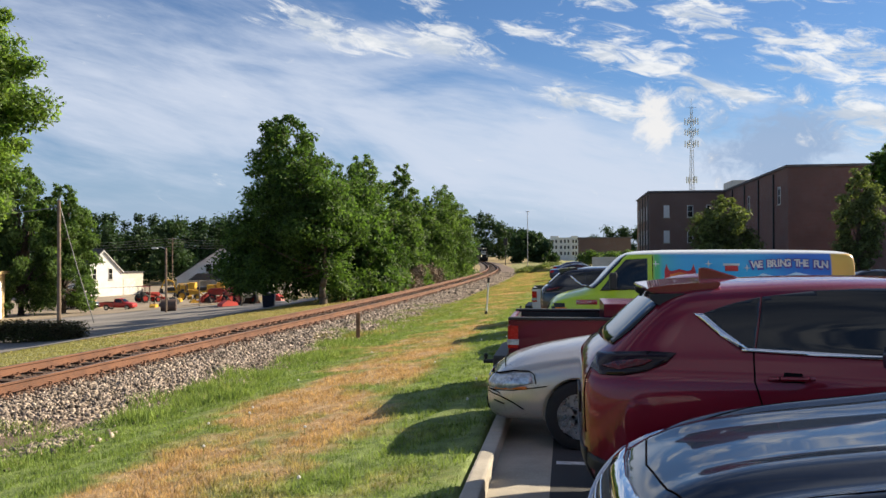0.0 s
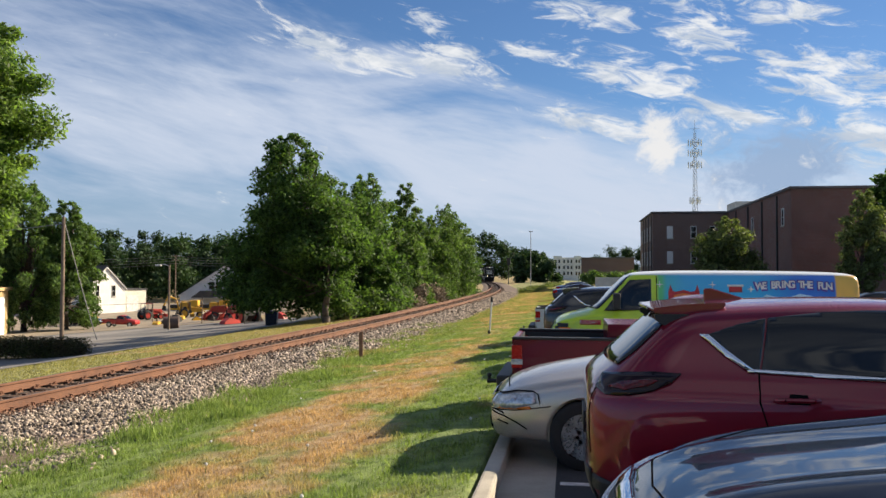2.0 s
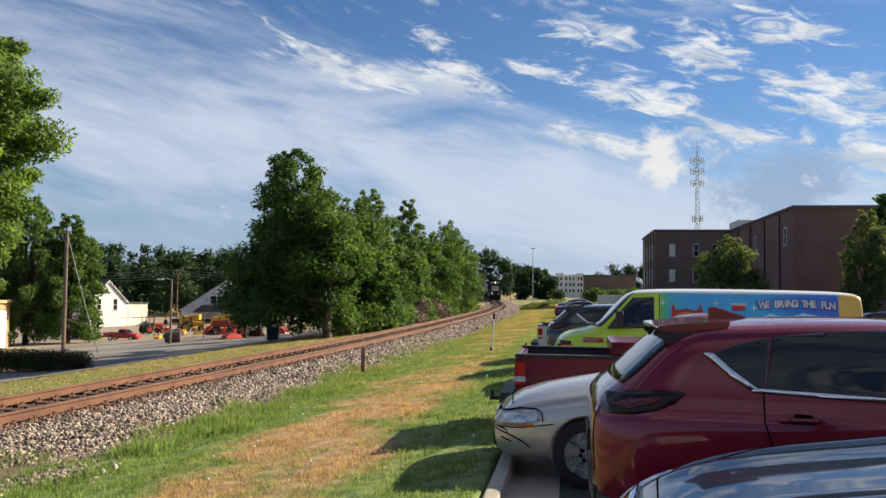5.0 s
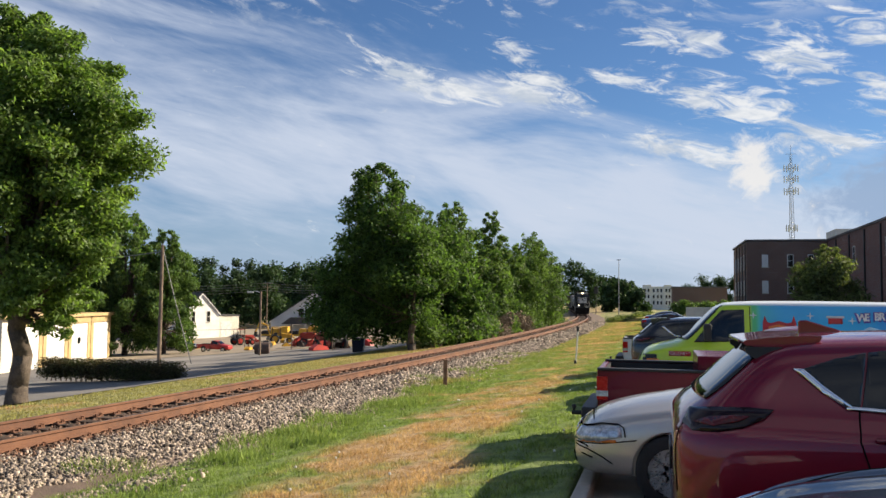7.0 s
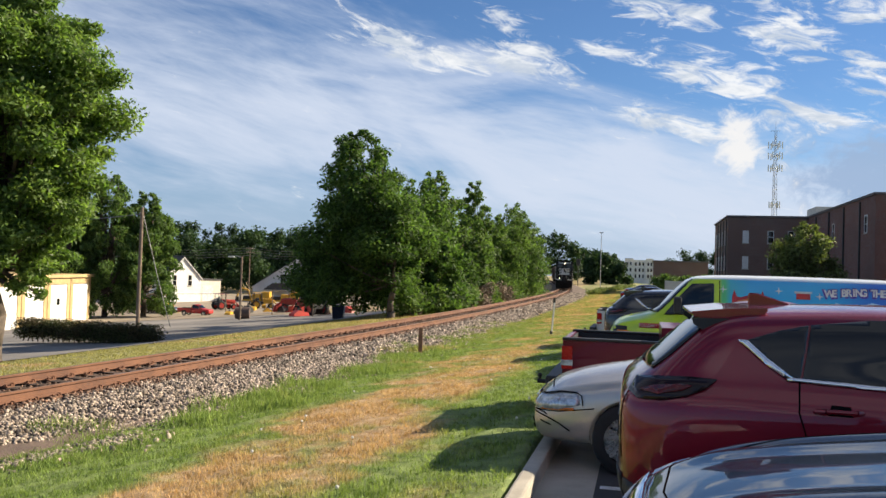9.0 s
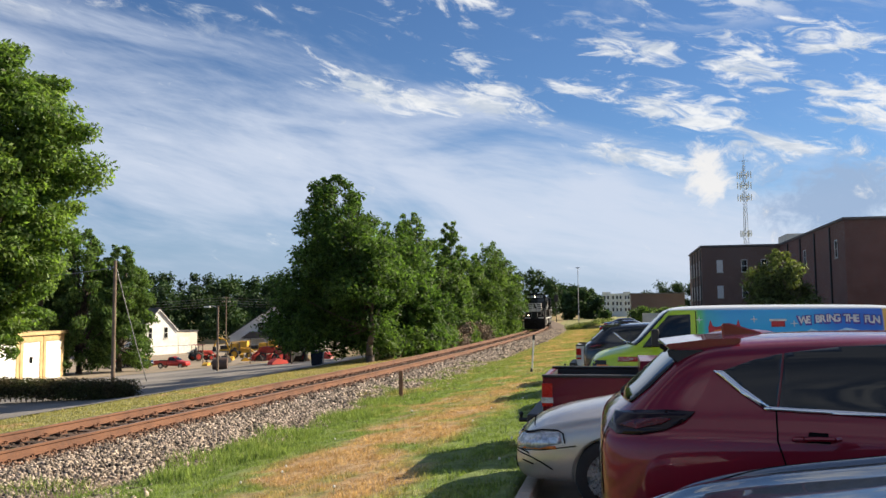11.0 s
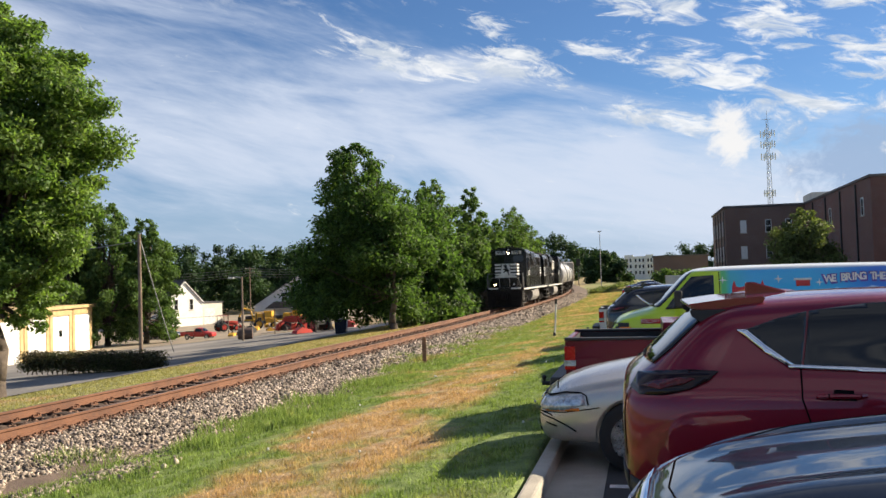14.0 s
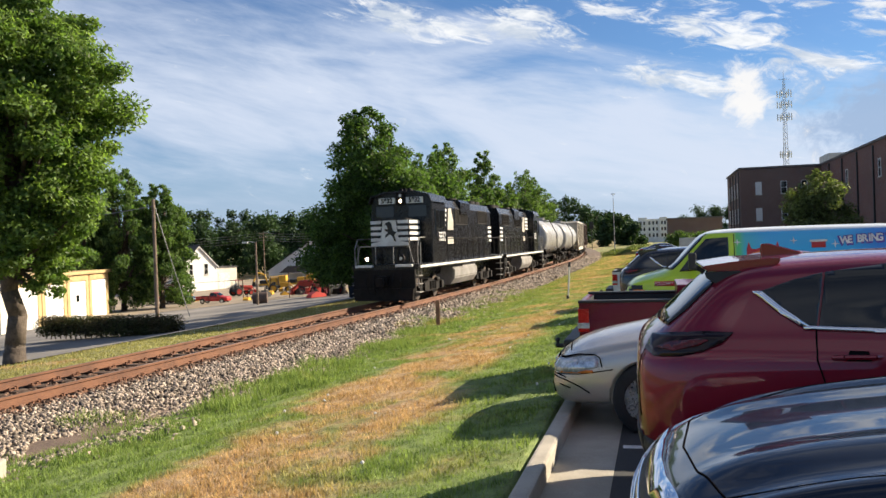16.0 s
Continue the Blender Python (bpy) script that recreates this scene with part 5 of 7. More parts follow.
def suv(m, paint, label, group="parked cars", nose=1.0):
    """nose: stretches the bonnet ahead of the windshield."""
    def fx(x):
        return x if x < 0.85 else 0.85 + (x - 0.85) * nose

    def fo(pts):
        return [(fx(a), b) for a, b in pts]

    C = thing("suv", m, label, "car", group)
    long = nose > 1.2
    body, tr = shell("body", [(fx(q[0]), *q[1:]) for q in (SUV_LONG if long else SUV)], paint, C, (-1.36, fx(1.34)), 0.39, form=bonnet_form if long else None, levels=3 if long else 2)
    mx = fx(2.27) - 1.55
    for s, ax in ((1, "+y"), (-1, "-y")):
        # side glass in one dark band, with body-coloured pillars left between
        laid("quarter_window", tr, [(-1.50, 1.46), (-1.28, 1.262), (-1.20, 1.25), (-1.135, 1.562), (-1.30, 1.528)], ax, M_glass, body, lift=0.011, step=0.03)
        laid("rear_door_window", tr, [(-1.187, 1.248), (-0.30, 1.21), (-0.27, 1.615), (-0.55, 1.613), (-0.80, 1.603), (-1.122, 1.565)], ax, M_glass, body, lift=0.011, step=0.03)
        laid("front_door_window", tr, [(-0.20, 1.19), (0.86, 1.14), (0.62, 1.40), (0.30, 1.535), (-0.17, 1.565)], ax, M_glass, body)
        laid("pillar_trim", tr, [(-0.31, 1.185), (-0.19, 1.185), (-0.16, 1.57), (-0.28, 1.57)], ax, M_trim, body, lift=0.004)
        laid("window_chrome", tr, strip([(-1.27, 1.254), (-0.75, 1.228), (-0.25, 1.205), (0.30, 1.18), (0.92, 1.135)], 0.022), ax, M_chrome, body, "bright chrome window strip", lift=0.012)
        laid("corner_chrome", tr, [(-1.54, 1.465), (-1.485, 1.465), (-1.38, 1.370), (-1.24, 1.264), (-1.265, 1.25), (-1.39, 1.335), (-1.485, 1.42)], ax, M_chrome, body, "bright chrome corner strip", lift=0.012)
        laid("door_gap", tr, strip([(-1.20, 1.245), (-1.215, 1.08), (-1.17, 0.92), (-1.02, 0.78), (-0.95, 0.42)], 0.009), ax, M_seam, body, lift=0.002, thick=0.004)
        laid("door_gap", tr, strip([(-0.22, 1.18), (-0.23, 0.8), (-0.20, 0.36)], 0.009), ax, M_seam, body, lift=0.002, thick=0.004)
        laid("door_gap", tr, strip([(0.80, 1.12), (0.86, 0.8), (0.84, 0.36)], 0.009), ax, M_seam, body, lift=0.002, thick=0.004)
        for x in (-1.02, 0.0):
            # shade of the hollow behind the handle, painted as a flat dark patch
            laid("handle_cup", tr, [(x - 0.04, 1.075), (x + 0.09, 1.07), (x + 0.08, 1.125), (x - 0.02, 1.13)], ax, M_seam, body, lift=0.003, thick=0.004, step=0.03)
            bm = B()
            rod(bm, [(x - 0.11, s * 0.90, 1.095), (x - 0.06, s * 0.935, 1.102), (x + 0.10, s * 0.935, 1.102), (x + 0.14, s * 0.90, 1.10)], 0.014, 8)
            part("door_handle", bm, paint, body)
        laid("sill_cladding", tr, [(-0.95, 0.24), (0.92, 0.24), (0.92, 0.40), (-0.95, 0.40)], ax, M_trim, body)
        for x in (-1.36, fx(1.34)):
            ring = [(x + 0.45 * math.cos(radians(a)), 0.365 + 0.45 * math.sin(radians(a))) for a in range(-8, 189, 12)]
            ring += [(x + 0.395 * math.cos(radians(a)), 0.365 + 0.395 * math.sin(radians(a))) for a in range(188, -9, -12)]
            laid("arch_cladding", tr, ring, ax, M_trim, body)
        laid("taillight", tr, [(-2.17, 1.125), (-2.12, 1.20), (-2.00, 1.222), (-1.82, 1.235), (-1.66, 1.228), (-1.72, 1.175), (-1.84, 1.125), (-1.98, 1.098), (-2.12, 1.095)], ax, M_smoked, body, "smoked dark red tail lamp", lift=0.010)
        laid("taillight_core", tr, [(-2.10, 1.135), (-2.02, 1.165), (-1.86, 1.185), (-1.80, 1.180), (-1.86, 1.152), (-2.00, 1.125)], ax, M_core, body, lift=0.018)
        laid("rear_corner_cladding", tr, [(-2.19, 0.25), (-1.80, 0.25), (-1.78, 0.46), (-1.95, 0.53), (-2.19, 0.60)], ax, M_trim, body)
        laid("headlight", tr, fo([(1.72, 0.84), (1.76, 0.89), (2.00, 0.86), (2.20, 0.74), (2.19, 0.68), (1.95, 0.76)]), ax, M_clear, body, lift=0.010)
        bm = B()
        prism(bm, [(s * 0.95, 1.08), (s * 1.14, 1.09), (s * 1.16, 1.16), (s * 1.12, 1.23), (s * 0.98, 1.22)], mx - 0.05, mx + 0.05, "x")
        bmesh.ops.bevel(bm, geom=bm.edges[:], offset=0.02, segments=2, affect="EDGES")
        tube(bm, (mx, s * 0.80, 1.08), (mx, s * 0.98, 1.12), 0.03, 0.03, 8)
        mir = part("mirror", bm, paint, body)
        bm = B()
        box(bm, mx - 0.058, mx - 0.05, min(s * 0.98, s * 1.13), max(s * 0.98, s * 1.13), 1.10, 1.21)
        part("mirror_glass", bm, M_chrome, mir)
    # rear
    laid("rear_window", tr, [(-0.62, 1.262), (0.62, 1.262), (0.63, 1.36), (0.60, 1.48), (0.54, 1.585), (-0.54, 1.585), (-0.60, 1.48), (-0.63, 1.36)], "-x", M_glass, body)
    laid("tailgate_gap", tr, strip([(-0.74, 0.72), (-0.70, 0.98), (-0.72, 1.16)], 0.01), "-x", M_seam, body, lift=0.002, thick=0.004)
    laid("tailgate_gap", tr, strip([(0.74, 0.72), (0.70, 0.98), (0.72, 1.16)], 0.01), "-x", M_seam, body, lift=0.002, thick=0.004)
    laid("bumper_cladding", tr, [(-0.72, 0.40), (0.72, 0.40), (0.74, 0.62), (-0.74, 0.62)], "-x", M_trim, body)
    laid("plate_recess", tr, [(-0.28, 0.76), (0.28, 0.76), (0.28, 0.90), (-0.28, 0.90)], "-x", M_trim, body)
    bm = B()
    def roof_z(x):
        return tr.ray_cast(Vector((x, 0, 5)), Vector((0, 0, -1)))[0].z
    zr = roof_z(-1.42)
    prism(bm, [(-1.81, zr - 0.036), (-1.80, zr - 0.062), (-1.62, zr - 0.09), (-1.38, zr - 0.06), (-1.34, zr + 0.002), (-1.56, zr - 0.005)], -0.56, 0.56)
    bmesh.ops.bevel(bm, geom=bm.edges[:], offset=0.010, segments=2, affect="EDGES")
    sp = part("spoiler", bm, paint, body)
    for s in (-1, 1):
        bm = B()
        prism(bm, [(-1.80, zr - 0.075), (-1.79, zr - 0.11), (-1.70, zr - 0.17), (-1.58, zr - 0.07)], min(s * 0.555, s * 0.60), max(s * 0.555, s * 0.60))
        part("spoiler_side", bm, M_trim, sp)
    zf = roof_z(-1.25)
    bm = B()
    prism(bm, [(-1.40, zf - 0.03), (-1.12, zf - 0.01), (-1.14, zf + 0.012), (-1.35, zf + 0.078), (-1.40, zf + 0.075)], -0.02, 0.02)
    bmesh.ops.bevel(bm, geom=bm.edges[:], offset=0.008, segments=1, affect="EDGES")
    part("roof_fin", bm, paint, body)
    # front
    laid("windshield", tr, [(-0.70, 1.13), (0.70, 1.13), (0.62, 1.50), (0.50, 1.60), (-0.50, 1.60), (-0.62, 1.50)], "+x", M_glass, body)
    laid("grille", tr, [(-0.50, 0.44), (0.50, 0.44), (0.62, 0.62), (0.56, 0.78), (-0.56, 0.78), (-0.62, 0.62)], "+x", M_trim, body, lift=0.008)
    for k in range(6):
        z = 0.47 + 0.05 * k
        laid("grille_bar", tr, strip([(-0.48, z), (0.48, z)], 0.012), "+x", M_chrome, body, lift=0.016)
    laid("grille_wing", tr, strip([(-0.82, 0.80), (-0.68, 0.74), (-0.56, 0.58), (-0.42, 0.46), (0.0, 0.43), (0.42, 0.46), (0.56, 0.58), (0.68, 0.74), (0.82, 0.80)], 0.095), "+x", M_chrome, body, "bright chrome grille surround", lift=0.022, thick=0.03)
    laid("grille_lip", tr, strip(fo([(2.165, -0.60), (2.195, -0.30), (2.205, 0.0), (2.195, 0.30), (2.165, 0.60)]), 0.06), "+z", M_chrome, body, "bright chrome lip over the grille", lift=0.010, thick=0.02)
    laid("lower_intake", tr, [(-0.60, 0.28), (0.60, 0.28), (0.62, 0.38), (-0.62, 0.38)], "+x", M_trim, body)
    laid("hood_gap", tr, strip(fo([(2.06, -0.62), (2.11, -0.40), (2.135, 0.0), (2.11, 0.40), (2.06, 0.62)]), 0.007), "+z", M_seam, body, lift=0.0005, thick=0.003)
    for s in (-1, 1):
        laid("hood_gap", tr, strip(fo([(2.06, s * 0.62), (1.75, s * 0.735), (1.30, s * 0.78), (1.05, s * 0.78)]), 0.007), "+z", M_seam, body, lift=0.0005, thick=0.003)
    for x in (-1.36, fx(1.34)):
        for s in (-1, 1):
            car_wheel(C, x, s * 0.80, 0.355, 0.22, 5)
    return C


SEDAN = [(-2.38, 0.42, 0.60, 0.80, 0.84, 0.45), (-2.33, 0.30, 0.80, 0.93, 0.97, 0.58), (-2.15, 0.24, 0.87, 0.97, 1.02, 0.60), (-1.65, 0.22, 0.89, 0.98, 1.05, 0.60), (-1.35, 0.22, 0.89, 0.97, 1.20, 0.57), (-0.95, 0.21, 0.89, 0.96, 1.37, 0.55),
         (-0.5, 0.21, 0.89, 0.95, 1.435, 0.56), (0.1, 0.21, 0.89, 0.94, 1.43, 0.56), (0.5, 0.21, 0.89, 0.93, 1.32, 0.57), (0.95, 0.21, 0.89, 0.92, 1.08, 0.62), (1.25, 0.21, 0.885, 0.88, 0.965, 0.66), (1.8, 0.21, 0.87, 0.80, 0.885, 0.66), (2.12, 0.21, 0.82, 0.725, 0.80, 0.62), (2.30, 0.22, 0.74, 0.655, 0.70, 0.56), (2.37, 0.28, 0.64, 0.57, 0.60, 0.46), (2.39, 0.36, 0.52, 0.50, 0.53, 0.36)]


def sedan(m, paint, label, group="parked cars", worn=False):
    C = thing("sedan", m, label, "car", group)
    body, tr = shell("body", SEDAN, paint, C, (-1.36, 1.50), 0.345)
    for s, ax in ((1, "+y"), (-1, "-y")):
        laid("rear_door_window", tr, [(-1.22, 1.0), (-0.34, 0.985), (-0.34, 1.34), (-0.75, 1.315), (-1.05, 1.17)], ax, M_glass, body)
        laid("front_door_window", tr, [(-0.28, 0.985), (0.84, 0.965), (0.45, 1.27), (0.10, 1.35), (-0.28, 1.35)], ax, M_glass, body)
        laid("door_gap", tr, strip([(-0.31, 0.97), (-0.30, 0.3)], 0.01), ax, M_seam, body, lift=0.002, thick=0.004)
        laid("door_gap", tr, strip([(0.86, 0.95), (0.84, 0.3)], 0.01), ax, M_seam, body, lift=0.002, thick=0.004)
        laid("side_moulding", tr, strip([(-0.9, 0.56), (0.9, 0.55)], 0.04), ax, paint, body, lift=0.012)
        laid("taillight", tr, [(-2.32, 0.72), (-1.98, 0.78), (-2.02, 0.92), (-2.32, 0.90)], ax, M_tail, body)
        laid("headlight_amber", tr, [(1.98, 0.545), (2.30, 0.53), (2.31, 0.55), (1.99, 0.572)], ax, M_amber, body, "amber strip under the headlamp", lift=0.010)
        laid("headlight", tr, [(1.93, 0.60), (1.95, 0.69), (2.10, 0.685), (2.31, 0.635), (2.34, 0.545), (2.12, 0.55)], ax, M_clear, body, "clear headlamp with chrome reflector", lift=0.012)
        laid("headlight_front", tr, [(s * 0.36, 0.545), (s * 0.70, 0.535), (s * 0.80, 0.545), (s * 0.78, 0.645), (s * 0.60, 0.66), (s * 0.38, 0.625)], "+x", M_clear, body, "clear headlamp", lift=0.012)
        laid("headlight_seal", tr, strip([(1.90, 0.60), (1.915, 0.68), (1.96, 0.705), (2.10, 0.70), (2.33, 0.645)], 0.010), ax, M_seam, body, lift=0.016, thick=0.006)
        laid("bumper_gap", tr, strip([(1.80, 0.58), (2.12, 0.53), (2.36, 0.52)], 0.010), ax, M_seam, body, lift=0.003, thick=0.004)
        bm = B()
        box(bm, 0.62, 0.74, min(s * 0.92, s * 1.06), max(s * 0.92, s * 1.06), 0.95, 1.07, 0.025)
        tube(bm, (0.68, s * 0.84, 0.97), (0.68, s * 0.95, 1.0), 0.025, 0.025, 6)
        part("mirror", bm, paint, body)
        for x in (-0.95, 0.02):
            bm = B()
            rod(bm, [(x - 0.08, s * 0.895, 0.80), (x + 0.10, s * 0.895, 0.80)], 0.016, 6)
            part("door_handle", bm, paint, body)
    laid("windshield", tr, [(-0.62, 0.99), (0.62, 0.99), (0.54, 1.30), (0.44, 1.385), (-0.44, 1.385), (-0.54, 1.30)], "+x", M_glass, body)
    laid("rear_window", tr, [(-0.60, 1.07), (0.60, 1.07), (0.46, 1.375), (-0.46, 1.375)], "-x", M_glass, body)
    laid("grille", tr, [(-0.32, 0.555), (0.32, 0.555), (0.30, 0.635), (-0.30, 0.635)], "+x", M_trim, body, lift=0.01)
    laid("grille_bar", tr, strip([(-0.31, 0.595), (0.31, 0.595)], 0.016), "+x", M_chrome, body, lift=0.02)
    laid("lower_intake", tr, [(-0.42, 0.30), (0.42, 0.30), (0.46, 0.40), (-0.46, 0.40)], "+x", M_trim, body)
    laid("hood_gap", tr, strip([(2.20, -0.55), (2.24, 0.0), (2.20, 0.55)], 0.010), "+z", M_seam, body, lift=0.002, thick=0.004)
    for s in (-1, 1):
        for z in (0.345, 0.405):
            laid("bumper_slot", tr, strip([(s * 0.26, z), (s * 0.46, z), (s * 0.60, z + 0.01)], 0.030), "+x", M_seam, body, lift=0.006, thick=0.008)
    if worn:
        for pts in ([(2.36, 0.50), (2.24, 0.47), (2.12, 0.42), (2.02, 0.36)], [(2.30, 0.43), (2.20, 0.40)], [(2.34, 0.52), (2.26, 0.505), (2.24, 0.49)]):
            laid("bumper_scuff", tr, strip(pts, 0.011), "+y", M_seam, body, "black scuff on the bumper", lift=0.004, thick=0.006)
    for x in (-1.36, 1.50):
        for s in (-1, 1):
            car_wheel(C, x, s * 0.79, 0.315, 0.20, 7)
    return C


def pickup(m, paint, label, group="parked cars", load=True):
    C = thing("pickup_truck", m, label, "truck", group)
    PICK = [(-0.42, 0.40, 0.80, 1.02, 1.06, 0.60), (-0.38, 0.34, 0.87, 1.04, 1.50, 0.60), (-0.30, 0.34, 0.88, 1.05, 1.60, 0.60), (0.2, 0.34, 0.88, 1.04, 1.645, 0.61), (0.6, 0.34, 0.88, 1.03, 1.60, 0.60), (0.85, 0.34, 0.88, 1.02, 1.42, 0.62), (1.2, 0.34, 0.88, 1.01, 1.12, 0.66),
            (1.4, 0.34, 0.87, 0.98, 1.06, 0.66), (2.0, 0.34, 0.86, 0.94, 1.01, 0.64), (2.3, 0.34, 0.80, 0.88, 0.94, 0.6), (2.4, 0.42, 0.68, 0.76, 0.80, 0.5)]
    body, tr = shell("cab", PICK, paint, C, (1.55,), 0.40)
    for s, ax in ((1, "+y"), (-1, "-y")):
        laid("door_window", tr, [(-0.22, 1.08), (0.95, 1.06), (0.62, 1.44), (0.3, 1.53), (-0.22, 1.53)], ax, M_glass, body)
        laid("door_gap", tr, strip([(-0.25, 1.0), (-0.24, 0.4)], 0.01), ax, M_seam, body, lift=0.002, thick=0.004)
        bm = B()
        box(bm, 0.78, 0.92, min(s * 0.92, s * 1.12), max(s * 0.92, s * 1.12), 1.05, 1.22, 0.03)
        part("mirror", bm, M_trim, body)
        # bed side
        bm = B()
        prism(bm, [(-2.38, 0.52), (-2.38, 1.06), (-0.44, 1.06), (-0.44, 0.45), (-0.95, 0.45), (-1.0, 0.62), (-1.15, 0.76), (-1.40, 0.80), (-1.65, 0.76), (-1.80, 0.62), (-1.85, 0.50)], min(s * 0.78, s * 0.875), max(s * 0.78, s * 0.875))
        bmesh.ops.bevel(bm, geom=bm.edges[:], offset=0.012, segments=2, affect="EDGES")
        side_ = part("bed_side", bm, paint, C)
        bm = B()
        box(bm, -2.40, -0.44, min(s * 0.76, s * 0.89), max(s * 0.76, s * 0.89), 1.062, 1.095, 0.01)
        part("bed_rail", bm, M_trim, side_, "black plastic bed rail cap")
        bm = B()
        box(bm, -2.405, -2.27, min(s * 0.70, s * 0.888), max(s * 0.70, s * 0.888), 0.70, 0.99, 0.012)
        tl = part("taillight", bm, M_tail, side_, "red tail lamp")
        bm = B()
        box(bm, -2.412, -2.265, min(s * 0.71, s * 0.895), max(s * 0.71, s * 0.895), 0.745, 0.815, 0.004)
        part("reversing_lens", bm, M_clear, tl)
    bm = B()
    box(bm, -2.41, -2.34, -0.70, 0.70, 0.55, 1.07, 0.015)
    part("tailgate", bm, paint, C)
    bm = B()
    box(bm, -2.33, -0.45, -0.775, 0.775, 0.60, 0.66)
    box(bm, -2.33, -0.45, -0.775, -0.755, 0.66, 1.055)
    box(bm, -2.33, -0.45, 0.755, 0.775, 0.66, 1.055)
    box(bm, -2.335, -2.315, -0.755, 0.755, 0.66, 1.055)
    part("bed_liner", bm, M_trim, C, "black plastic bed liner")
    bm = B()
    box(bm, -2.60, -2.42, -0.86, 0.86, 0.42, 0.60, 0.03)
    bump_ = part("rear_bumper", bm, M_trim, C)
    bm = B()
    tube(bm, (-2.60, 0, 0.42), (-2.80, 0, 0.42), 0.03, 0.03, 8)
    bmesh.ops.create_uvsphere(bm, u_segments=12, v_segments=8, radius=0.032, matrix=Matrix.Translation((-2.77, 0, 0.50)))
    tube(bm, (-2.77, 0, 0.40), (-2.77, 0, 0.48), 0.02, 0.02, 8)
    part("tow_ball", bm, M_trim, bump_)
    laid("rear_window", tr, [(-0.55, 1.14), (0.55, 1.14), (0.5, 1.48), (-0.5, 1.48)], "-x", M_glass, body)
    laid("windshield", tr, [(-0.66, 1.13), (0.66, 1.13), (0.55, 1.52), (-0.55, 1.52)], "+x", M_glass, body)
    for x in (-1.40, 1.55):
        for s in (-1, 1):
            car_wheel(C, x, s * 0.76, 0.345, 0.22, 6)
    return C


def van_paint():
    """Lime front, turquoise-to-blue printed side, white roof edge: bands along the body."""
    m = bpy.data.materials.new("printed_van_wrap")
    m.use_nodes = True
    N = Nodes(m.node_tree)
    pos = N.n("ShaderNodeTexCoord").outputs["Object"]
    s = N.n("ShaderNodeSeparateXYZ", {0: pos})
    x, z = s.outputs[0], s.outputs[2]
    soft = N.noise(pos, 2.2, 3.0, 0.5)
    xs = N.math("MULTIPLY_ADD", soft, 0.12, x)
    c = N.mix(N.step(xs, 0.15, 0.66), (0.03, 0.36, 0.66), (0.05, 0.42, 0.50))
    c = N.mix(N.step(xs, 0.58, 0.70), c, (0.10, 0.50, 0.16))
    c = N.mix(N.step(x, 0.66, 0.74), c, (0.50, 0.66, 0.02))
    c = N.mix(N.step(xs, -1.0, -2.0), c, (0.03, 0.16, 0.58))
    c = N.mix(N.step(x, -2.52, -2.56), c, (0.80, 0.46, 0.06))
    c = N.mix(N.step(z, 1.93, 1.96), c, (0.78, 0.80, 0.80))
    b = N.n("ShaderNodeBsdfPrincipled", {"Base Color": c, "Roughness": 0.30, "Coat Weight": 0.6, "Coat Roughness": 0.05})
    N.n("ShaderNodeOutputMaterial", {0: b.outputs[0]})
    return m


VAN = [(-3.00, 0.55, 0.86, 1.15, 1.86, 0.74), (-2.97, 0.45, 0.97, 1.20, 1.95, 0.80), (-2.84, 0.36, 1.00, 1.22, 2.00, 0.82), (-2.2, 0.34, 1.01, 1.22, 2.02, 0.82), (-0.8, 0.34, 1.01, 1.22, 2.035, 0.82), (0.6, 0.34, 1.01, 1.22, 2.03, 0.81), (1.05, 0.34, 1.01, 1.22, 2.00, 0.80), (1.25, 0.34, 1.01, 1.22, 1.96, 0.79), (1.55, 0.34, 1.01, 1.21, 1.64, 0.80), (1.85, 0.34, 1.0, 1.19, 1.32, 0.80),
       (2.05, 0.34, 0.99, 1.15, 1.24, 0.78), (2.45, 0.34, 0.97, 1.08, 1.16, 0.74), (2.65, 0.36, 0.92, 1.00, 1.06, 0.68), (2.74, 0.42, 0.84, 0.85, 0.90, 0.6), (2.76, 0.5, 0.76, 0.78, 0.82, 0.5)]


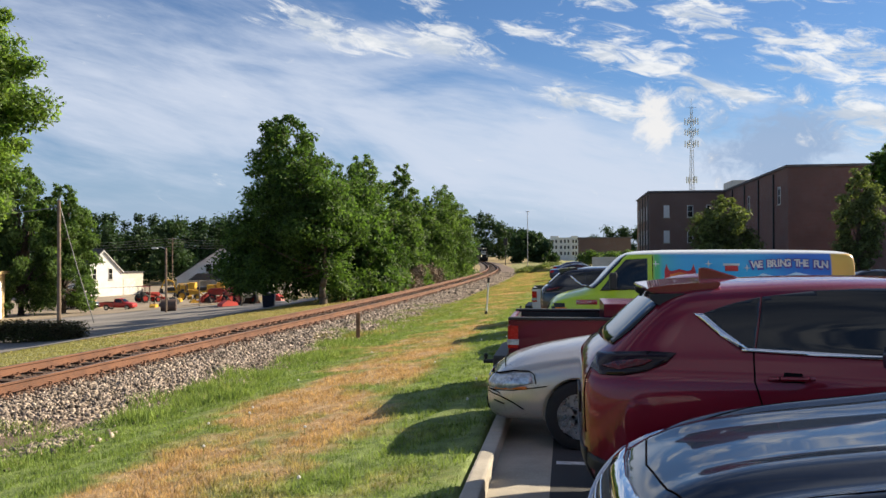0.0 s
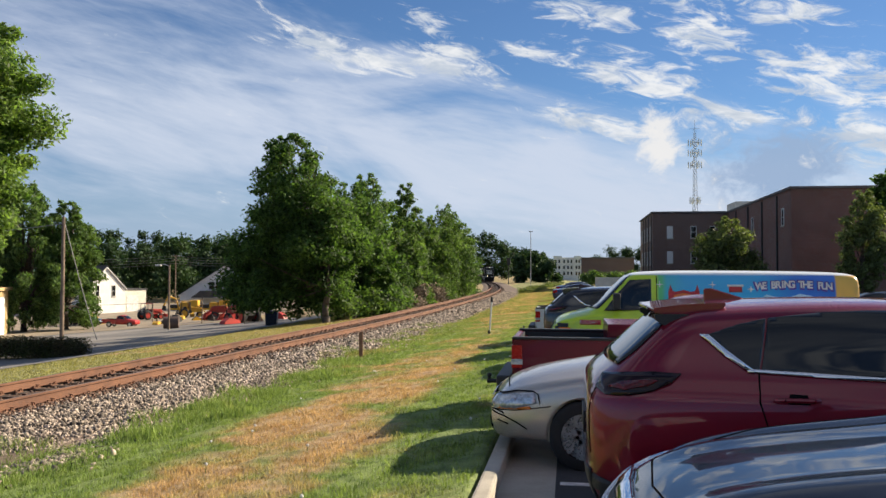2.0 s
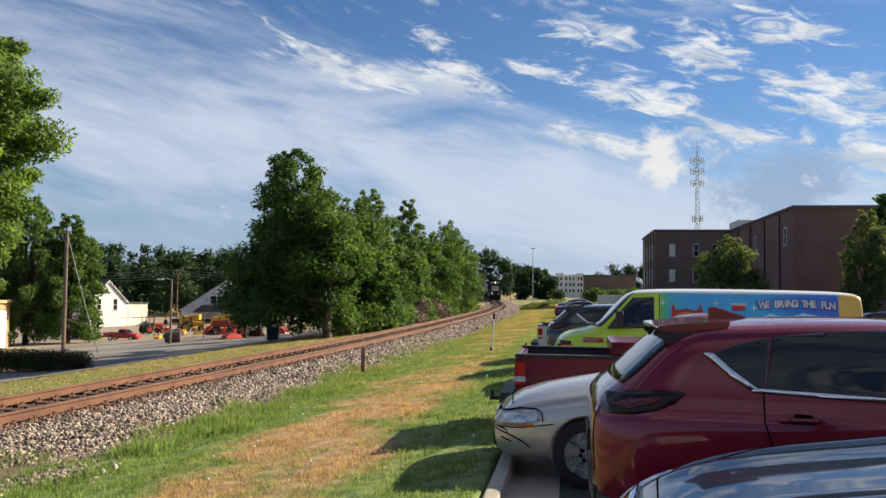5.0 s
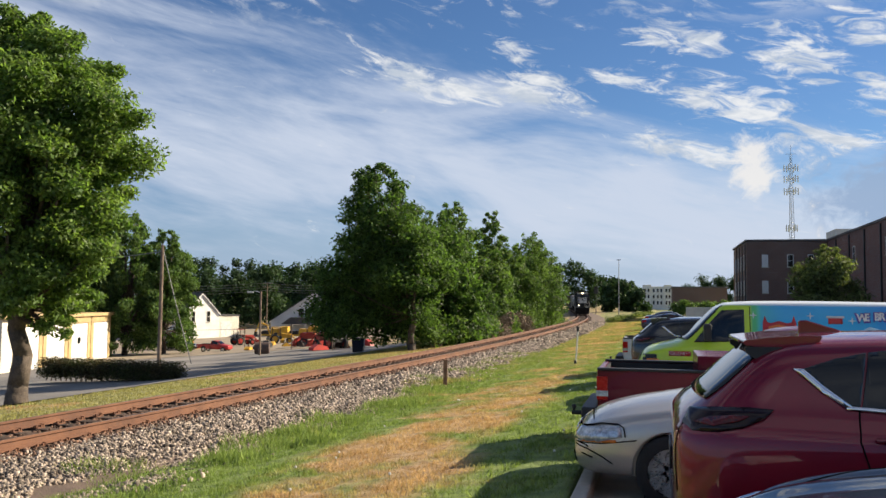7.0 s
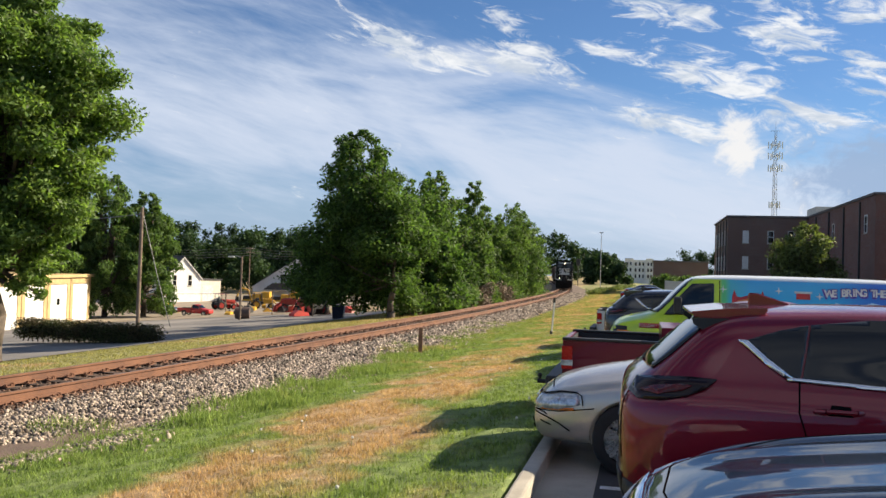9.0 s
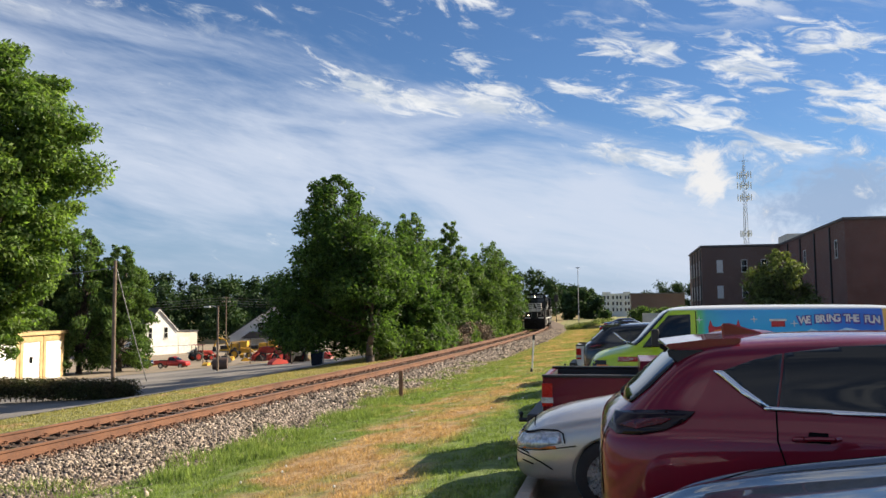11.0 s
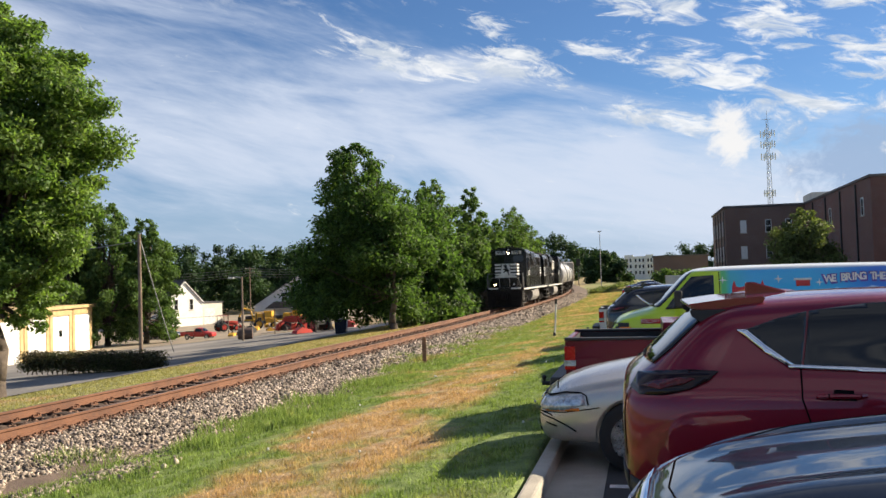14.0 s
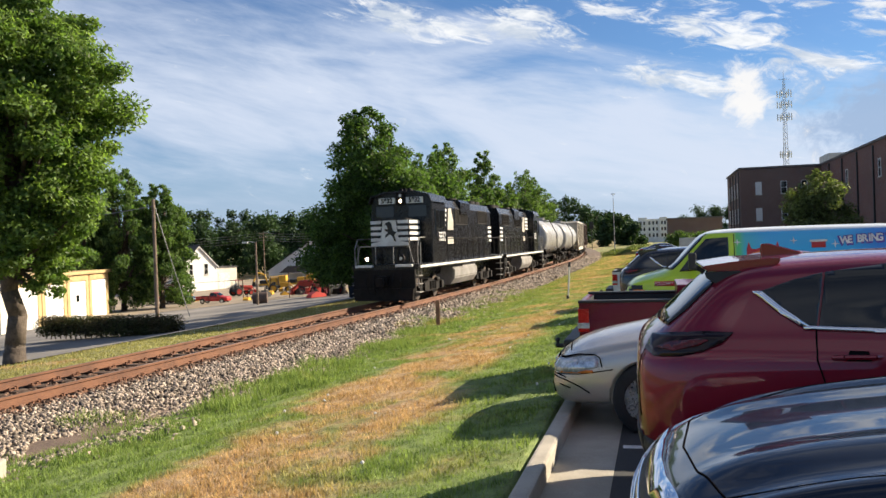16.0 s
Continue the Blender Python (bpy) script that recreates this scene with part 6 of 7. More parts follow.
def van(m):
    C = thing("party_van", m, "lime green van with a bright blue printed side", "van", "parked cars")
    body, tr = shell("body", VAN, van_paint(), C, (-1.60, 1.90), 0.42)
    M_purple = material("purple_print", (0.10, 0.05, 0.32), 0.35)
    M_orange = material("orange_print", (0.85, 0.22, 0.03), 0.35)
    M_print_red = material("red_print", (0.55, 0.03, 0.03), 0.35)
    M_sky = material("pale_print", (0.55, 0.80, 0.90), 0.35)
    for s, ax in ((1, "+y"), (-1, "-y")):
        laid("door_window", tr, [(0.82, 1.27), (1.72, 1.24), (1.42, 1.62), (1.22, 1.84), (0.82, 1.86)], ax, M_glass, body)
        laid("door_gap", tr, strip([(0.72, 1.92), (0.72, 0.45)], 0.014), ax, M_seam, body, lift=0.003, thick=0.004)
        laid("lower_trim", tr, strip([(-2.6, 0.62), (2.5, 0.60)], 0.06), ax, M_trim, body)
        bm = B()
        box(bm, 1.42, 1.56, min(s * 1.06, s * 1.30), max(s * 1.06, s * 1.30), 1.28, 1.60, 0.04)
        tube(bm, (1.5, s * 0.95, 1.32), (1.5, s * 1.1, 1.4), 0.03, 0.03, 6)
        part("mirror", bm, M_trim, body)
        laid("side_marker", tr, [(2.36, 0.80), (2.58, 0.80), (2.58, 0.92), (2.36, 0.92)], ax, M_amber, body)
        laid("headlight", tr, [(2.40, 0.78), (2.75, 0.78), (2.75, 1.0), (2.40, 1.0)], ax, M_trim, body, lift=0.004)
        laid("printed_house", tr, [(0.50, 1.36), (0.50, 1.62), (0.46, 1.76), (0.42, 1.64), (0.36, 1.62), (0.22, 1.66), (0.08, 1.62), (0.0, 1.64), (-0.04, 1.76), (-0.08, 1.62), (-0.08, 1.36)], ax, M_print_red, body, lift=0.003, thick=0.003)
        laid("printed_door", tr, [(0.40, 1.36), (0.40, 1.56), (0.22, 1.60), (0.02, 1.56), (0.02, 1.36)], ax, M_orange, body, lift=0.006, thick=0.003)
        laid("printed_drum", tr, [(-0.62, 1.62), (-0.86, 1.62), (-0.86, 1.73), (-0.62, 1.73)], ax, M_print_red, body, lift=0.003, thick=0.003)
        laid("printed_drum_top", tr, [(-0.59, 1.725), (-0.89, 1.725), (-0.89, 1.765), (-0.59, 1.765)], ax, M_white, body, lift=0.006, thick=0.003)
        laid("printed_waves", tr, [(-1.0, 1.40), (-1.3, 1.58), (-1.6, 1.50), (-1.9, 1.60), (-2.3, 1.52), (-2.4, 1.3), (-1.0, 1.3)], ax, M_sky, body, lift=0.003, thick=0.003)
        for cx, cz in ((-0.32, 1.76), (-1.02, 1.68), (0.66, 1.76)):
            star = []
            for i in range(8):
                rad = 0.075 if i % 2 == 0 else 0.018
                star.append((cx + rad * math.cos(i * math.pi / 4), cz + rad * math.sin(i * math.pi / 4)))
            laid("printed_star", tr, star, ax, M_white, body, lift=0.004, thick=0.003)
        rz = 180 if s > 0 else 0
        y = s * 1.0
        # slogan, letter by letter along a slight arc, white with a purple shadow
        words = "WE BRING THE FUN"
        for i, ch in enumerate(words):
            if ch == " ":
                continue
            u = i / (len(words) - 1)
            x = (-1.18 - 1.24 * u) if s > 0 else (-2.42 + 1.24 * u)
            zz = 1.735 + 0.035 * math.sin(u * math.pi)
            hit = tr.ray_cast(Vector((x, s * 3, zz)), Vector((0, -s, 0)))
            yy = hit[0].y if hit[0] else y
            lettering("slogan_shadow", ch, 0.225, M_purple, pose(x, yy + s * 0.012, zz - 0.012, 83 if s > 0 else 83, 0, rz), body, width=0.92, thick=0.004, bold=0.016)
            lettering("slogan_letter", ch, 0.185, M_white, pose(x, yy + s * 0.022, zz, 83, 0, rz), body, width=0.88, thick=0.004, bold=0.006)
        laid("label_field", tr, [(1.78, 0.98), (2.18, 0.98), (2.18, 1.07), (1.78, 1.07)], ax, M_print_red, body, lift=0.004, thick=0.003)
        hit = tr.ray_cast(Vector((1.98, s * 3, 1.025)), Vector((0, -s, 0)))
        lettering("label_text", "FOLLOW US", 0.085, M_white, pose(1.98, (hit[0].y if hit[0] else y) + s * 0.012, 1.025, 88, 0, rz), body, width=0.85, thick=0.002)
    laid("windshield", tr, [(-0.82, 1.28), (0.82, 1.28), (0.74, 1.80), (0.64, 1.93), (-0.64, 1.93), (-0.74, 1.80)], "+x", M_glass, body)
    laid("grille", tr, [(-0.5, 0.72), (0.5, 0.72), (0.5, 0.98), (-0.5, 0.98)], "+x", M_trim, body)
    bm = B()
    box(bm, 2.72, 2.88, -0.96, 0.96, 0.42, 0.62, 0.04)
    part("front_bumper", bm, M_trim, C)
    for x in (-1.60, 1.90):
        for s in (-1, 1):
            car_wheel(C, x, s * 0.86, 0.37, 0.24, 6)
    return C


def park(x, y, turn=0):
    return pose(x, y, float(lot_z(y)), 0, 0, turn)


suv(park(2.40, 7.02), M_red, "glossy dark red compact SUV parked tail to the kerb")
suv(park(3.14, 4.38, 180), M_navy, "glossy navy SUV with chrome grille, parked nose to the kerb", nose=1.48).scale = (1, 1, 1.12)
sedan(park(1.74, 9.82, 180), M_tan, "silver-tan sedan with a scuffed front bumper over the kerb", worn=True).scale = (1.03, 1.0, 1.045)
truck = pickup(park(1.74, 12.45), M_maroon, "maroon pickup truck with black bed rails, tail over the kerb")
bm = B()
box(bm, -0.30, 0.30, -0.70, 0.70, 0.0, 0.34, 0.015)
crate = part("tool_box", bm, M_maroon)
crate.matrix_world = pose(0.85, 12.45, float(lot_z(12.45)) + 0.92)
tagged(crate, "dark maroon tool box in the truck bed", "tool box")
bm = B()
for s in (-0.7, 0.64):
    box(bm, -0.30, 0.30, s, s + 0.06, -0.26, 0.0)
part("tool_box_leg", bm, M_trim, crate)
sedan(park(2.55, 15.2, 180), M_whitecar, "white sedan parked between a truck and a van")
van(park(2.45, 18.25, 180))
suv(park(1.70, 21.7), M_blackcar, "black SUV parked tail to the kerb")
wt = copy_thing(truck, park(1.55, 25.0))
for o in wt.children_recursive:
    if o.data and o.data.materials and o.data.materials[0] == M_maroon:
        o.data = o.data.copy()
        o.data.materials[0] = M_whitecar
tagged(wt, "white pickup truck parked tail to the kerb")
sil = sedan(park(2.2, 28.2), M_silver, "silver sedan parked in the row")
for k, (x, y, rz, src, lab) in enumerate([(2.4, 31.5, 180, "sil", "silver sedan parked in the row"), (2.4, 38.0, 0, "sil", "silver sedan parked in the row"), (4.0, 52.0, 0, "sil", "silver sedan parked far along the row")]):
    tagged(copy_thing(sil, park(x, y, rz)), lab)
dark = sedan(park(14.0, 42.0, 180), M_blackcar, "black sedan parked behind the van")
tagged(copy_thing(dark, park(17.5, 44.0, 170)), "black sedan parked behind the van")
tagged(copy_thing(sil, park(13.5, 34.0, 172)), "silver sedan parked behind the van")
blue = sedan(park(1.2, 66.0, 0), M_bluecar, "dark blue car parked at the far end of the lot")
tagged(copy_thing(sil, park(4.2, 63.0, 20)), "silver car parked at the far end of the lot")
tagged(copy_thing(blue, park(1.2, 84.0, 0)), "dark blue car parked at the far end of the lot")

# ---- buildings and things in the distance ----


def brick_wall(name, base, var):
    m = bpy.data.materials.new(name)
    m.use_nodes = True
    N = Nodes(m.node_tree)
    pos = N.n("ShaderNodeTexCoord").outputs["Object"]
    s = N.n("ShaderNodeSeparateXYZ", {0: pos})
    uv = N.n("ShaderNodeCombineXYZ", {0: N.math("ADD", s.outputs[0], s.outputs[1]), 1: s.outputs[2], 2: 0.0}).outputs[0]
    b = N.n("ShaderNodeTexBrick", {"Vector": uv, "Scale": 1.0, "Color1": (*base, 1), "Color2": (*var, 1), "Mortar": (0.22, 0.20, 0.18, 1), "Mortar Size": 0.008,
                                   "Brick Width": 0.21, "Row Height": 0.075})
    big = N.noise(pos, 0.35, 4.0, 0.6)
    col = N.mix(N.step(big, 0.35, 0.65, 0.3, 0.0), b.outputs[0], (0.09, 0.05, 0.04))
    p = N.n("ShaderNodeBsdfPrincipled", {"Base Color": col, "Roughness": 0.9})
    N.t.links.new(N.n("ShaderNodeBump", {"Strength": 0.3, "Distance": 0.01, "Height": b.outputs[1]}).outputs[0], p.inputs["Normal"])
    N.n("ShaderNodeOutputMaterial", {0: p.outputs[0]})
    return m


M_brick = brick_wall("red_brown_brick", (0.22, 0.085, 0.060), (0.17, 0.070, 0.052))
M_brick2 = brick_wall("brown_brick", (0.20, 0.11, 0.085), (0.16, 0.09, 0.07))
M_stonecap = material("roof_coping", (0.16, 0.14, 0.13), 0.8, scale=1, fine=20)
M_cream = material("cream_siding", (0.70, 0.66, 0.56), 0.7, var=(0.56, 0.52, 0.43), scale=0.8, fine=12)
M_siding = material("white_siding", (0.76, 0.75, 0.72), 0.65, var=(0.62, 0.61, 0.58), scale=0.7, fine=12)
M_yellowtrim = material("yellow_wood_trim", (0.50, 0.36, 0.17), 0.7, var=(0.38, 0.26, 0.12), scale=1.5, fine=20)
M_roofing = material("dark_roofing", (0.045, 0.045, 0.05), 0.85, var=(0.07, 0.065, 0.06), scale=1.2, fine=25, bumpy=0.3, bump_scale=30)
M_galv = material("galvanised_steel", (0.42, 0.43, 0.44), 0.5, metal=0.6, scale=2, fine=30)
M_yellow = material("yellow_machine_paint", (0.66, 0.37, 0.02), 0.5, var=(0.46, 0.26, 0.03), scale=1.2, fine=14)
M_mred = material("red_machine_paint", (0.46, 0.03, 0.02), 0.5, var=(0.30, 0.03, 0.02), scale=1.2, fine=14)
M_wire = material("grey_cable", (0.22, 0.22, 0.22), 0.6)


def window(parent, m, w, h, bright=False):
    """A sash window set in a wall; local x along the wall, y out of it."""
    bm = B()
    box(bm, -w / 2, w / 2, -0.02, 0.05, 0, 0.07)
    box(bm, -w / 2, w / 2, -0.02, 0.05, h - 0.07, h)
    box(bm, -w / 2, -w / 2 + 0.07, -0.02, 0.05, 0.07, h - 0.07)
    box(bm, w / 2 - 0.07, w / 2, -0.02, 0.05, 0.07, h - 0.07)
    box(bm, -w / 2 + 0.07, w / 2 - 0.07, -0.02, 0.04, h * 0.5 - 0.03, h * 0.5 + 0.03)
    fr = part("window", bm, M_white, parent)
    fr.matrix_basis = m
    bm = B()
    box(bm, -w / 2 + 0.06, w / 2 - 0.06, -0.01, 0.015, 0.06, h - 0.06)
    part("pane", bm, M_siding if bright else M_glass, fr)
    bm = B()
    box(bm, -w / 2 - 0.08, w / 2 + 0.08, 0.0, 0.12, -0.10, -0.005)
    part("sill", bm, M_concrete, fr)
    return fr


G = -0.4
bld = thing("brick_building", pose(0, 0, G), "dark red-brown brick building with flat roof and few windows", "building")
bm = B()
box(bm, 20.6, 52, 82.4, 132, 0, 10.2)
wall_a = part("main_wall", bm, M_brick, bld)
bm = B()
box(bm, 11.0, 20.6, 113.3, 132, 0, 10.15)
wall_b = part("wing_wall", bm, M_brick2, bld)
for n, (x0, x1, y0, y1) in enumerate(((20.45, 52.1, 82.25, 132.1), (10.85, 20.44, 113.15, 132.1))):
    bm = B()
    box(bm, x0, x1, y0, y1, 10.2, 10.42)
    part("coping", bm, M_stonecap, bld)
bm = B()
box(bm, 22.0, 26.5, 116, 122, 10.42, 11.9)
part("roof_house", bm, M_cream, bld, "pale roof house")
for x in (13.2, 16.2, 18.6):
    for z in (3.6, 6.9):
        window(wall_b, pose(x, 113.29, z, 0, 0, 180), 0.75, 1.6, x < 14)
for y in (116.5, 120.5, 124.5, 128.5):
    for z in (3.4, 6.7):
        window(wall_b, pose(10.99, y, z, 0, 0, 90), 0.6, 1.9)
    bm = B()
    box(bm, 10.88, 11.0, y - 2.1, y - 1.9, 0.0, 10.0)
    part("downpipe", bm, M_trim, wall_b)
for y in (85.5, 92, 99, 106):
    bm = B()
    box(bm, 20.45, 20.6, y + 2.0, y + 2.22, 0.0, 10.0)
    part("downpipe", bm, M_trim, wall_a)
    for z in ((6.9,) if y in (85.5, 99) else ()):
        window(wall_a, pose(20.59, y, z, 0, 0, 90), 0.95, 1.7)
for x in (33, 37):
    for z in (3.0, 6.8):
        window(wall_a, pose(x, 82.39, z, 0, 0, 180), 1.0, 1.7)
bld2 = thing("brick_house", pose(3.9, 0, G), "brick building with pale corner trim beside the lot", "building")
bm = B()
box(bm, 20.2, 44, 57.5, 72, 0, 7.3)
w2 = part("wall", bm, M_brick, bld2)
bm = B()
box(bm, 19.9, 44.3, 57.2, 72.3, 7.3, 7.75)
part("roof", bm, M_white, bld2, "white eaves")
bm = B()
box(bm, 20.05, 20.2, 57.35, 57.6, 0, 7.3)
part("corner_trim", bm, M_cream, bld2)
for y in (61, 66):
    window(w2, pose(20.19, y, 4.2, 0, 0, 90), 1.0, 1.6)
# pale railing by it
rail_t = thing("white_railing", pose(21.6, 56.0, -0.4), "white metal railing beside the brick building", "railing")
for k in range(6):
    bm = B()
    box(bm, -1.6 + k * 0.65, -1.54 + k * 0.65, -0.03, 0.03, 0, 1.9)
    part("post", bm, M_white, rail_t)
for z in (0.6, 1.75):
    bm = B()
    box(bm, -1.6, 1.7, -0.025, 0.025, z, z + 0.07)
    part("rail", bm, M_white, rail_t)

far_w = thing("apartment_building", pose(-0.6, 288, -0.6), "white four-storey apartment building far away", "building")
bm = B()
box(bm, -5.4, 9.0, 0, 12, 0, 9.4)
box(bm, -5.4, -2.0, -0.8, 0, 0, 10.0)
box(bm, 3.0, 6.0, -0.8, 0, 0, 10.0)
far_w.scale = (0.82, 0.82, 0.85)
fw = part("wall", bm, M_siding, far_w)
for x in (-4.4, -3.0, -1.0, 0.6, 2.0, 4.0, 5.2, 7.2, 8.3):
    for z in (2.4, 4.8, 7.2):
        bm = B()
        yy = -0.84 if (x < -2.0 or 3.0 < x < 6.0) else -0.04
        box(bm, x - 0.35, x + 0.35, yy, yy + 0.06, z, z + 1.3)
        part("window", bm, M_glass, fw)
low_b = thing("low_brick_building", pose(0, 200, -0.6), "low brown brick building far beyond the lot", "building")
bm = B()
box(bm, 3.2, 15.2, 0, 14, 0, 6.0)
part("wall", bm, M_brick2, low_b)
bm = B()
box(bm, 3.0, 15.4, -0.2, 14.2, 6.0, 6.3)
part("coping", bm, M_stonecap, low_b)
wall_t = thing("site_wall", pose(0, 60.0, -0.4), "long pale beige low wall at the end of the lot", "wall")
for k in range(7):
    bm = B()
    box(bm, 1.9 + k * 1.2, 3.08 + k * 1.2, -0.1, 0.1, 0, 1.95, 0.01)
    part("panel", bm, M_cream, wall_t)

# cell tower: lattice, antennas, stays
tower = thing("radio_tower", pose(42.0, 289.0, -0.5), "grey lattice radio tower with antenna clusters", "tower")
bm = B()
H_T = 51.5
def tw(z):
    return 1.35 - 1.0 * z / H_T
corners = [(math.cos(a), math.sin(a)) for a in (0.3, 2.394, 4.489)]
for c in corners:
    tube(bm, (c[0] * tw(0), c[1] * tw(0), 0), (c[0] * tw(H_T), c[1] * tw(H_T), H_T), 0.10, 0.06, 6)
z = 0.0
while z < H_T - 2:
    for i in range(3):
        a, b = corners[i], corners[(i + 1) % 3]
        rod(bm, [(a[0] * tw(z), a[1] * tw(z), z), (b[0] * tw(z + 1.6), b[1] * tw(z + 1.6), z + 1.6), (a[0] * tw(z + 1.6), a[1] * tw(z + 1.6), z + 1.6)], 0.04, 4)
    z += 1.6
part("lattice", bm, M_galv, tower)
for z in (27, 39, 43, 46.5):
    for i in range(6):
        bm = B()
        a = i * 1.047
        rr_ = 2.1 if z > 30 else 1.6
        box(bm, -0.16, 0.16, -0.1, 0.1, -1.1, 1.1, 0.03)
        an = part("antenna", bm, M_white, tower)
        an.location = (rr_ * math.cos(a), rr_ * math.sin(a), z)
    bm = B()
    for i in range(6):
        a = i * 1.047
        rod(bm, [(0, 0, z), (2.1 * math.cos(a), 2.1 * math.sin(a), z)], 0.05, 4)
    part("antenna_mount", bm, M_galv, tower)
bm = B()
rod(bm, [(0, 0, H_T), (0, 0, H_T + 2.6)], 0.05, 5)
rod(bm, [(-1.6, 0, H_T - 0.3), (1.6, 0, H_T - 0.3)], 0.05, 5)
part("top_mast", bm, M_galv, tower)

# trees beside the brick building
tree("maple_tree", 13.2, 76.0, 7.6, [(1.0, 2.4, 0, 0), (2.6, 3.2, 0, 0), (4.4, 3.1, 0.3, 0), (5.9, 2.0, 0.5, 0), (7.2, 0.7, 0.6, 0)], 0.16, 15000, 0.15, 71, M_olive, "loose olive-green tree before the brick building", 0.25, clumps=34, ell=0.85, droop=0.3)
tree("maple_tree", 17.4, 53.5, 7.6, [(1.2, 0.9, 0, 0), (3.0, 1.4, 0, 0), (5.3, 1.25, 0, 0), (7.2, 0.5, 0, 0)], 0.12, 9000, 0.12, 72, M_olive, "slender green tree beside the brick building", 0.25, clumps=44)
tree("maple_tree", 24.0, 66.0, 10.5, [(6.0, 2.0, 0, 0), (8.5, 2.2, 0, 0), (10.5, 0.8, 0, 0)], 0.15, 5000, 0.2, 73, M_leaf, "dark green tree behind a brick building", 0.5, clumps=20)
for k, x in enumerate((4.2, 8.0, 11.5)):
    brush("bush", x, 150 + 6 * k, 2.2, 1.6, 3.0, 1800, 0.25, 340 + k, M_leaf3, "pale green shrub before a low brick building")
for k in range(6):
    brush("bush", -4.8 + 0.6 * k, 104 + 11 * k, 1.5, 2.2, 0.7, 900, 0.12, 360 + k, M_olive, "dry olive weeds beyond the grass strip")
# woods light green, up the line to the right
woods("near_woods", [(-12 + 1.2 * k, 215 + 6 * (k % 3), 6.2 - 0.25 * k + 0.8 * (k % 2), 3.4) for k in range(7)], 95, "light green trees beyond the lot")

# ---- beside the track ----


def stake(name, x, y, h, r, mat, label, lean=(0, 0), cap=None):
    T = thing(name, pose(x, y, lz(x, y)), label, "post")
    bm = B()
    top = (lean[0], lean[1], h)
    tube(bm, (0, 0, -0.2), top, r, r * 0.95, 12)
    part("shaft", bm, mat, T)
    if cap:
        bm = B()
        tube(bm, (lean[0] * 0.88, lean[1] * 0.88, h * 0.88), (lean[0] * 1.02, lean[1] * 1.02, h * 1.02), r * 1.6, r * 1.6, 12)
        part("cap", bm, M_trim, T)
        bm = B()
        tube(bm, (0, 0, -0.02), (0, 0, 0.13), r * 1.9, r * 1.5, 12)
        part("foot", bm, M_trim, T)
    return T


stake("marker_post", -2.72, 30.3, 1.27, 0.028, M_white, "thin white marker post with black cap in the grass", (0.10, 0), True)
bm = B()
box(bm, -0.055, 0.055, -0.05, 0.05, -0.2, 0.76, 0.008)
bp = thing("wooden_post", pose(-5.72, 23.8, lz(-5.72, 23.8), 0, 0, 12), "short weathered red-brown wooden post at the ballast's edge", "post")
part("shaft", bm, M_post, bp)
bm = B()
box(bm, -0.28, 0.28, -0.2, 0.2, -0.15, 0.2, 0.03)
cb = part("concrete_block", bm, M_concrete)
cb.matrix_world = pose(-6.72, 8.2, lz(-6.72, 8.2) + 0.04, 4, 3, 20)
tagged(cb, "pale broken concrete block lying in the grass", "concrete block")

sig = thing("railroad_signal", pose(-13.4, 190.0, -0.8), "dark railroad signal mast beside the line", "signal")
bm = B()
tube(bm, (0, 0, 0), (0, 0, 6.0), 0.09, 0.07, 8)
part("mast", bm, M_trim, sig)
bm = B()
box(bm, -0.45, 0.45, -0.12, 0.12, 4.6, 6.2, 0.05)
part("signal_head", bm, M_trim, sig)
lp = thing("street_lamp", pose(-6.6, 150.0, -0.5), "tall thin grey street lamp beyond the grass", "street lamp")
bm = B()
tube(bm, (0, 0, 0), (0, 0, 9.8), 0.08, 0.05, 8)
part("pole", bm, M_galv, lp)
bm = B()
box(bm, -0.35, 0.35, -0.1, 0.1, 9.75, 9.9, 0.03)
part("lamp_head", bm, M_galv, lp)

# dandelion heads and weeds in the grass
r = np.random.default_rng(44)
for k in range(16):
    x, y = r.uniform(-4.6, -1.0), r.uniform(7.0, 20.0)
    d = thing("dandelion", pose(x, y, lz(x, y)), "white dandelion seed head in the grass", "flower", "dandelions")
    bm = B()
    tube(bm, (0, 0, 0), (0.01, 0, 0.09), 0.003, 0.002, 5)
    part("stalk", bm, M_leaf3, d)
    bm = B()
    bmesh.ops.create_icosphere(bm, subdivisions=1, radius=0.018, matrix=Matrix.Translation((0.01, 0, 0.10)))
    part("seed_head", bm, M_white, d)
for k in range(52):
    y = 7 + 33 * r.uniform() ** 1.5
    x = float(track_x(y)) + float(ballast_edge(y)) + r.uniform(-0.9, 0.7)
    n = 420
    px, py = r.normal(0, 0.30, n), r.normal(0, 0.42, n)
    hh = r.uniform(0.08, 0.30, n) * np.exp(-(px ** 2 + py ** 2) * 2)
    a = r.uniform(0, 6.28, n)
    bx = np.stack([x + px, y + py, land_z(x + px, y + py) - 0.01], -1)
    sd_ = np.stack([np.cos(a), np.sin(a), 0 * a], -1) * 0.010
    tp = bx + np.stack([np.cos(a + 1) * hh * 0.5, np.sin(a + 1) * hh * 0.5, hh], -1)
    V = np.stack([bx - sd_, bx + sd_, tp], 1).reshape(-1, 3) - np.array([x, y, lz(x, y)])
    w = fast_mesh("weed_tuft", V, np.arange(3 * n).reshape(-1, 3), M_blade)
    w.location = (x, y, lz(x, y))
    tagged(w, "rank green weed tuft at the ballast's edge", "weeds", "weed tufts", "stuff")

# ---- across the track: the yard ----
YZ = -2.33
EYE = Vector((0.07, 0.92, 1.775))


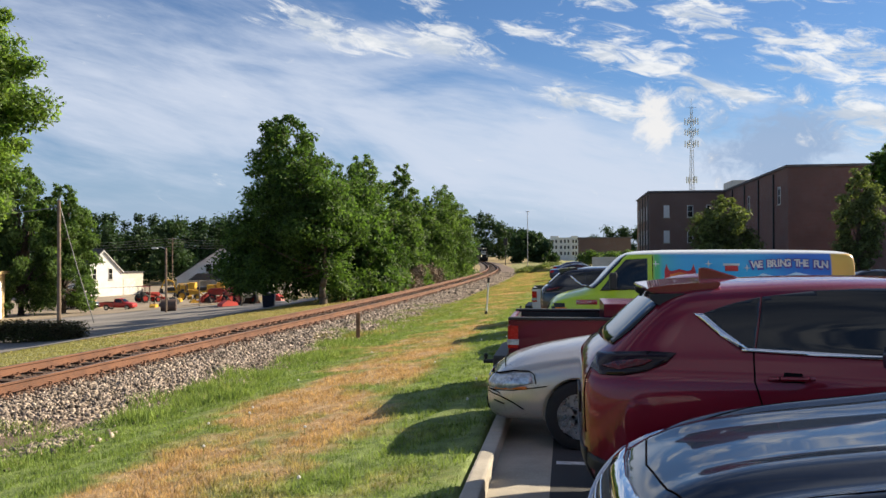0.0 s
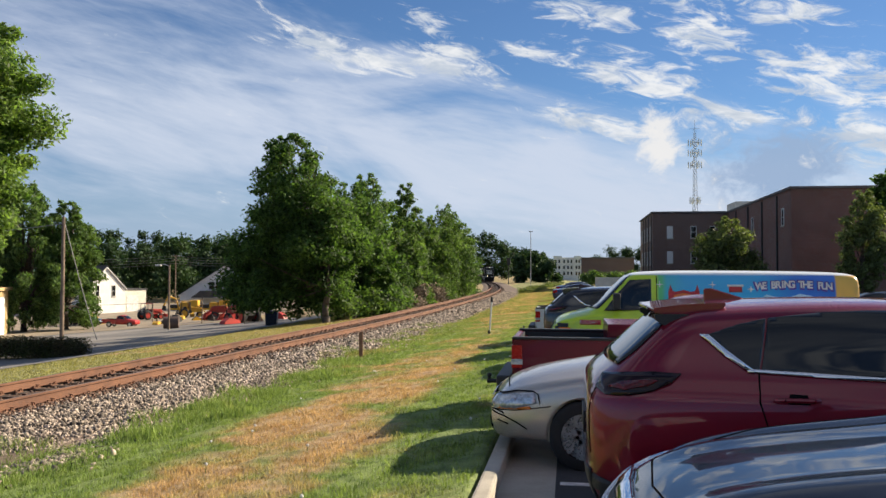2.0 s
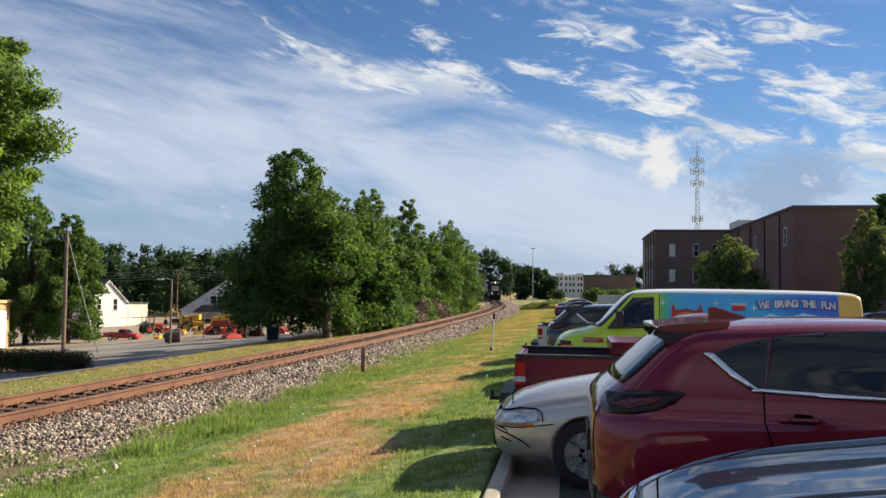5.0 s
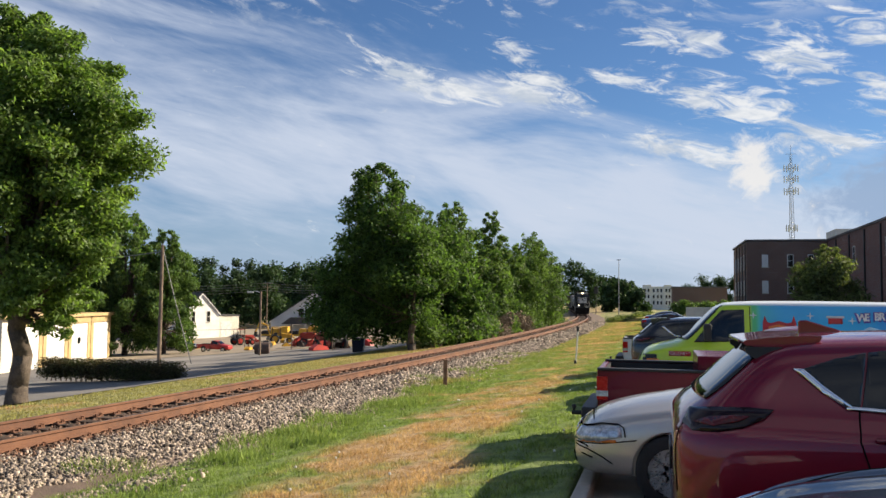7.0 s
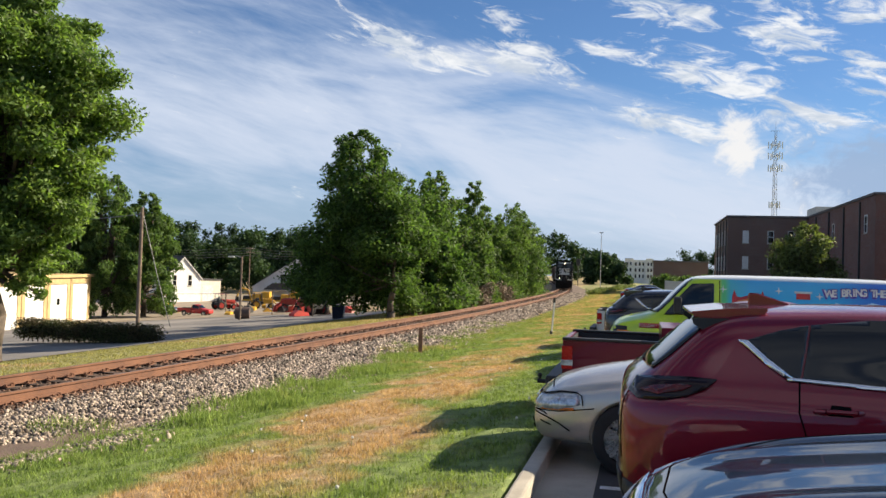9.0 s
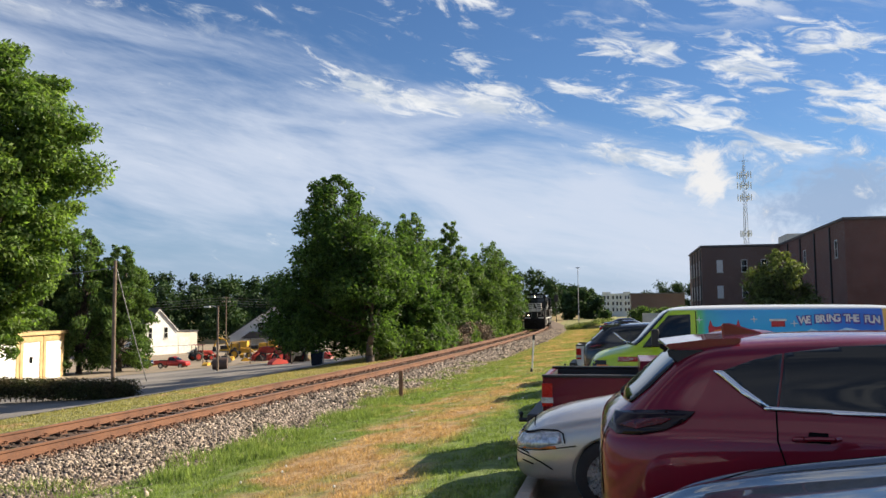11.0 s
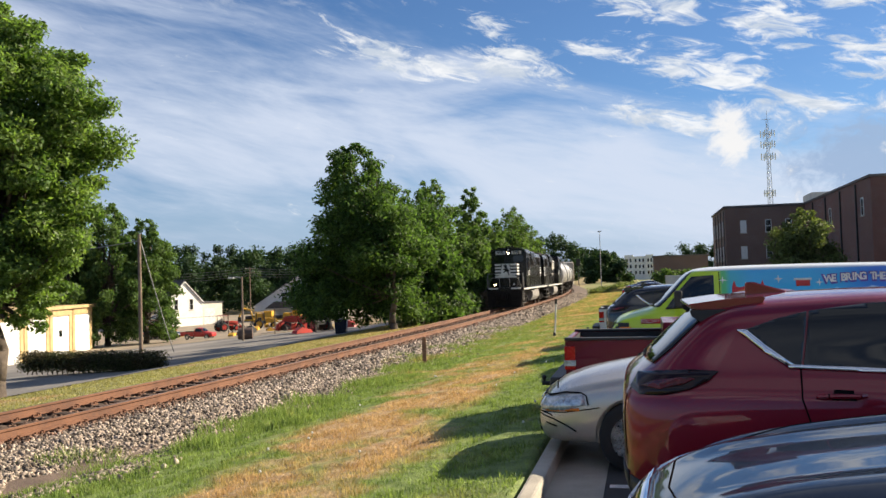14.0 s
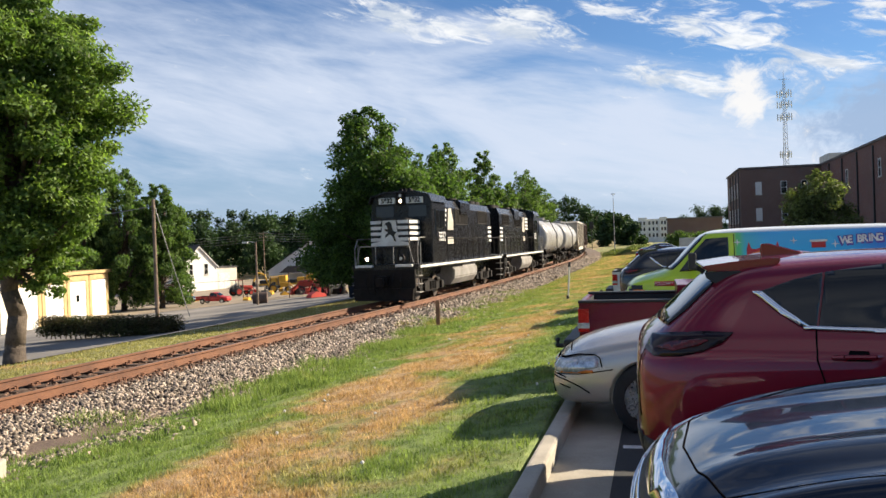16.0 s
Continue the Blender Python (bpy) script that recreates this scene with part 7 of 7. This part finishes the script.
def spot(x, y):
    """A place on the falling ground, out along the line of sight to (x, y) on the level z = -2.33; also how much farther it is."""
    k = 1.0
    for _ in range(60):
        px, py = EYE.x + (x - EYE.x) * k, EYE.y + (y - EYE.y) * k
        k *= ((EYE.z - lz(px, py)) / ((EYE.z + 2.33) * k)) ** 0.6
    px, py = EYE.x + (x - EYE.x) * k, EYE.y + (y - EYE.y) * k
    return px, py, lz(px, py) + 0.03, k


def yard_pose(x, y, rz):
    px, py, pz, _ = spot(x, y)
    return pose(px, py, pz, 0, 0, rz)


hed = thing("hedge", pose(-27.2, 38.4, lz(-27.2, 38.4) + 0.03, 0, 0, -3), "clipped brown-green hedge on the yard road", "hedge")
cs, rs = [], []
for i in range(26):
    for j in range(2):
        cs.append((-4.0 + i * 0.32, -0.3 + 0.6 * j, 0.60))
        rs.append((0.34, 0.42, 0.58))
V, F = leaf_cloud(cs, rs, 24000, 0.065, 401, shell=0.5)
V[:, 2] = np.clip(V[:, 2], 0.03, 1.14 + 0.03 * np.sin(V[:, 0] * 3))
fast_mesh("foliage", V, F, M_hedge, hed)
bm = B()
rnd = random.Random(5)
for i in range(26):
    limb(bm, (-4.0 + i * 0.32, 0, -0.1), (-4.0 + i * 0.32 + rnd.uniform(-0.2, 0.2), rnd.uniform(-0.3, 0.3), 0.8), 0.035, 0.012, rnd, 3, 5)
tagged(part("stems", bm, M_bark, hed), kind="stuff")

# garage with white doors and yellow timber
wall_len = 22.0
gx_, gy_, gz_, gk = spot(-36.6, 51.2)
gar = thing("garage", pose(gx_, gy_, gz_ - 0.15, 0, 0, math.degrees(math.atan2(-14.6, 4.3))), "cream garage with white doors and yellow timber trim", "building")
gar.scale = (1.12, 1.12, 1.40)
bm = B()
box(bm, 0, wall_len, -9.0, 0, 0, 3.45)
gw = part("wall", bm, M_cream, gar)
bm = B()
box(bm, -0.3, wall_len + 0.3, -9.3, 0.35, 3.45, 3.68)
part("roof", bm, M_yellowtrim, gar, "yellow-edged flat roof")
for k, (u0, u1) in enumerate(((0.9, 4.6), (6.0, 9.6), (11.0, 14.6), (16.0, 19.6))):
    bm = B()
    for p_ in range(5):
        box(bm, u0, u1, 0.01, 0.05, 0.05 + p_ * 0.58, 0.60 + p_ * 0.58, 0.008)
    part("garage_door", bm, M_siding, gar, "white sectional garage door")
    for e0, e1 in ((u0 - 0.62, u0 - 0.02), (u1 + 0.02, u1 + 0.62)):
        bm = B()
        box(bm, e0, e1, 0.005, 0.10, 0, 3.4)
        part("door_post", bm, M_yellowtrim, gar)
    bm = B()
    box(bm, u0 - 0.42, u1 + 0.42, 0.01, 0.12, 2.98, 3.42)
    part("door_beam", bm, M_yellowtrim, gar)
bm = B()
box(bm, 7.6, 8.2, 0.051, 0.07, 1.5, 1.95)
part("door_window", bm, M_glass, gar)


def gable_house(name, m, w, depth, wall, rise, mat, label):
    Hs = thing(name, m, label, "house")
    bm = B()
    prism(bm, [(-w / 2, 0), (w / 2, 0), (w / 2, wall), (0, wall + rise), (-w / 2, wall)], 0, depth)
    wl = part("wall", bm, mat, Hs)
    for s in (-1, 1):
        bm = B()
        L = math.hypot(w / 2 + 0.25, rise)
        prism(bm, [(0, wall + rise + 0.02), (s * (w / 2 + 0.25), wall - rise * 0.25 / (w / 2) + 0.02), (s * (w / 2 + 0.25), wall - rise * 0.25 / (w / 2) + 0.16), (0, wall + rise + 0.18)], -0.25, depth + 0.25)
        part("roof", bm, M_roofing, Hs)
        bm = B()
        prism(bm, [(0, wall + rise + 0.0), (s * (w / 2 + 0.27), wall - rise * 0.27 / (w / 2) - 0.02), (s * (w / 2 + 0.27), wall - rise * 0.27 / (w / 2) - 0.18), (0, wall + rise - 0.16)], -0.30, -0.25)
        part("barge_board", bm, M_white, Hs)
    return Hs, wl


h1_, hw1 = gable_house("white_house", yard_pose(-45.7, 78.4, 70), 8.2, 11.0, 4.4, 3.7, M_siding, "small white gabled house in the yard")
window(hw1, pose(1.6, 0.0, 2.9, 0, 0, 180), 0.9, 2.0)
window(hw1, pose(-1.8, 0.0, 2.9, 0, 0, 180), 0.9, 2.0)
bm = B()
box(bm, 4.12, 9.4, 0.6, 9.0, 0, 4.0)
ax_ = part("annex", bm, M_cream, h1_, "cream flat-roofed annex")
bm = B()
box(bm, 4.12, 9.6, 0.45, 9.2, 4.0, 4.2)
part("annex_roof", bm, M_roofing, h1_)
bm = B()
box(bm, 5.0, 7.6, 0.55, 0.598, 0.05, 3.0)
part("annex_door", bm, M_white, ax_)
h2_, hw2 = gable_house("white_house", yard_pose(-39.0, 92.0, 24), 16.0, 12.0, 2.6, 5.4, M_siding, "wide white gabled house behind the yard")
for wx in (-2.4, -1.2, 4.0, 5.2):
    window(hw2, pose(wx, 0.0, 3.5, 0, 0, 180), 1.1, 1.5)
bm = B()
prism(bm, [(-6.0, 2.1), (7.6, 2.1), (6.0, 3.3), (-4.4, 3.3)], -3.6, -0.05)
part("porch_roof", bm, M_roofing, h2_)
for x in (-5.4, -1.6, 2.2, 7.0):
    bm = B()
    box(bm, x - 0.1, x + 0.1, -3.5, -3.3, 0, 2.1)
    part("porch_post", bm, M_white, h2_)
shed = thing("yard_shed", yard_pose(-33.0, 86.0, 10), "low dark flat-roofed shed behind the yard", "shed")
bm = B()
box(bm, -3, 3, -2, 2, 0, 2.3)
part("wall", bm, M_cream, shed)
bm = B()
box(bm, -3.3, 3.3, -2.3, 2.3, 2.3, 2.55)
part("roof", bm, M_roofing, shed)


def tractor(m, paint, label, bucket=True, boom=False):
    T = thing("tractor", m, label, "machine", "yard machines")
    bm = B()
    prism(bm, [(0.1, 0.7), (1.7, 0.75), (1.75, 1.25), (1.5, 1.4), (0.1, 1.45)], -0.4, 0.4)
    bmesh.ops.bevel(bm, geom=bm.edges[:], offset=0.05, segments=2, affect="EDGES")
    part("bonnet", bm, paint, T)
    bm = B()
    box(bm, -1.2, 0.2, -0.55, 0.55, 0.6, 1.0, 0.05)
    box(bm, -0.9, -0.4, -0.3, 0.3, 1.0, 1.5, 0.06)
    part("chassis", bm, M_trim, T)
    for x in (-1.1, 0.0):
        for s in (-1, 1):
            bm = B()
            tube(bm, (x, s * 0.5, 1.0), (x, s * 0.5, 2.2), 0.035, 0.035, 6)
            part("canopy_post", bm, M_trim, T)
    bm = B()
    box(bm, -1.3, 0.2, -0.65, 0.65, 2.2, 2.28, 0.03)
    part("canopy", bm, paint, T)
    for x, y, r_, w in ((-0.8, 0.75, 0.62, 0.34), (1.3, 0.62, 0.40, 0.24)):
        for s in (-1, 1):
            car_wheel(T, x, s * y, r_, w, 5, paint)
    if bucket:
        for s in (-1, 1):
            bm = B()
            rod(bm, [(0.1, s * 0.55, 1.4), (1.5, s * 0.55, 1.2), (2.3, s * 0.55, 0.5)], 0.06, 6)
            part("loader_arm", bm, paint, T)
        bm = B()
        prism(bm, [(2.2, 0.15), (2.9, 0.12), (2.35, 0.25), (2.3, 0.7), (2.15, 0.72)], -0.85, 0.85)
        part("bucket", bm, paint, T)
    if boom:
        bm = B()
        rod(bm, [(-1.3, 0, 0.8), (-1.9, 0, 2.6), (-2.9, 0, 2.9), (-3.5, 0, 1.6)], 0.11, 6)
        part("boom", bm, paint, T)
        bm = B()
        prism(bm, [(-3.7, 1.1), (-3.2, 1.0), (-3.2, 1.6), (-3.6, 1.7)], -0.3, 0.3)
        part("digger_bucket", bm, M_trim, T)
    return T


tr1 = tractor(yard_pose(-37.5, 61.5, -20), M_yellow, "yellow loader tractor parked in the yard")
tr2 = tractor(yard_pose(-29.5, 70.5, 200), M_mred, "red tractor with loader parked in the yard")
tagged(copy_thing(tr2, yard_pose(-26.5, 66.5, 150)), "red tractor with loader parked in the yard")
tagged(copy_thing(tr2, yard_pose(-36.0, 69.0, 60)), "red tractor parked before the white house")
tractor(yard_pose(-34.2, 73.0, 30), M_yellow, "yellow digger with raised boom in the yard", True, True)
tagged(copy_thing(tr1, yard_pose(-41.0, 64.0, 120)), "yellow loader tractor under the trees")
rp = copy_thing(truck, yard_pose(-33.2, 59.4, 4))
for o in rp.children_recursive:
    if o.data and o.data.materials and o.data.materials[0] == M_maroon:
        o.data = o.data.copy()
        o.data.materials[0] = M_oldred
rp.scale = (0.80, 0.80, 0.80)
tagged(rp, "bright red pickup truck parked in the yard")
tagged(copy_thing(dark, yard_pose(-36.8, 60.2, 10)), "dark car parked beside a red pickup truck")
flat = thing("yellow_trailer", yard_pose(-36.0, 79.0, 14), "long yellow trailer loaded with machine parts", "trailer")
bm = B()
box(bm, -4.5, 4.5, -1.1, 1.1, 0.7, 0.95, 0.03)
part("deck", bm, M_yellow, flat)
for k in range(6):
    bm = B()
    box(bm, -4.4 + k * 1.5, -3.2 + k * 1.5, -1.0, 1.0, 0.95, 1.5 + 0.35 * (k % 3), 0.05)
    part("load", bm, M_yellow if k % 3 else M_trim, flat)
for x in (-3, -2, 2.6):
    for s in (-1, 1):
        car_wheel(flat, x, s * 0.9, 0.42, 0.24, 5)
drum = thing("steel_roller", yard_pose(-28.6, 58.2, 20), "dark rusty steel roller lying in the yard", "roller")
bm = B()
tube(bm, (-0.6, 0, 0.5), (0.6, 0, 0.5), 0.5, 0.5, 20)
part("drum", bm, M_brownsteel, drum)
bin_ = thing("blue_bin", pose(-19.8, 55.0, lz(-19.8, 55.0) + 0.03, 0, 0, 12), "dark blue waste bin beside the yard road", "bin")
bm = B()
prism(bm, [(-0.35, 0), (0.35, 0), (0.42, 0.9), (-0.42, 0.9)], -0.35, 0.35)
part("tub", bm, M_navy, bin_)
bm = B()
box(bm, -0.45, 0.45, -0.38, 0.38, 0.9, 0.97, 0.02)
part("lid", bm, M_trim, bin_)
# stacked attachments and parts, many shapes
r = np.random.default_rng(17)
for k in range(16):
    x, y = -40 + 16 * r.uniform(), 62 + 12 * r.uniform()
    w, d, h = r.uniform(0.5, 1.4), r.uniform(0.4, 0.9), r.uniform(0.4, 1.1)
    imp = thing("farm_implement", yard_pose(x, y, r.uniform(0, 180)), "small steel machine attachment standing in the yard", "implement", "yard implements")
    mat = (M_mred, M_yellow, M_trim, M_brownsteel)[k % 4]
    bm = B()
    prism(bm, [(-w, 0.05), (w, 0.05), (w * 0.8, h * 0.6), (-w * 0.3, h), (-w * 0.9, h * 0.5)], -d / 2, d / 2)
    part("blade", bm, mat, imp)
    bm = B()
    rod(bm, [(-w * 0.5, 0, h * 0.5), (0, 0, h * 1.4), (w * 0.6, 0, h * 0.4)], 0.05, 6)
    part("hitch_frame", bm, M_trim, imp)
# fence posts
fen = thing("yard_fence", pose(0, 0, 0), "thin steel posts and rails of a yard fence", "fence")
pts = [(-42, 62.5), (-37.5, 63.2), (-33, 63.8), (-29, 64.2), (-25.5, 64.4)]
pts = [Vector(spot(x, y)[:3]) for x, y in pts]
for p in pts:
    bm = B()
    tube(bm, p - Vector((0, 0, 0.1)), p + Vector((0, 0, 2.4)), 0.05, 0.05, 8)
    part("post", bm, M_wood, fen)
for a, b in zip(pts, pts[1:]):
    bm = B()
    rod(bm, [a + Vector((0, 0, 2.35)), b + Vector((0, 0, 2.35))], 0.025, 6)
    part("rail", bm, M_galv, fen)


def utility_pole(x, y, base, top, arms, label, r0=0.14, lamp=False):
    P_ = thing("utility_pole", pose(x, y, base), label, "utility pole")
    h = top - base
    bm = B()
    tube(bm, (0, 0, -0.3), (0, 0, h), r0, r0 * 0.72, 10)
    part("pole", bm, M_wood, P_)
    for z in arms:
        bm = B()
        box(bm, -1.1, 1.1, -0.06, 0.06, h - z - 0.06, h - z + 0.06)
        part("crossarm", bm, M_wood, P_)
        for u in (-1, -0.5, 0.5, 1):
            bm = B()
            tube(bm, (u, 0, h - z + 0.06), (u, 0, h - z + 0.24), 0.04, 0.03, 6)
            part("insulator", bm, M_white, P_)
    if lamp:
        bm = B()
        rod(bm, [(0, 0, h - 0.1), (-0.5, 0, h + 0.05), (-0.9, 0, h)], 0.03, 6)
        part("lamp_arm", bm, M_galv, P_)
        bm = B()
        box(bm, -1.2, -0.7, -0.1, 0.1, h - 0.1, h + 0.03, 0.03)
        part("lamp_head", bm, M_white, P_)
    return P_


def cable(a, b, sag, label="sagging grey overhead cable"):
    a, b = Vector(a), Vector(b)
    bm = B()
    pts_ = []
    for i in range(13):
        u = i / 12
        p = a.lerp(b, u)
        p.z -= sag * 4 * u * (1 - u)
        pts_.append(p)
    rod(bm, pts_, 0.026, 4)
    ob = part("overhead_cable", bm, M_wire)
    tagged(ob, label, "cable", "overhead cables")


utility_pole(-29.0, 45.5, lz(-29, 45.5), 5.0, (), "bare grey wooden utility pole beside a hedge", 0.13)
cable((-29, 45.5, 4.6), (-47, 41, 3.4), 0.4)
cable((-29, 45.5, 4.9), (-27.6, 46.8, -2.2), 0.15, "steel stay cable of a utility pole")
p2, p3, p1 = Vector(spot(-51, 104)[:3]), Vector(spot(-46, 112)[:3]), Vector(spot(-75, 95)[:3])
utility_pole(p2.x, p2.y, p2.z, 6.0, (0.4, 1.3), "distant utility pole with crossarms")
utility_pole(p3.x, p3.y, p3.z, 5.6, (0.4, 1.2), "distant utility pole with crossarms")
lx, ly, lz_, _ = spot(-28.2, 57.0)
utility_pole(lx, ly, lz_, 2.4, (), "yard lamp on a wooden pole", 0.10, True)
for k in range(4):
    cable((p2.x, p2.y, 5.8 - 0.6 * k), (p3.x, p3.y, 5.4 - 0.6 * k), 0.4)
    cable((p1.x, p1.y, 5.8 - 0.7 * k), (p2.x, p2.y, 5.8 - 0.6 * k), 1.2)
    cable((p3.x, p3.y, 5.4 - 0.6 * k), (p3.x + 45, p3.y + 12, 3.6 - 0.8 * k), 1.4)

# ---- motion ----
NOSE_END, SPEED = 29.5, 13.5        # where the leading nose stands at the end, metres along the line; metres a second


def motions():
    for car, behind, half, flip in TRAIN:
        rows = []
        for k in range(33):
            t = k * 0.5
            s = NOSE_END + SPEED * (16.0 - t) + behind
            (a, _), (b, _) = on_track(s - half), on_track(s + half)
            mid, ahead = (a + b) / 2, (b - a) if flip else (a - b)
            rows.append((t, pose(mid[0], mid[1], RAIL_Z, 0, 0, math.degrees(math.atan2(ahead[1], ahead[0])))))
        walk(car, rows)


motions()
